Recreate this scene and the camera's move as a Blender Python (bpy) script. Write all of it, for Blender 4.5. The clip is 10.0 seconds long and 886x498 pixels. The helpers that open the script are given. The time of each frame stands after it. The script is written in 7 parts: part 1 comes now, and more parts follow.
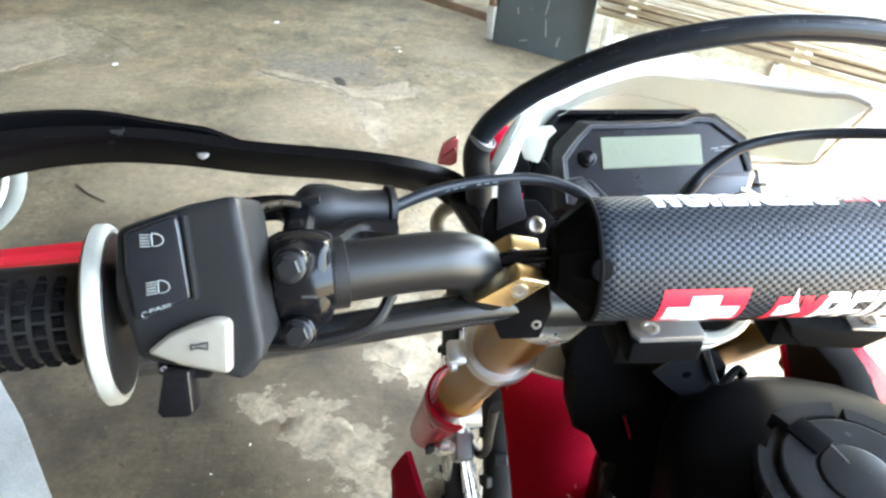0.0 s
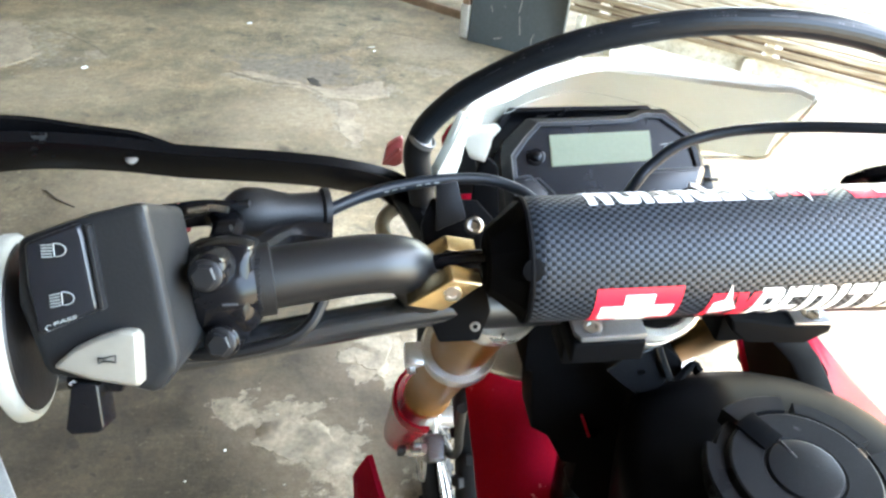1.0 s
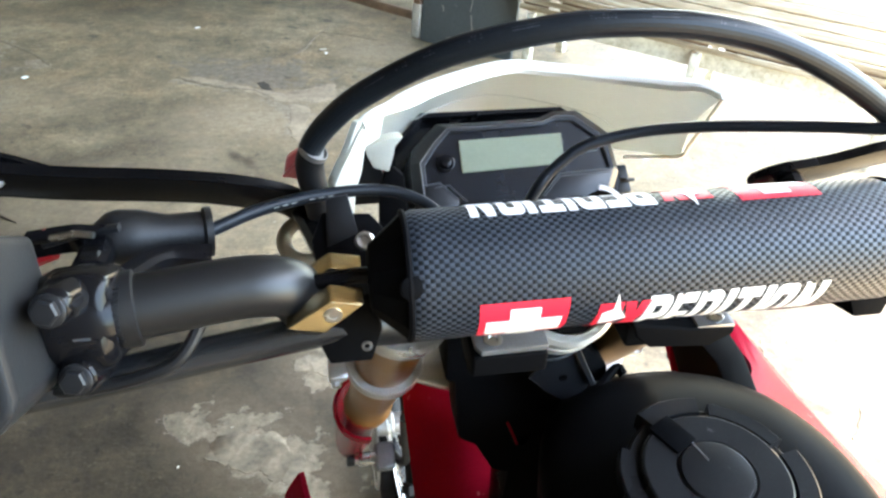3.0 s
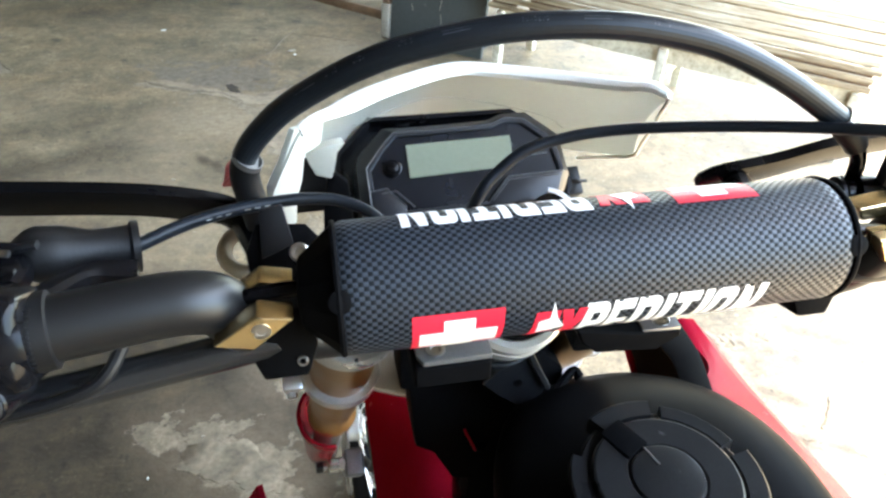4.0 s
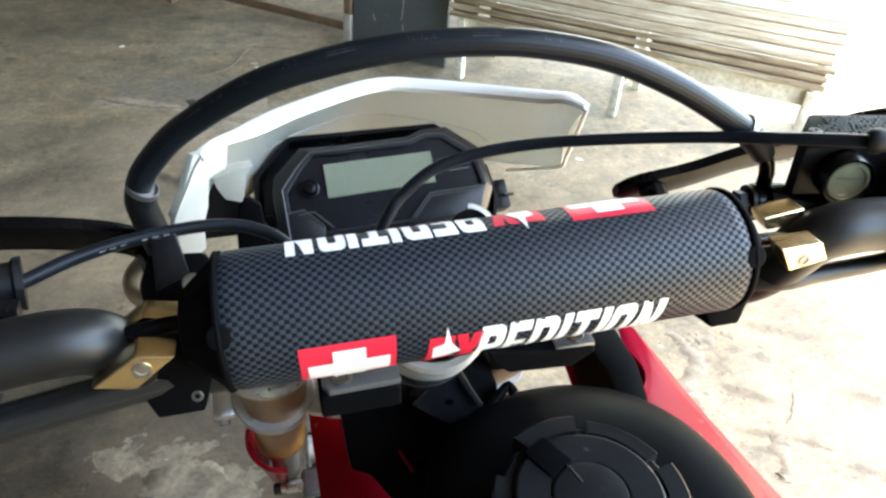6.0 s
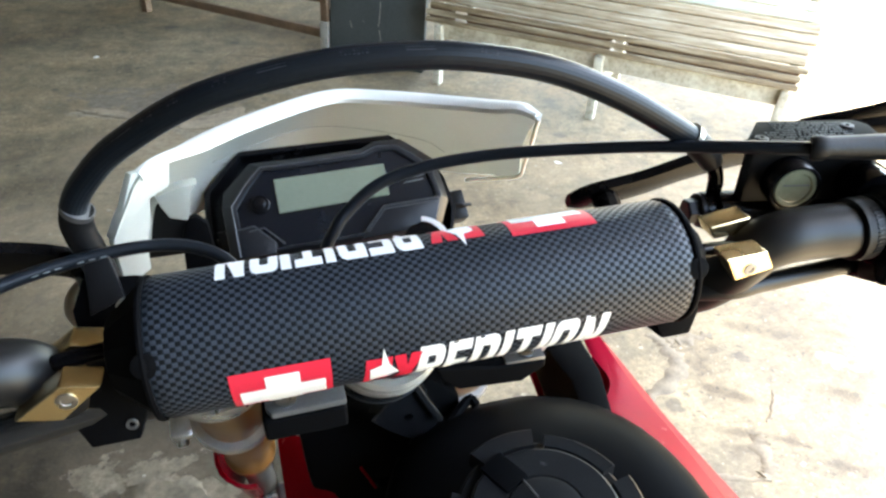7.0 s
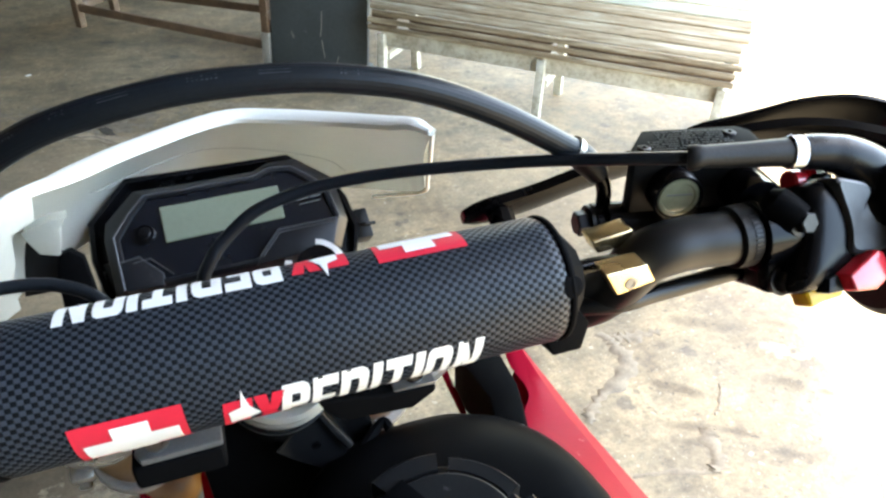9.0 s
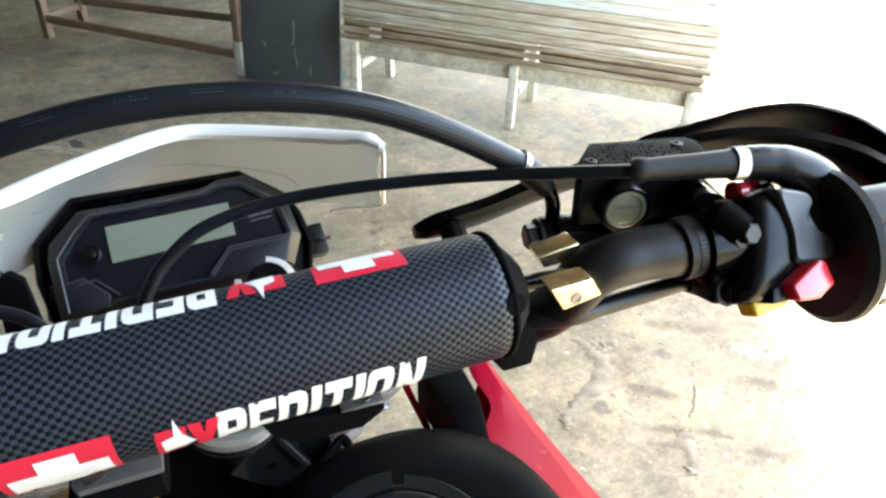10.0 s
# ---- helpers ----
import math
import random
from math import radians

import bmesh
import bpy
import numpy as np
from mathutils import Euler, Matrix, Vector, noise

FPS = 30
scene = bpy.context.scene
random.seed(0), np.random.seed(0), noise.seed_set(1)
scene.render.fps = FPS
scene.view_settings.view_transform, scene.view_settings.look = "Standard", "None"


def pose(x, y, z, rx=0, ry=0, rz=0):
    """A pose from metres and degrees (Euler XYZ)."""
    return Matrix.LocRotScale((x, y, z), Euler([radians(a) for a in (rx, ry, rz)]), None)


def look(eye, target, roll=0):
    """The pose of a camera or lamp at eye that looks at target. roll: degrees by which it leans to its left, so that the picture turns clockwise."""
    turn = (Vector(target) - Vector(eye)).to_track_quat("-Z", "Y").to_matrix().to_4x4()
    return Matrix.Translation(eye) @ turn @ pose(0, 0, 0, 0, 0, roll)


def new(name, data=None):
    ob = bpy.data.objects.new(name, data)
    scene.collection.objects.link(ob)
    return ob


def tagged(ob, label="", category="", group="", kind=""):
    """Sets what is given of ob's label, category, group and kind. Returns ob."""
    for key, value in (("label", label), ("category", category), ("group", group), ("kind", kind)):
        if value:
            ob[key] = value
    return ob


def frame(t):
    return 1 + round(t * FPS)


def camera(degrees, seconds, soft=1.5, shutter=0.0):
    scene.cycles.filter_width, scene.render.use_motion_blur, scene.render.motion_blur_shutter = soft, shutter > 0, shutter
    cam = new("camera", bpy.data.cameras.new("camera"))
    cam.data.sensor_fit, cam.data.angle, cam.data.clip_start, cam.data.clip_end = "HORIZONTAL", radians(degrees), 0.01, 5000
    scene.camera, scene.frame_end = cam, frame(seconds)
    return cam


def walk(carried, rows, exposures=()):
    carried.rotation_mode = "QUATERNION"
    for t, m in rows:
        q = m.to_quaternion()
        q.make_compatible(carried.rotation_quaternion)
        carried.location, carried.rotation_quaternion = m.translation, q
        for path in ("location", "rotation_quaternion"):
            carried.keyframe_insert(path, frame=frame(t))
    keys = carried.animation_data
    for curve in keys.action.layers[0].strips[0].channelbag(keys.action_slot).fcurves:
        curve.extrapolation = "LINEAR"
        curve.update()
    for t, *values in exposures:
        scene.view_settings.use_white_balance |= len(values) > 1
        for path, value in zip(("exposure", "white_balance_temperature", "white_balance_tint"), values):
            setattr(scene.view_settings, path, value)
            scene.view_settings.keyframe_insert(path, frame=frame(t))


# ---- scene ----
cam = camera(65.5, 10.0, soft=2.5)
PATH = [
    (0, (-0.212, -0.2383, 1.398), (-0.0311, 1.385, 0.243), 4.5),
    (0.5, (-0.2002, -0.2357, 1.398), (0.0036, 1.3849, 0.244), 4.3),
    (1, (-0.1886, -0.234, 1.397), (0.043, 1.3828, 0.243), 4.4),
    (1.5, (-0.1778, -0.2312, 1.397), (0.0756, 1.3821, 0.242), 4.2),
    (2, (-0.168, -0.2281, 1.397), (0.1132, 1.3814, 0.244), 4.2),
    (2.5, (-0.1595, -0.2268, 1.398), (0.1419, 1.3815, 0.247), 4.2),
    (4, (-0.1293, -0.2188, 1.399), (0.2612, 1.3709, 0.251), 4.2),
    (4.5, (-0.1198, -0.2177, 1.401), (0.2965, 1.3686, 0.256), 4.2),
    (5, (-0.1094, -0.2169, 1.402), (0.329, 1.368, 0.264), 4.1),
    (5.5, (-0.1012, -0.2165, 1.402), (0.3467, 1.3694, 0.269), 3.8),
    (7, (-0.071, -0.2137, 1.405), (0.4314, 1.369, 0.291), 3.1),
    (7.5, (-0.0594, -0.212, 1.406), (0.4726, 1.3655, 0.298), 3.0),
    (8, (-0.0482, -0.2123, 1.408), (0.5135, 1.3611, 0.308), 2.9),
    (8.5, (-0.0388, -0.2112, 1.408), (0.5478, 1.3539, 0.309), 2.7),
    (9, (-0.0298, -0.2121, 1.408), (0.5865, 1.3438, 0.312), 2.7),
    (9.5, (-0.0205, -0.2119, 1.408), (0.6304, 1.3336, 0.317), 2.8),
    (10, (-0.0125, -0.2126, 1.411), (0.6615, 1.3312, 0.333), 2.7),
]
walk(cam, [(t, look(eye, target, roll)) for t, eye, target, roll in PATH],
     exposures=[(0, 5.72, 6860, 4), (2.5, 5.24, 6860, 4), (4, 4.91, 6860, 4), (5.5, 4.62, 6860, 4), (10, 4.30, 6860, 4)])

# ---- world and light ----
world = bpy.data.worlds.new("world")
scene.world = world
world.use_nodes = True
wn = world.node_tree
sky = wn.nodes.new("ShaderNodeTexSky")
sky.sky_type = "NISHITA"
sky.sun_disc = False
sky.sun_elevation, sky.sun_rotation = radians(72), radians(62)
sky.air_density, sky.dust_density, sky.ozone_density = 1.2, 3.0, 1.0
wn.links.new(sky.outputs["Color"], wn.nodes["Background"].inputs["Color"])
wn.nodes["Background"].inputs["Strength"].default_value = 0.15

sun = new("sun", bpy.data.lights.new("sun", "SUN"))
sun.data.energy, sun.data.angle, sun.data.color = 3.0, radians(9), (1.0, 0.96, 0.9)
SUN_AZ, SUN_EL = radians(62), radians(72)
sun_dir = Vector((math.sin(SUN_AZ) * math.cos(SUN_EL), math.cos(SUN_AZ) * math.cos(SUN_EL), math.sin(SUN_EL)))
sun.matrix_world = look(sun_dir * 30, (0, 0, 0))

# ---- materials ----


def mat(name, base, rough=0.5, metal=0.0, coat=0.0, var=0.15, scale=25.0, bump=0.1, fine=350.0, spec=0.5, wear=0.0, wear_to=(0.4, 0.4, 0.4), trans=0.0):
    """A procedural surface: coarse and fine variation of colour, roughness and relief, and optional worn spots."""
    m = bpy.data.materials.new(name)
    m.use_nodes = True
    n, l = m.node_tree.nodes, m.node_tree.links
    b = n["Principled BSDF"]
    co = n.new("ShaderNodeTexCoord")
    big, small = n.new("ShaderNodeTexNoise"), n.new("ShaderNodeTexNoise")
    big.inputs["Scale"].default_value, small.inputs["Scale"].default_value = scale, fine
    big.inputs["Detail"].default_value, small.inputs["Detail"].default_value = 5, 3
    for t in (big, small):
        l.new(co.outputs["Object"], t.inputs["Vector"])
    mix = n.new("ShaderNodeMath")
    mix.operation = "MULTIPLY_ADD"
    l.new(small.outputs["Fac"], mix.inputs[0])
    mix.inputs[1].default_value = 0.4
    half = n.new("ShaderNodeMath")
    half.operation = "MULTIPLY"
    half.inputs[1].default_value = 0.6
    l.new(big.outputs["Fac"], half.inputs[0])
    l.new(half.outputs[0], mix.inputs[2])
    ramp = n.new("ShaderNodeValToRGB")
    e = ramp.color_ramp.elements
    e[0].position, e[1].position = 0.3, 0.7
    e[0].color = (*[c * (1 - var) for c in base], 1)
    e[1].color = (*[min(1, c * (1 + var)) for c in base], 1)
    l.new(mix.outputs[0], ramp.inputs["Fac"])
    colour = ramp.outputs["Color"]
    if wear:
        spots = n.new("ShaderNodeTexNoise")
        spots.inputs["Scale"].default_value, spots.inputs["Detail"].default_value = scale * 2.3, 8
        spots.inputs["Roughness"].default_value = 0.7
        l.new(co.outputs["Object"], spots.inputs["Vector"])
        cut = n.new("ShaderNodeMapRange")
        cut.inputs["From Min"].default_value, cut.inputs["From Max"].default_value = 0.66 - wear * 0.2, 0.74 - wear * 0.2
        l.new(spots.outputs["Fac"], cut.inputs["Value"])
        blend = n.new("ShaderNodeMix")
        blend.data_type = "RGBA"
        l.new(cut.outputs[0], blend.inputs["Factor"])
        l.new(colour, blend.inputs["A"])
        blend.inputs["B"].default_value = (*wear_to, 1)
        colour = blend.outputs["Result"]
    l.new(colour, b.inputs["Base Color"])
    rr = n.new("ShaderNodeMapRange")
    rr.inputs["To Min"].default_value, rr.inputs["To Max"].default_value = max(0.02, rough * 0.75), min(1, rough * 1.25)
    l.new(big.outputs["Fac"], rr.inputs["Value"])
    l.new(rr.outputs[0], b.inputs["Roughness"])
    b.inputs["Metallic"].default_value = metal
    b.inputs["Coat Weight"].default_value = coat
    b.inputs["Coat Roughness"].default_value = 0.08
    b.inputs["Specular IOR Level"].default_value = spec
    b.inputs["Transmission Weight"].default_value = trans
    if bump:
        bp = n.new("ShaderNodeBump")
        bp.inputs["Strength"].default_value, bp.inputs["Distance"].default_value = bump, 0.001
        l.new(mix.outputs[0], bp.inputs["Height"])
        l.new(bp.outputs[0], b.inputs["Normal"])
    return m


BLACK_PLASTIC = mat("black_plastic", (0.004, 0.004, 0.0048), 0.26, spec=0.17, bump=0.25, fine=900, var=0.25, wear=0.05, wear_to=(0.03, 0.03, 0.03))
DARK_PLASTIC = mat("charcoal_plastic", (0.007, 0.0074, 0.0085), 0.40, spec=0.24, bump=0.2, fine=900, var=0.2)
CHARCOAL = mat("grained_charcoal_plastic", (0.0105, 0.0111, 0.0120), 0.40, spec=0.18, bump=0.25, fine=900, var=0.15)
# lighter grey puts the sky's sheen on the ridge into its colour
SADDLE_LIT = mat("grained_charcoal_lit", (0.040, 0.0415, 0.044), 0.38, spec=0.4, bump=0.25, fine=900, var=0.15)
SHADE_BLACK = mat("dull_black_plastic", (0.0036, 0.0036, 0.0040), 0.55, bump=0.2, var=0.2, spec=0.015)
GUARD_BLACK = mat("scuffed_guard_plastic", (0.0019, 0.0019, 0.0022), 0.25, spec=0.08, bump=0.12, fine=400, scale=16, var=0.3, wear=0.05, wear_to=(0.02, 0.02, 0.02))
RISER_GREY = mat("grey_riser_casting", (0.24, 0.24, 0.245), 0.36, metal=0.7, bump=0.15, fine=700, var=0.15)
GLOSS_BLACK = mat("gloss_black", (0.0035, 0.0035, 0.0042), 0.15, spec=0.13, bump=0.03, var=0.2)
SATIN_BAR = mat("satin_black_bar", (0.0046, 0.0048, 0.0054), 0.42, spec=0.4, bump=0.06, fine=700, var=0.2)
GREY_BAR = mat("graphite_tube", (0.06, 0.063, 0.068), 0.2, metal=0.85, bump=0.05, var=0.15)
RUBBER = mat("black_rubber", (0.0045, 0.0045, 0.005), 0.52, bump=0.35, fine=600, var=0.25, spec=0.28)
HOSE = mat("hose_rubber", (0.0072, 0.0092, 0.0122), 0.34, spec=0.17, bump=0.15, fine=500, var=0.25)
GOLD = mat("gold_anodised", (0.74, 0.585, 0.325), 0.26, metal=1.0, bump=0.05, fine=500, var=0.07)
FORK_GOLD = mat("fork_gold", (0.30, 0.145, 0.024), 0.34, metal=0.9, bump=0.05, var=0.14)
SATIN_METAL = mat("satin_chrome", (0.66, 0.665, 0.66), 0.34, metal=0.75, bump=0.05, var=0.06)
BEZEL = mat("charcoal_bezel", (0.0066, 0.0076, 0.0104), 0.34, spec=0.36, bump=0.08, var=0.25, wear=0.03, wear_to=(0.04, 0.042, 0.047))
CHROME = mat("bright_chrome", (0.84, 0.845, 0.84), 0.3, metal=0.4, bump=0.03, var=0.05)
YOKE_METAL = mat("polished_yoke_casting", (0.62, 0.615, 0.60), 0.30, metal=0.8, bump=0.05, fine=600, var=0.14)
ALUMINIUM = mat("cast_aluminium", (0.60, 0.60, 0.58), 0.30, metal=0.9, bump=0.2, fine=700, var=0.12, wear=0.06, wear_to=(0.25, 0.23, 0.20))
STEEL = mat("zinc_steel", (0.50, 0.50, 0.49), 0.28, metal=1.0, bump=0.1, var=0.2)
DULL_STEEL = mat("dull_bolt", (0.20, 0.20, 0.20), 0.42, metal=0.9, bump=0.15, var=0.25)
BLACK_BOLT = mat("blackened_bolt", (0.018, 0.018, 0.02), 0.36, metal=0.6, bump=0.15, var=0.4, wear=0.1, wear_to=(0.2, 0.2, 0.2))
RED = mat("red_plastic", (0.225, 0.0045, 0.017), 0.22, spec=0.012, bump=0.05, var=0.07, wear=0.02, wear_to=(0.6, 0.25, 0.25))
DARK_RED = mat("dark_red_anodised", (0.30, 0.008, 0.016), 0.35, spec=0.4, bump=0.04, var=0.1)
CAP_BLACK = mat("fuel_cap_plastic", (0.0115, 0.0118, 0.0128), 0.30, spec=0.10, bump=0.15, fine=900, var=0.3, wear=0.06, wear_to=(0.05, 0.05, 0.052))
TANK_BLACK = mat("tank_plastic", (0.0037, 0.0038, 0.0043), 0.34, spec=0.006, bump=0.12, fine=900, var=0.3)
RED_GLOSS = mat("red_gloss", (0.62, 0.015, 0.03), 0.22, coat=0.5, bump=0.03, var=0.06)
YELLOW = mat("yellow_plastic", (0.75, 0.48, 0.02), 0.4, var=0.08)
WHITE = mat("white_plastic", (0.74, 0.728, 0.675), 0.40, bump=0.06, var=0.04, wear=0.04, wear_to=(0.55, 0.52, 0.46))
# the cowl's white made greyer: shade on its inner faces is in the colour
WHITE_SHADED = mat("shaded_white_plastic", (0.49, 0.485, 0.43), 0.40, bump=0.08, var=0.08, wear=0.06, wear_to=(0.46, 0.45, 0.40))


def glow_through(m, share, tone):
    """Thin pale plastic that lets light through."""
    n, l = m.node_tree.nodes, m.node_tree.links
    tr, mx = n.new("ShaderNodeBsdfTranslucent"), n.new("ShaderNodeMixShader")
    tr.inputs["Color"].default_value = (*tone, 1)
    mx.inputs[0].default_value = share
    l.new(n["Principled BSDF"].outputs[0], mx.inputs[1])
    l.new(tr.outputs[0], mx.inputs[2])
    l.new(mx.outputs[0], n["Material Output"].inputs["Surface"])


glow_through(WHITE_SHADED, 0.3, (0.72, 0.75, 0.70))
PALE_RUBBER = mat("pale_rubber", (0.17, 0.172, 0.155), 0.5, bump=0.1, var=0.08, wear=0.1, wear_to=(0.35, 0.33, 0.28))
GREY_SWITCH = mat("grey_switch", (0.15, 0.142, 0.12), 0.42, bump=0.08, var=0.08, wear=0.08, wear_to=(0.3, 0.28, 0.24))
CREAM = mat("cream_rubber", (0.37, 0.33, 0.255), 0.55, bump=0.15, var=0.15, wear=0.12, wear_to=(0.25, 0.2, 0.15))
PRINT_WHITE = mat("white_print", (0.74, 0.74, 0.73), 0.4, bump=0.06, var=0.05, wear=0.02, wear_to=(0.4, 0.4, 0.4))
PRINT_DIM = mat("worn_white_print", (0.15, 0.165, 0.165), 0.45, bump=0.0, var=0.25, scale=300)
PRINT_RED = mat("red_print", (0.60, 0.018, 0.045), 0.38, bump=0.06, var=0.08)
PRINT_GREY = mat("faded_print", (0.034, 0.040, 0.047), 0.5, bump=0.0, var=0.5, scale=120)
RED_LENS = mat("red_lens", (0.40, 0.085, 0.085), 0.3, coat=0.3, bump=0.05, var=0.2)
METER_LENS = mat("scuffed_panel_lens", (0.0050, 0.0062, 0.0092), 0.26, spec=0.3, bump=0.05, fine=500, var=0.35, scale=40, wear=0.03, wear_to=(0.05, 0.055, 0.06))
EDGE_GREY = mat("pale_edge_plastic", (0.045, 0.047, 0.052), 0.35, spec=0.5, bump=0.05, var=0.3)
LCD = mat("lcd_screen", (0.175, 0.20, 0.15), 0.16, coat=0.7, bump=0.0, var=0.08)
SIGHT = mat("sight_glass", (0.27, 0.265, 0.165), 0.14, coat=0.6, bump=0.0, var=0.2, scale=60)
BRASS = mat("brass_plate", (0.55, 0.42, 0.14), 0.35, metal=1.0, var=0.2)
HEAD_BLACK = mat("painted_frame_black", (0.0110, 0.0115, 0.0128), 0.2, spec=0.8, coat=0.1, bump=0.04, fine=500, var=0.25)
BOARD = mat("dark_board", (0.045, 0.052, 0.052), 0.55, bump=0.2, fine=60, scale=5, var=0.25, wear=0.05, wear_to=(0.2, 0.2, 0.19))
BROWN_WOOD = mat("brown_wood", (0.125, 0.075, 0.043), 0.6, bump=0.5, fine=80, scale=9, var=0.45, wear=0.16, wear_to=(0.26, 0.23, 0.19))
RUST = mat("rusty_iron", (0.13, 0.06, 0.03), 0.8, bump=0.5, fine=90, scale=14, var=0.5)
DARK_WOOD = mat("dark_twig", (0.035, 0.025, 0.016), 0.7, var=0.3)
PALE_WOOD = mat("pale_worn_wood", (0.30, 0.275, 0.235), 0.6, bump=0.4, fine=80, scale=9, var=0.3)
WALL = mat("plaster_wall", (0.12, 0.112, 0.10), 0.85, bump=0.3, fine=40, scale=1.5, var=0.15)
ROOF = mat("roof_sheet", (0.055, 0.052, 0.048), 0.7, bump=0.2, fine=30, scale=2, var=0.2)
TYRE = mat("tyre_rubber", (0.012, 0.012, 0.012), 0.75, bump=0.4, var=0.35, spec=0.2, wear=0.10, wear_to=(0.05, 0.046, 0.04))
MORTAR = mat("pale_mortar", (0.185, 0.146, 0.10), 0.9, bump=0.8, fine=120, scale=20, var=0.4)
FLAKE = mat("bare_cement", (0.20, 0.162, 0.112), 0.9, bump=0.9, fine=70, scale=14, var=0.55, wear=0.25, wear_to=(0.12, 0.098, 0.07))
BARE = mat("bare_pale_cement", (0.285, 0.222, 0.15), 0.9, bump=0.9, fine=45, scale=9, var=0.45, wear=0.35, wear_to=(0.16, 0.13, 0.092))
HOLLOW = mat("dark_hollow", (0.05, 0.04, 0.028), 0.9, bump=0.6, fine=60, scale=16, var=0.4)
SLAB = mat("speckled_slab", (0.19, 0.193, 0.188), 0.55, bump=0.2, fine=160, scale=12, var=0.3, wear=0.3, wear_to=(0.30, 0.30, 0.292))


def carbon():
    """Black vinyl with a raised checker weave that runs round the pad."""
    m = bpy.data.materials.new("carbon_weave_vinyl")
    m.use_nodes = True
    n, l = m.node_tree.nodes, m.node_tree.links
    b = n["Principled BSDF"]
    uv = n.new("ShaderNodeUVMap")
    sep = n.new("ShaderNodeSeparateXYZ")
    l.new(uv.outputs[0], sep.inputs[0])

    def op(kind, x, y=None):
        k = n.new("ShaderNodeMath")
        k.operation = kind
        for i, s in enumerate((x, y)):
            if isinstance(s, (int, float)):
                k.inputs[i].default_value = s
            elif s is not None:
                l.new(s, k.inputs[i])
        return k.outputs[0]

    su, sv = op("SINE", op("MULTIPLY", sep.outputs["X"], math.pi)), op("SINE", op("MULTIPLY", sep.outputs["Y"], math.pi))
    cell = n.new("ShaderNodeMapRange")
    cell.interpolation_type = "SMOOTHSTEP"
    cell.inputs["From Min"].default_value, cell.inputs["From Max"].default_value = -0.32, 0.32
    l.new(op("MULTIPLY", su, sv), cell.inputs["Value"])
    nz = n.new("ShaderNodeTexNoise")
    nz.inputs["Scale"].default_value, nz.inputs["Detail"].default_value = 0.35, 4
    l.new(uv.outputs[0], nz.inputs["Vector"])
    var = n.new("ShaderNodeMapRange")
    var.inputs["To Min"].default_value, var.inputs["To Max"].default_value = 0.6, 1.4
    l.new(nz.outputs["Fac"], var.inputs["Value"])
    tone = n.new("ShaderNodeMix")
    tone.data_type = "RGBA"
    tone.inputs["A"].default_value, tone.inputs["B"].default_value = (0.0030, 0.0037, 0.0051, 1), (0.0275, 0.0345, 0.0460, 1)
    l.new(op("MULTIPLY", cell.outputs[0], var.outputs[0]), tone.inputs["Factor"])
    l.new(tone.outputs["Result"], b.inputs["Base Color"])
    rg = n.new("ShaderNodeMapRange")
    rg.inputs["To Min"].default_value, rg.inputs["To Max"].default_value = 0.50, 0.34
    l.new(cell.outputs[0], rg.inputs["Value"])
    l.new(rg.outputs[0], b.inputs["Roughness"])
    sp = n.new("ShaderNodeMapRange")
    sp.inputs["To Min"].default_value, sp.inputs["To Max"].default_value = 0.10, 0.36
    l.new(cell.outputs[0], sp.inputs["Value"])
    l.new(sp.outputs[0], b.inputs["Specular IOR Level"])
    bp = n.new("ShaderNodeBump")
    bp.inputs["Strength"].default_value, bp.inputs["Distance"].default_value = 0.26, 0.0006
    hump = n.new("ShaderNodeMix")
    l.new(cell.outputs[0], hump.inputs["Factor"])
    l.new(op("ABSOLUTE", su), hump.inputs["A"])
    l.new(op("ADD", op("ABSOLUTE", sv), 0.4), hump.inputs["B"])
    l.new(hump.outputs["Result"], bp.inputs["Height"])
    l.new(bp.outputs[0], b.inputs["Normal"])
    return m


CARBON = carbon()


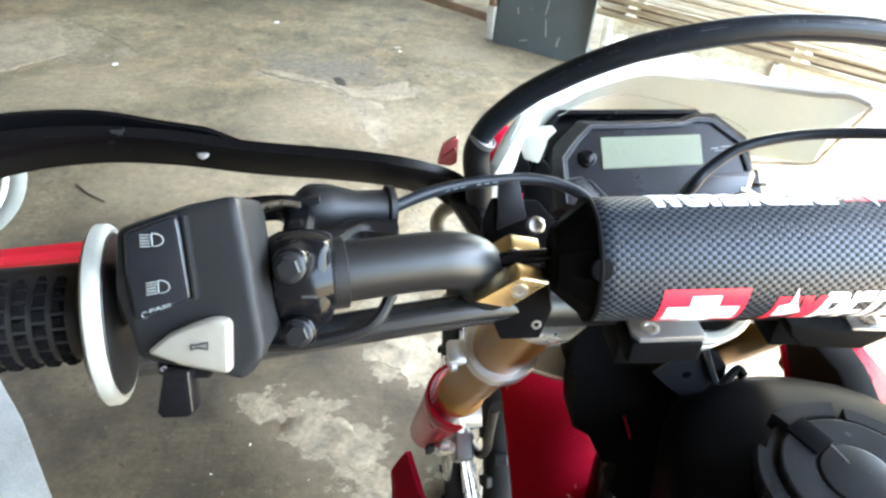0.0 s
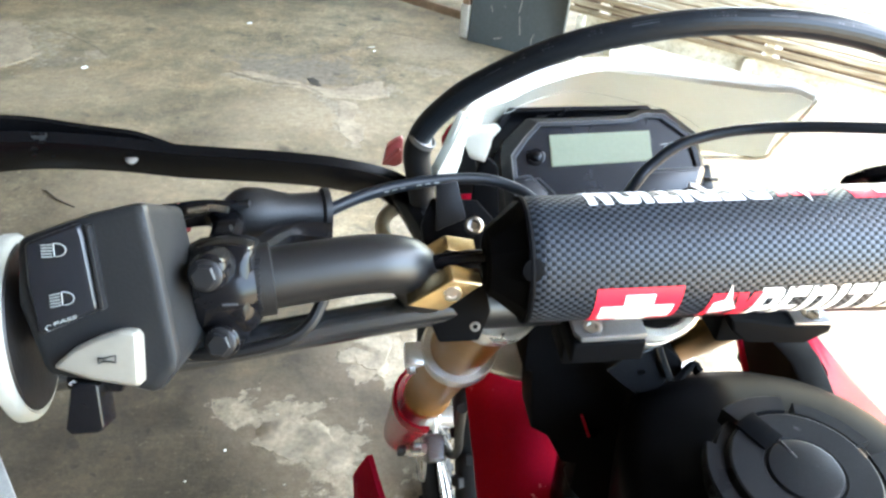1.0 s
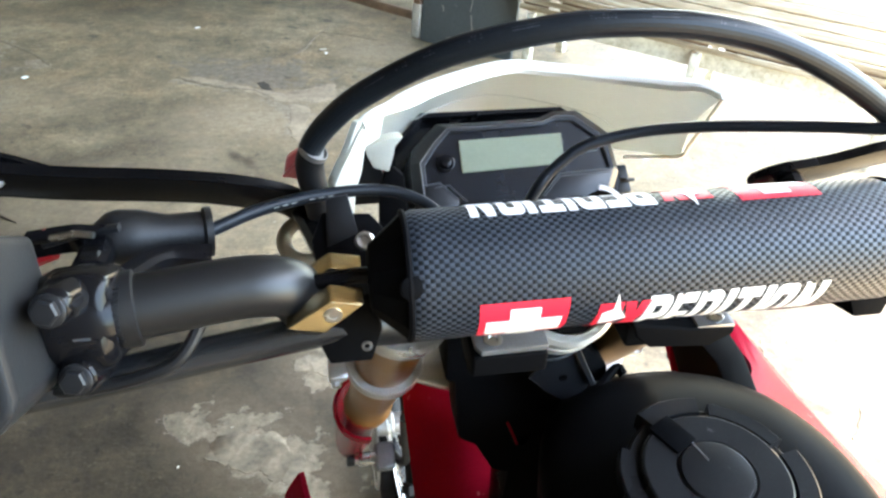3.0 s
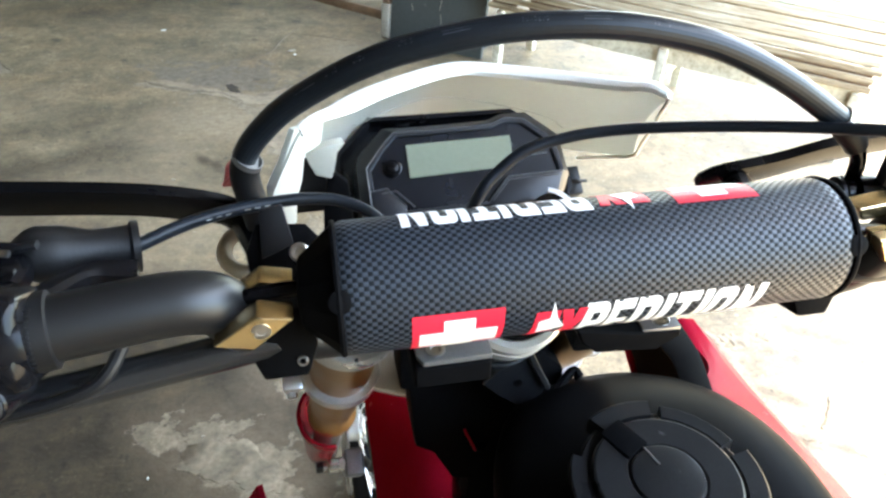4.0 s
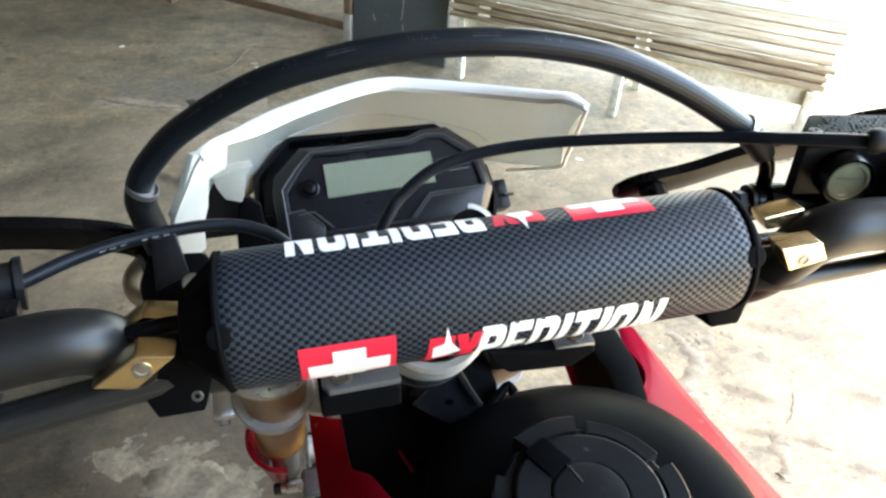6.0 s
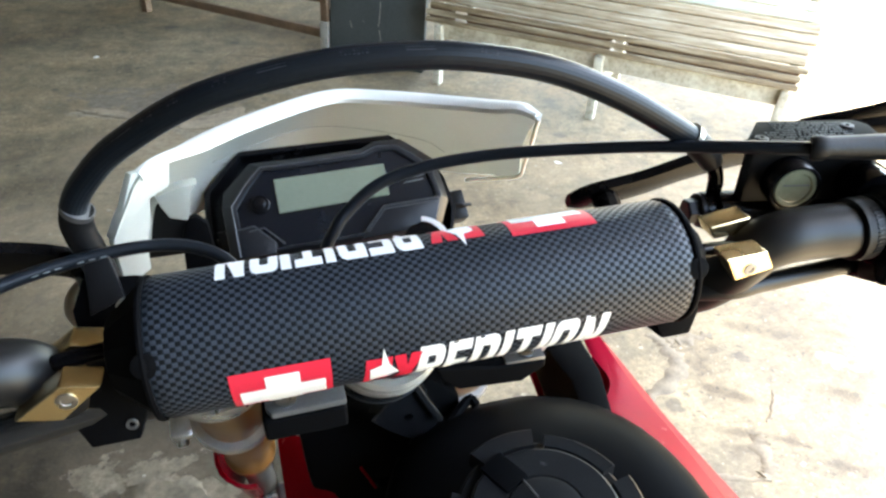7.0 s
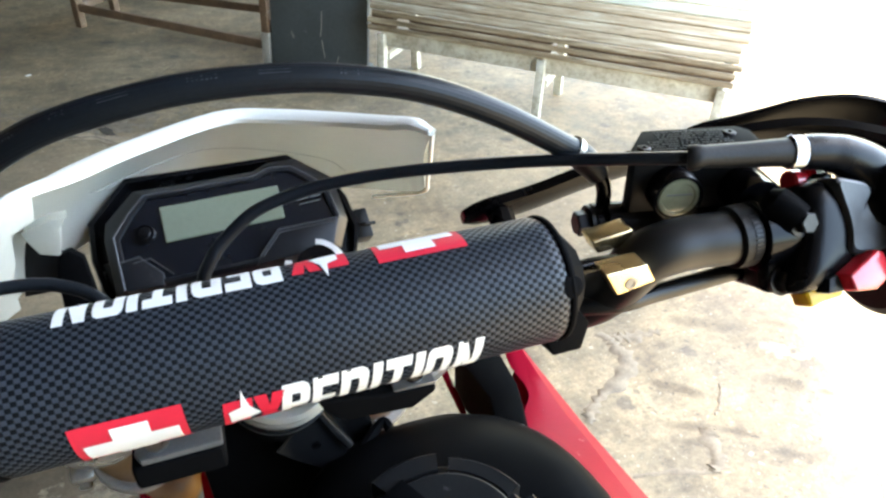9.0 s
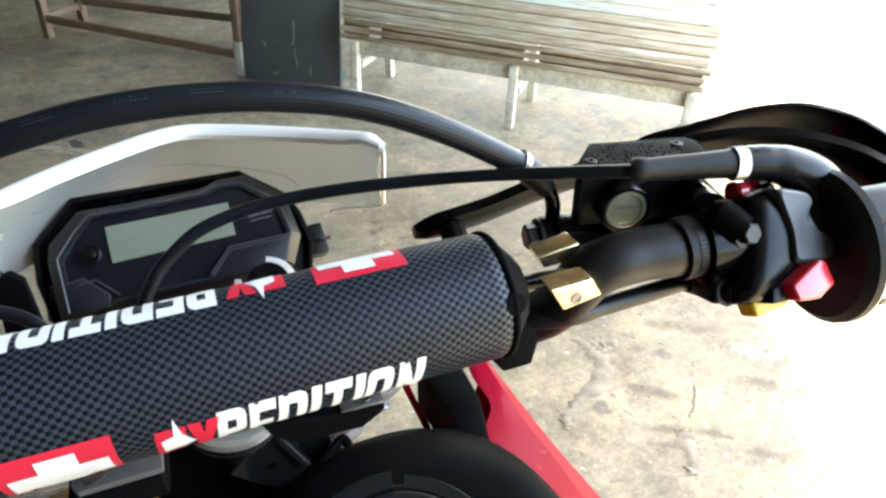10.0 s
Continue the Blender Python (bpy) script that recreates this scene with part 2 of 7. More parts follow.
def concrete():
    """Old trodden concrete: grey-brown, stained, with paler bare patches of uneven outline."""
    m = bpy.data.materials.new("old_concrete")
    m.use_nodes = True
    n, l = m.node_tree.nodes, m.node_tree.links
    b = n["Principled BSDF"]
    co = n.new("ShaderNodeTexCoord")

    def tex(scale, detail=6, rough=0.6, dist=0.0):
        t = n.new("ShaderNodeTexNoise")
        t.inputs["Scale"].default_value, t.inputs["Detail"].default_value = scale, detail
        t.inputs["Roughness"].default_value, t.inputs["Distortion"].default_value = rough, dist
        l.new(co.outputs["Object"], t.inputs["Vector"])
        return t

    def ramp(src, a, c, lo=0.35, hi=0.65):
        r = n.new("ShaderNodeValToRGB")
        r.color_ramp.elements[0].position, r.color_ramp.elements[1].position = lo, hi
        r.color_ramp.elements[0].color, r.color_ramp.elements[1].color = (*a, 1), (*c, 1)
        l.new(src, r.inputs["Fac"])
        return r.outputs["Color"]

    def blend(fac, a, c, mode="MIX"):
        x = n.new("ShaderNodeMix")
        x.data_type, x.blend_type = "RGBA", mode
        if isinstance(fac, float):
            x.inputs["Factor"].default_value = fac
        else:
            l.new(fac, x.inputs["Factor"])
        for k, v in (("A", a), ("B", c)):
            if isinstance(v, tuple):
                x.inputs[k].default_value = (*v, 1)
            else:
                l.new(v, x.inputs[k])
        return x.outputs["Result"]

    large, mid, grit = tex(0.9, 6, 0.6, 0.2), tex(5.5, 9, 0.68, 0.1), tex(70, 6, 0.7)
    col = ramp(large.outputs["Fac"], (0.124, 0.097, 0.061), (0.268, 0.221, 0.150), 0.32, 0.68)
    hue = tex(1.9, 7, 0.65, 0.4)
    tint = n.new("ShaderNodeMapRange")
    tint.inputs["From Min"].default_value, tint.inputs["From Max"].default_value, tint.inputs["To Max"].default_value = 0.45, 0.62, 0.6
    l.new(hue.outputs["Fac"], tint.inputs["Value"])
    col = blend(tint.outputs[0], col, (0.215, 0.158, 0.095))
    col = blend(0.9, col, ramp(mid.outputs["Fac"], (0.22, 0.212, 0.20), (0.78, 0.765, 0.73), 0.3, 0.7), "OVERLAY")
    fleck = tex(24, 8, 0.75, 0.1)
    col = blend(0.6, col, ramp(fleck.outputs["Fac"], (0.27, 0.26, 0.245), (0.72, 0.70, 0.67), 0.34, 0.66), "OVERLAY")
    col = blend(0.42, col, ramp(grit.outputs["Fac"], (0.26, 0.26, 0.255), (0.74, 0.735, 0.71), 0.32, 0.68), "OVERLAY")
    dark = tex(11, 9, 0.75, 0.2)
    spots = n.new("ShaderNodeMapRange")
    spots.inputs["From Min"].default_value, spots.inputs["From Max"].default_value = 0.63, 0.72
    spots.inputs["To Max"].default_value = 0.55
    l.new(dark.outputs["Fac"], spots.inputs["Value"])
    col = blend(spots.outputs[0], col, (0.07, 0.062, 0.05))
    # fine trowel strokes and tiny specks
    mp = n.new("ShaderNodeMapping")
    mp.inputs["Rotation"].default_value, mp.inputs["Scale"].default_value = (0, 0, radians(24)), (7, 90, 1)
    l.new(co.outputs["Object"], mp.inputs["Vector"])
    stroke = n.new("ShaderNodeTexNoise")
    stroke.inputs["Scale"].default_value, stroke.inputs["Detail"].default_value, stroke.inputs["Distortion"].default_value = 1.0, 5, 0.4
    l.new(mp.outputs[0], stroke.inputs["Vector"])
    col = blend(0.22, col, ramp(stroke.outputs["Fac"], (0.33, 0.33, 0.33), (0.64, 0.635, 0.62), 0.32, 0.66), "OVERLAY")
    col = blend(0.42, col, ramp(tex(240, 5, 0.75).outputs["Fac"], (0.20, 0.20, 0.195), (0.80, 0.79, 0.77), 0.30, 0.70), "OVERLAY")
    for scale, lo, hi, most, tone in ((110, 0.66, 0.70, 0.5, (0.42, 0.37, 0.28)), (95, 0.66, 0.70, 0.6, (0.05, 0.042, 0.03)), (42, 0.66, 0.70, 0.55, (0.40, 0.35, 0.26)), (33, 0.65, 0.69, 0.6, (0.05, 0.042, 0.03)), (7.3, 0.66, 0.69, 0.6, (0.07, 0.055, 0.04))):
        sp = n.new("ShaderNodeMapRange")
        sp.inputs["From Min"].default_value, sp.inputs["From Max"].default_value, sp.inputs["To Max"].default_value = lo, hi, most
        l.new(tex(scale, 3, 0.5, 0.3).outputs["Fac"], sp.inputs["Value"])
        col = blend(sp.outputs[0], col, tone)
    rough_edge, soft_edge = tex(8.5, 14, 0.68, 0.15), tex(2.6, 8, 0.6, 0.5)
    inner = tex(30, 12, 0.74, 0.1)

    def spot(cx, cy, hl, hw, turn, soft, most):
        """A mask round a place on the floor: ragged and crisp, or soft and cloudy."""
        mp = n.new("ShaderNodeMapping")
        mp.vector_type = "TEXTURE"
        mp.inputs["Location"].default_value, mp.inputs["Rotation"].default_value, mp.inputs["Scale"].default_value = (cx, cy, 0), (0, 0, radians(turn)), (hl, hw, 1)
        l.new(co.outputs["Object"], mp.inputs["Vector"])
        ln = n.new("ShaderNodeVectorMath")
        ln.operation = "LENGTH"
        l.new(mp.outputs[0], ln.inputs[0])
        ad = n.new("ShaderNodeMath")
        ad.operation = "MULTIPLY_ADD"
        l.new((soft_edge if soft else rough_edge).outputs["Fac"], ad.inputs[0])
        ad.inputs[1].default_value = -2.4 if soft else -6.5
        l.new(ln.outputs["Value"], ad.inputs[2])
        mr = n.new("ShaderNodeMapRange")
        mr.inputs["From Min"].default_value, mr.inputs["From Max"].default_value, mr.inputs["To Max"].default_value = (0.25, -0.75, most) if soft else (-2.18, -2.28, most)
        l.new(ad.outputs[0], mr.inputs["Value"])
        return mr.outputs[0]

    for st in STAINS_AND_SHADE:
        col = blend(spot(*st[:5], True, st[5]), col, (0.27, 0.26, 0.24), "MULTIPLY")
    for st in DUST:
        col = blend(spot(*st[:5], True, st[5]), col, ramp(inner.outputs["Fac"], (0.20, 0.145, 0.088), (0.40, 0.315, 0.21), 0.32, 0.68))
    for st in CHIPPED:
        col = blend(spot(*st[:5], False, st[5]), col, ramp(inner.outputs["Fac"], (0.085, 0.066, 0.046), (0.25, 0.205, 0.155), 0.34, 0.66))
    pale = ramp(inner.outputs["Fac"], (0.10, 0.075, 0.048), (0.37, 0.305, 0.215), 0.32, 0.64)
    total = None
    for st in PATCHES:
        mk = spot(*st[:5], False, st[5])
        col = blend(mk, col, pale)
        if total is None:
            total = mk
        else:
            mx = n.new("ShaderNodeMath")
            mx.operation = "MAXIMUM"
            l.new(total, mx.inputs[0])
            l.new(mk, mx.inputs[1])
            total = mx.outputs[0]
    l.new(col, b.inputs["Base Color"])
    rr = n.new("ShaderNodeMapRange")
    rr.inputs["To Min"].default_value, rr.inputs["To Max"].default_value = 0.5, 0.95
    l.new(mid.outputs["Fac"], rr.inputs["Value"])
    l.new(rr.outputs[0], b.inputs["Roughness"])
    hsum = n.new("ShaderNodeMath")
    hsum.operation = "MULTIPLY_ADD"
    l.new(total, hsum.inputs[0])
    hsum.inputs[1].default_value = -0.7
    l.new(mid.outputs["Fac"], hsum.inputs[2])
    hs2 = n.new("ShaderNodeMath")
    hs2.operation = "MULTIPLY_ADD"
    l.new(grit.outputs["Fac"], hs2.inputs[0])
    hs2.inputs[1].default_value = 0.35
    l.new(hsum.outputs[0], hs2.inputs[2])
    bp = n.new("ShaderNodeBump")
    bp.inputs["Strength"].default_value, bp.inputs["Distance"].default_value = 0.6, 0.006
    l.new(hs2.outputs[0], bp.inputs["Height"])
    l.new(bp.outputs[0], b.inputs["Normal"])
    return m


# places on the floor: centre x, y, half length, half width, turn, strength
# small entries are stains; the broad ones at left paint in missing shade
STAINS_AND_SHADE = [(-1.35, 2.1, 0.55, 0.45, 10, 0.55), (-1.25, 1.45, 0.75, 0.5, 15, 0.5), (-0.95, 1.05, 0.5, 0.35, 10, 0.5), (-1.5, 2.6, 0.8, 0.4, 15, 0.35), (-0.78, 0.85, 0.75, 0.55, 20, 0.95), (-0.15, 1.02, 0.40, 0.34, -30, 0.8), (-0.20, 1.03, 0.14, 0.09, -40, 0.5), (-1.1, 1.6, 0.35, 0.25, 30, 0.3), (-0.3, 2.35, 0.35, 0.22, 10, 0.3), (-0.9, 2.7, 0.3, 0.2, 40, 0.3), (-0.52, 2.46, 0.07, 0.025, -60, 0.9), (-0.46, 2.40, 0.06, 0.02, -62, 0.9), (0.45, 4.35, 0.7, 0.3, -30, 0.5), (-1.2, 4.6, 0.8, 0.4, 10, 0.35),
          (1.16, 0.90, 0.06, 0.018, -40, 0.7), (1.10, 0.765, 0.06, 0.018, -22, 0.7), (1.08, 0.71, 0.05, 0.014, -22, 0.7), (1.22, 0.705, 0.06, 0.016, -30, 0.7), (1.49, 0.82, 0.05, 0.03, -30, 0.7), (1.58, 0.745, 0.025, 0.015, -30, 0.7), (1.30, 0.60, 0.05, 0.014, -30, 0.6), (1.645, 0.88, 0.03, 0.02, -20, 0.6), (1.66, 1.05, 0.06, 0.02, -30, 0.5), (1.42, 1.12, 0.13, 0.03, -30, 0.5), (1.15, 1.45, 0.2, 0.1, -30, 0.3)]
DUST = [(-0.42, 2.80, 0.36, 0.26, 10, 0.8), (0.22, 3.75, 0.25, 0.18, -30, 0.7), (-1.7, 3.0, 0.5, 0.25, 20, 0.4), (0.3, 2.4, 0.4, 0.3, 0, 0.4), (-0.6, 1.9, 0.35, 0.2, 30, 0.4), (-0.33, 0.90, 0.26, 0.15, -40, 0.35), (-0.12, 1.2, 0.16, 0.14, 0, 0.35), (1.5, 2.0, 0.5, 0.3, -20, 0.35), (-0.95, 2.2, 0.4, 0.2, 20, 0.4)]
CHIPPED = [(-0.50, 3.40, 0.34, 0.16, -18, 0.8), (-0.42, 3.15, 0.05, 0.035, -40, 0.95), (-0.36, 0.93, 0.07, 0.05, 0, 0.7), (-1.75, 3.42, 0.12, 0.06, 20, 0.6)]
PATCHES = [
    (-2.15, 3.62, 0.30, 0.30, 30, 0.85),
    (-1.62, 3.56, 0.09, 0.05, -40, 0.8),
    (-0.68, 3.235, 0.22, 0.035, -22, 0.85),
    (-0.19, 3.10, 0.16, 0.085, 14, 0.85),
    (-0.31, 2.92, 0.15, 0.05, -50, 0.75),
    (-0.245, 2.68, 0.05, 0.14, 5, 0.75),
    (-0.11, 1.21, 0.11, 0.10, 30, 0.55),
    (-0.31, 0.91, 0.20, 0.070, -45, 0.6),
    (-0.215, 0.775, 0.05, 0.08, 0, 0.55),
    (-0.54, 1.02, 0.05, 0.035, -30, 0.5),
    (-0.18, 1.50, 0.09, 0.15, 0, 0.5),
    (0.02, 1.85, 0.12, 0.22, 10, 0.5),
    (1.57, 0.96, 0.08, 0.035, -30, 0.8),
    (0.16, 3.42, 0.14, 0.05, -20, 0.6),
]
CONCRETE = concrete()


def wood(name, c0, c1, pale, turn):
    """Weathered painted boards: grain along the board, worn paint."""
    m = bpy.data.materials.new(name)
    m.use_nodes = True
    n, l = m.node_tree.nodes, m.node_tree.links
    b = n["Principled BSDF"]
    co, oi = n.new("ShaderNodeTexCoord"), n.new("ShaderNodeObjectInfo")
    mp = n.new("ShaderNodeMapping")
    mp.inputs["Scale"].default_value = turn
    l.new(co.outputs["Object"], mp.inputs["Vector"])
    shift = n.new("ShaderNodeVectorMath")
    shift.operation = "ADD"
    l.new(mp.outputs[0], shift.inputs[0])
    sc = n.new("ShaderNodeMath")
    sc.operation = "MULTIPLY"
    sc.inputs[1].default_value = 37.0
    l.new(oi.outputs["Random"], sc.inputs[0])
    l.new(sc.outputs[0], shift.inputs[1])
    g1, g2 = n.new("ShaderNodeTexNoise"), n.new("ShaderNodeTexNoise")
    for t, s in ((g1, 14.0), (g2, 3.0)):
        t.inputs["Scale"].default_value, t.inputs["Detail"].default_value = s, 8
        t.inputs["Roughness"].default_value = 0.68
        l.new(shift.outputs[0], t.inputs["Vector"])
    r1 = n.new("ShaderNodeValToRGB")
    r1.color_ramp.elements[0].position, r1.color_ramp.elements[1].position = 0.32, 0.62
    r1.color_ramp.elements[0].color, r1.color_ramp.elements[1].color = (*c0, 1), (*c1, 1)
    l.new(g1.outputs["Fac"], r1.inputs["Fac"])
    cut = n.new("ShaderNodeMapRange")
    cut.inputs["From Min"].default_value, cut.inputs["From Max"].default_value = 0.50, 0.62
    l.new(g2.outputs["Fac"], cut.inputs["Value"])
    mx = n.new("ShaderNodeMix")
    mx.data_type = "RGBA"
    l.new(cut.outputs[0], mx.inputs["Factor"])
    l.new(r1.outputs["Color"], mx.inputs["A"])
    mx.inputs["B"].default_value = (*pale, 1)
    l.new(mx.outputs["Result"], b.inputs["Base Color"])
    b.inputs["Roughness"].default_value = 0.62
    bp = n.new("ShaderNodeBump")
    bp.inputs["Strength"].default_value, bp.inputs["Distance"].default_value = 0.5, 0.002
    l.new(g1.outputs["Fac"], bp.inputs["Height"])
    l.new(bp.outputs[0], b.inputs["Normal"])
    return m


SEAT_WOOD = wood("weathered_seat_board", (0.085, 0.055, 0.028), (0.29, 0.22, 0.13), (0.44, 0.375, 0.26), (0.6, 12, 12))
PLANK_WOOD = wood("beige_worn_plank", (0.17, 0.118, 0.062), (0.41, 0.335, 0.225), (0.52, 0.475, 0.36), (0.6, 12, 12))
BACK_WOOD = wood("pale_green_board", (0.32, 0.31, 0.24), (0.52, 0.53, 0.44), (0.60, 0.63, 0.54), (0.6, 12, 12))
FRAME_WOOD = wood("white_painted_frame", (0.32, 0.28, 0.20), (0.54, 0.50, 0.40), (0.62, 0.60, 0.50), (3, 3, 3))

# ---- mesh helpers ----


def part(name, bm, material, parent=None, label="", sharp=32):
    """Links a bmesh as one mesh object under a thing or a part."""
    bmesh.ops.recalc_face_normals(bm, faces=bm.faces)
    lim = radians(sharp)
    for f in bm.faces:
        f.smooth = True
    for e in bm.edges:
        if len(e.link_faces) == 2 and e.calc_face_angle(0) > lim:
            e.smooth = False
    me = bpy.data.meshes.new(name)
    bm.to_mesh(me)
    bm.free()
    me.materials.append(material)
    ob = new(name, me)
    if parent is not None:
        ob.parent = parent
    if label:
        tagged(ob, label)
    return ob


def thing(name, label, category, m=None, group="", kind=""):
    ob = new(name)
    ob.empty_display_size = 0.05
    if m is not None:
        ob.matrix_world = m
    return tagged(ob, label, category, group, kind)


def spline(pts, n=8):
    """Points along a smooth curve through pts."""
    p = [Vector(q) for q in pts]
    p = [p[0] * 2 - p[1], *p, p[-1] * 2 - p[-2]]
    out = []
    for i in range(1, len(p) - 2):
        a, b, c, d = p[i - 1:i + 3]
        for k in range(n):
            t = k / n
            out.append(0.5 * (2 * b + (c - a) * t + (2 * a - 5 * b + 4 * c - d) * t * t + (3 * b - a - 3 * c + d) * t ** 3))
    out.append(p[-2])
    return out


def frames_along(pts, up=None):
    """Side and up vectors carried along a path."""
    out, side = [], None
    for i, p in enumerate(pts):
        d = (pts[min(i + 1, len(pts) - 1)] - pts[max(i - 1, 0)]).normalized()
        if up is not None:
            s = d.cross(Vector(up)).normalized()
        elif side is None:
            s = d.cross(Vector((0.13, 0.21, 0.97))).normalized()
        else:
            s = (side - d * side.dot(d)).normalized()
        side = s
        out.append((s, s.cross(d).normalized()))
    return out


def skin(bm, rings, closed=True, caps=True):
    """Joins rings of equal counts with quads."""
    vs = [[bm.verts.new(v) for v in r] for r in rings]
    n = len(vs[0])
    for a, b in zip(vs, vs[1:]):
        for k in range(n if closed else n - 1):
            j = (k + 1) % n
            bm.faces.new((a[k], a[j], b[j], b[k]))
    if caps and closed:
        bm.faces.new(vs[0][::-1])
        bm.faces.new(vs[-1])
    return vs


def tube(pts, r, seg=14, bm=None, smooth=0, rib=0.0):
    """A round tube along pts; r is one radius or one for each point."""
    bm = bm or bmesh.new()
    pts = [Vector(p) for p in pts]
    if smooth:
        rr = r if isinstance(r, (list, tuple)) else [r] * len(pts)
        dense = spline(pts, smooth)
        radii = [np.interp(i / smooth, range(len(pts)), rr) for i in range(len(dense))]
        pts = dense
    else:
        radii = r if isinstance(r, (list, tuple)) else [r] * len(pts)
    rings = []
    for i, (p, (s, u)) in enumerate(zip(pts, frames_along(pts))):
        ring = []
        for k in range(seg):
            a = 2 * math.pi * k / seg
            q = radii[i] * (1 - (rib if k % 2 else 0))
            ring.append(p + (s * math.cos(a) + u * math.sin(a)) * q)
        rings.append(ring)
    skin(bm, rings)
    return bm


def sweep(pts, w, h, up=(0, 0, 1), smooth=8, bevel=0.2, bm=None, taper=None, wide=None):
    """A rounded rectangular bar of width w (across up) and height h along pts."""
    bm = bm or bmesh.new()
    p = spline(pts, smooth) if smooth else [Vector(q) for q in pts]
    c = bevel
    prof = [(-1, -1 + 2 * c), (-1, 1 - 2 * c), (-1 + 2 * c, 1), (1 - 2 * c, 1), (1, 1 - 2 * c), (1, -1 + 2 * c), (1 - 2 * c, -1), (-1 + 2 * c, -1)]
    rings = []
    for i, (q, (s, u)) in enumerate(zip(p, frames_along(p, up))):
        k = taper(i / (len(p) - 1)) if taper else 1.0
        g = wide(i / (len(p) - 1)) if wide else 1.0
        rings.append([q + s * (a * w / 2 * g) + u * (b * h / 2 * k) for a, b in prof])
    skin(bm, rings)
    return bm


def bev(bm, offset, seg=2, angle=25):
    """Rounds the edges sharper than angle."""
    edges = [e for e in bm.edges if len(e.link_faces) == 2 and e.calc_face_angle(0) > radians(angle)]
    if offset > 0 and edges:
        bmesh.ops.bevel(bm, geom=edges, offset=offset, segments=seg, affect="EDGES", profile=0.6, clamp_overlap=True)
    return bm


def box(c, size, m=None, bevel=0.0, seg=2, bm=None):
    """A box at c, optionally turned by the 3x3 or 4x4 matrix m about its centre."""
    bm = bm or bmesh.new()
    one = bmesh.new()
    bmesh.ops.create_cube(one, size=1.0, matrix=Matrix.Diagonal((*size, 1)))
    bev(one, bevel, seg)
    mm = Matrix.Translation(c) @ (m.to_4x4() if m is not None else Matrix())
    bmesh.ops.transform(one, matrix=mm, verts=one.verts)
    return merge(bm, one)


def merge(bm, other):
    """Adds the other bmesh into bm."""
    me = bpy.data.meshes.new("tmp")
    other.to_mesh(me)
    other.free()
    bm.from_mesh(me)
    bpy.data.meshes.remove(me)
    return bm


def plate(o, u, v, poly, depth, bevel=0.0, seg=2, shrink=1.0, lift=0.0, bm=None):
    """A prism: poly in the plane through o along u and v, sunk by depth along the normal's back; shrink scales the rear outline."""
    o, u = Vector(o), Vector(u).normalized()
    v = Vector(v)
    v = (v - u * v.dot(u)).normalized()
    nrm = u.cross(v)
    one = bmesh.new()
    cx = sum(p[0] for p in poly) / len(poly)
    cy = sum(p[1] for p in poly) / len(poly)
    front = [o + u * a + v * b + nrm * lift for a, b in poly]
    back = [o + u * (cx + (a - cx) * shrink) + v * (cy + (b - cy) * shrink) + nrm * (lift - depth) for a, b in poly]
    skin(one, [back, front])
    bmesh.ops.recalc_face_normals(one, faces=one.faces)
    bev(one, bevel, seg)
    return merge(bm or bmesh.new(), one)


def dome(o, u, v, poly, levels, smooth=4, bm=None):
    """A rounded body: a smooth outline stacked at (height, scale) levels along the normal."""
    o, u = Vector(o), Vector(u).normalized()
    v = Vector(v)
    v = (v - u * v.dot(u)).normalized()
    nrm = u.cross(v)
    ring = spline([(a, b, 0) for a, b in poly + poly[:3]], smooth)
    ring = ring[smooth:smooth * (len(poly) + 1)]
    cx, cy = sum(p.x for p in ring) / len(ring), sum(p.y for p in ring) / len(ring)
    one = bmesh.new()
    skin(one, [[o + u * (cx + (p.x - cx) * k) + v * (cy + (p.y - cy) * k) + nrm * h for p in ring] for h, k in levels])
    return merge(bm or bmesh.new(), one)


def lathe(o, axis, prof, seg=24, bm=None, start=None):
    """A turned body: prof is (height along axis, radius)."""
    bm = bm or bmesh.new()
    o, d = Vector(o), Vector(axis).normalized()
    s = d.orthogonal().normalized() if start is None else Vector(start).normalized()
    t = d.cross(s)
    one = bmesh.new()
    rings = [[o + d * h + (s * math.cos(2 * math.pi * k / seg) + t * math.sin(2 * math.pi * k / seg)) * max(r, 1e-5) for k in range(seg)] for h, r in prof]
    skin(one, rings)
    return merge(bm, one)


def hexbolt(o, axis, r, h, washer=True):
    """A hexagon bolt head on a washer flange."""
    bm = bmesh.new()
    if washer:
        lathe(o, axis, [(0, r * 1.35), (h * 0.22, r * 1.35), (h * 0.25, r * 1.2)], 20, bm)
    one = bmesh.new()
    lathe(o, axis, [(h * 0.2, r), (h * 0.88, r), (h, r * 0.86)], 6, one)
    return merge(bm, one)


def capbolt(o, axis, r, h):
    """A socket-head bolt with its recess."""
    return lathe(o, axis, [(0, r), (h * 0.85, r), (h, r * 0.9), (h, r * 0.55), (h * 0.45, r * 0.5)], 18)

# ---- the place ----
bm = bmesh.new()
skin(bm, [[(-60, -60, -0.2), (60, -60, -0.2), (60, 60, -0.2), (-60, 60, -0.2)], [(-60, -60, 0), (60, -60, 0), (60, 60, 0), (-60, 60, 0)]])
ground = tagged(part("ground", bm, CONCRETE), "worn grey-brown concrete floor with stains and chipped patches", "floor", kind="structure")

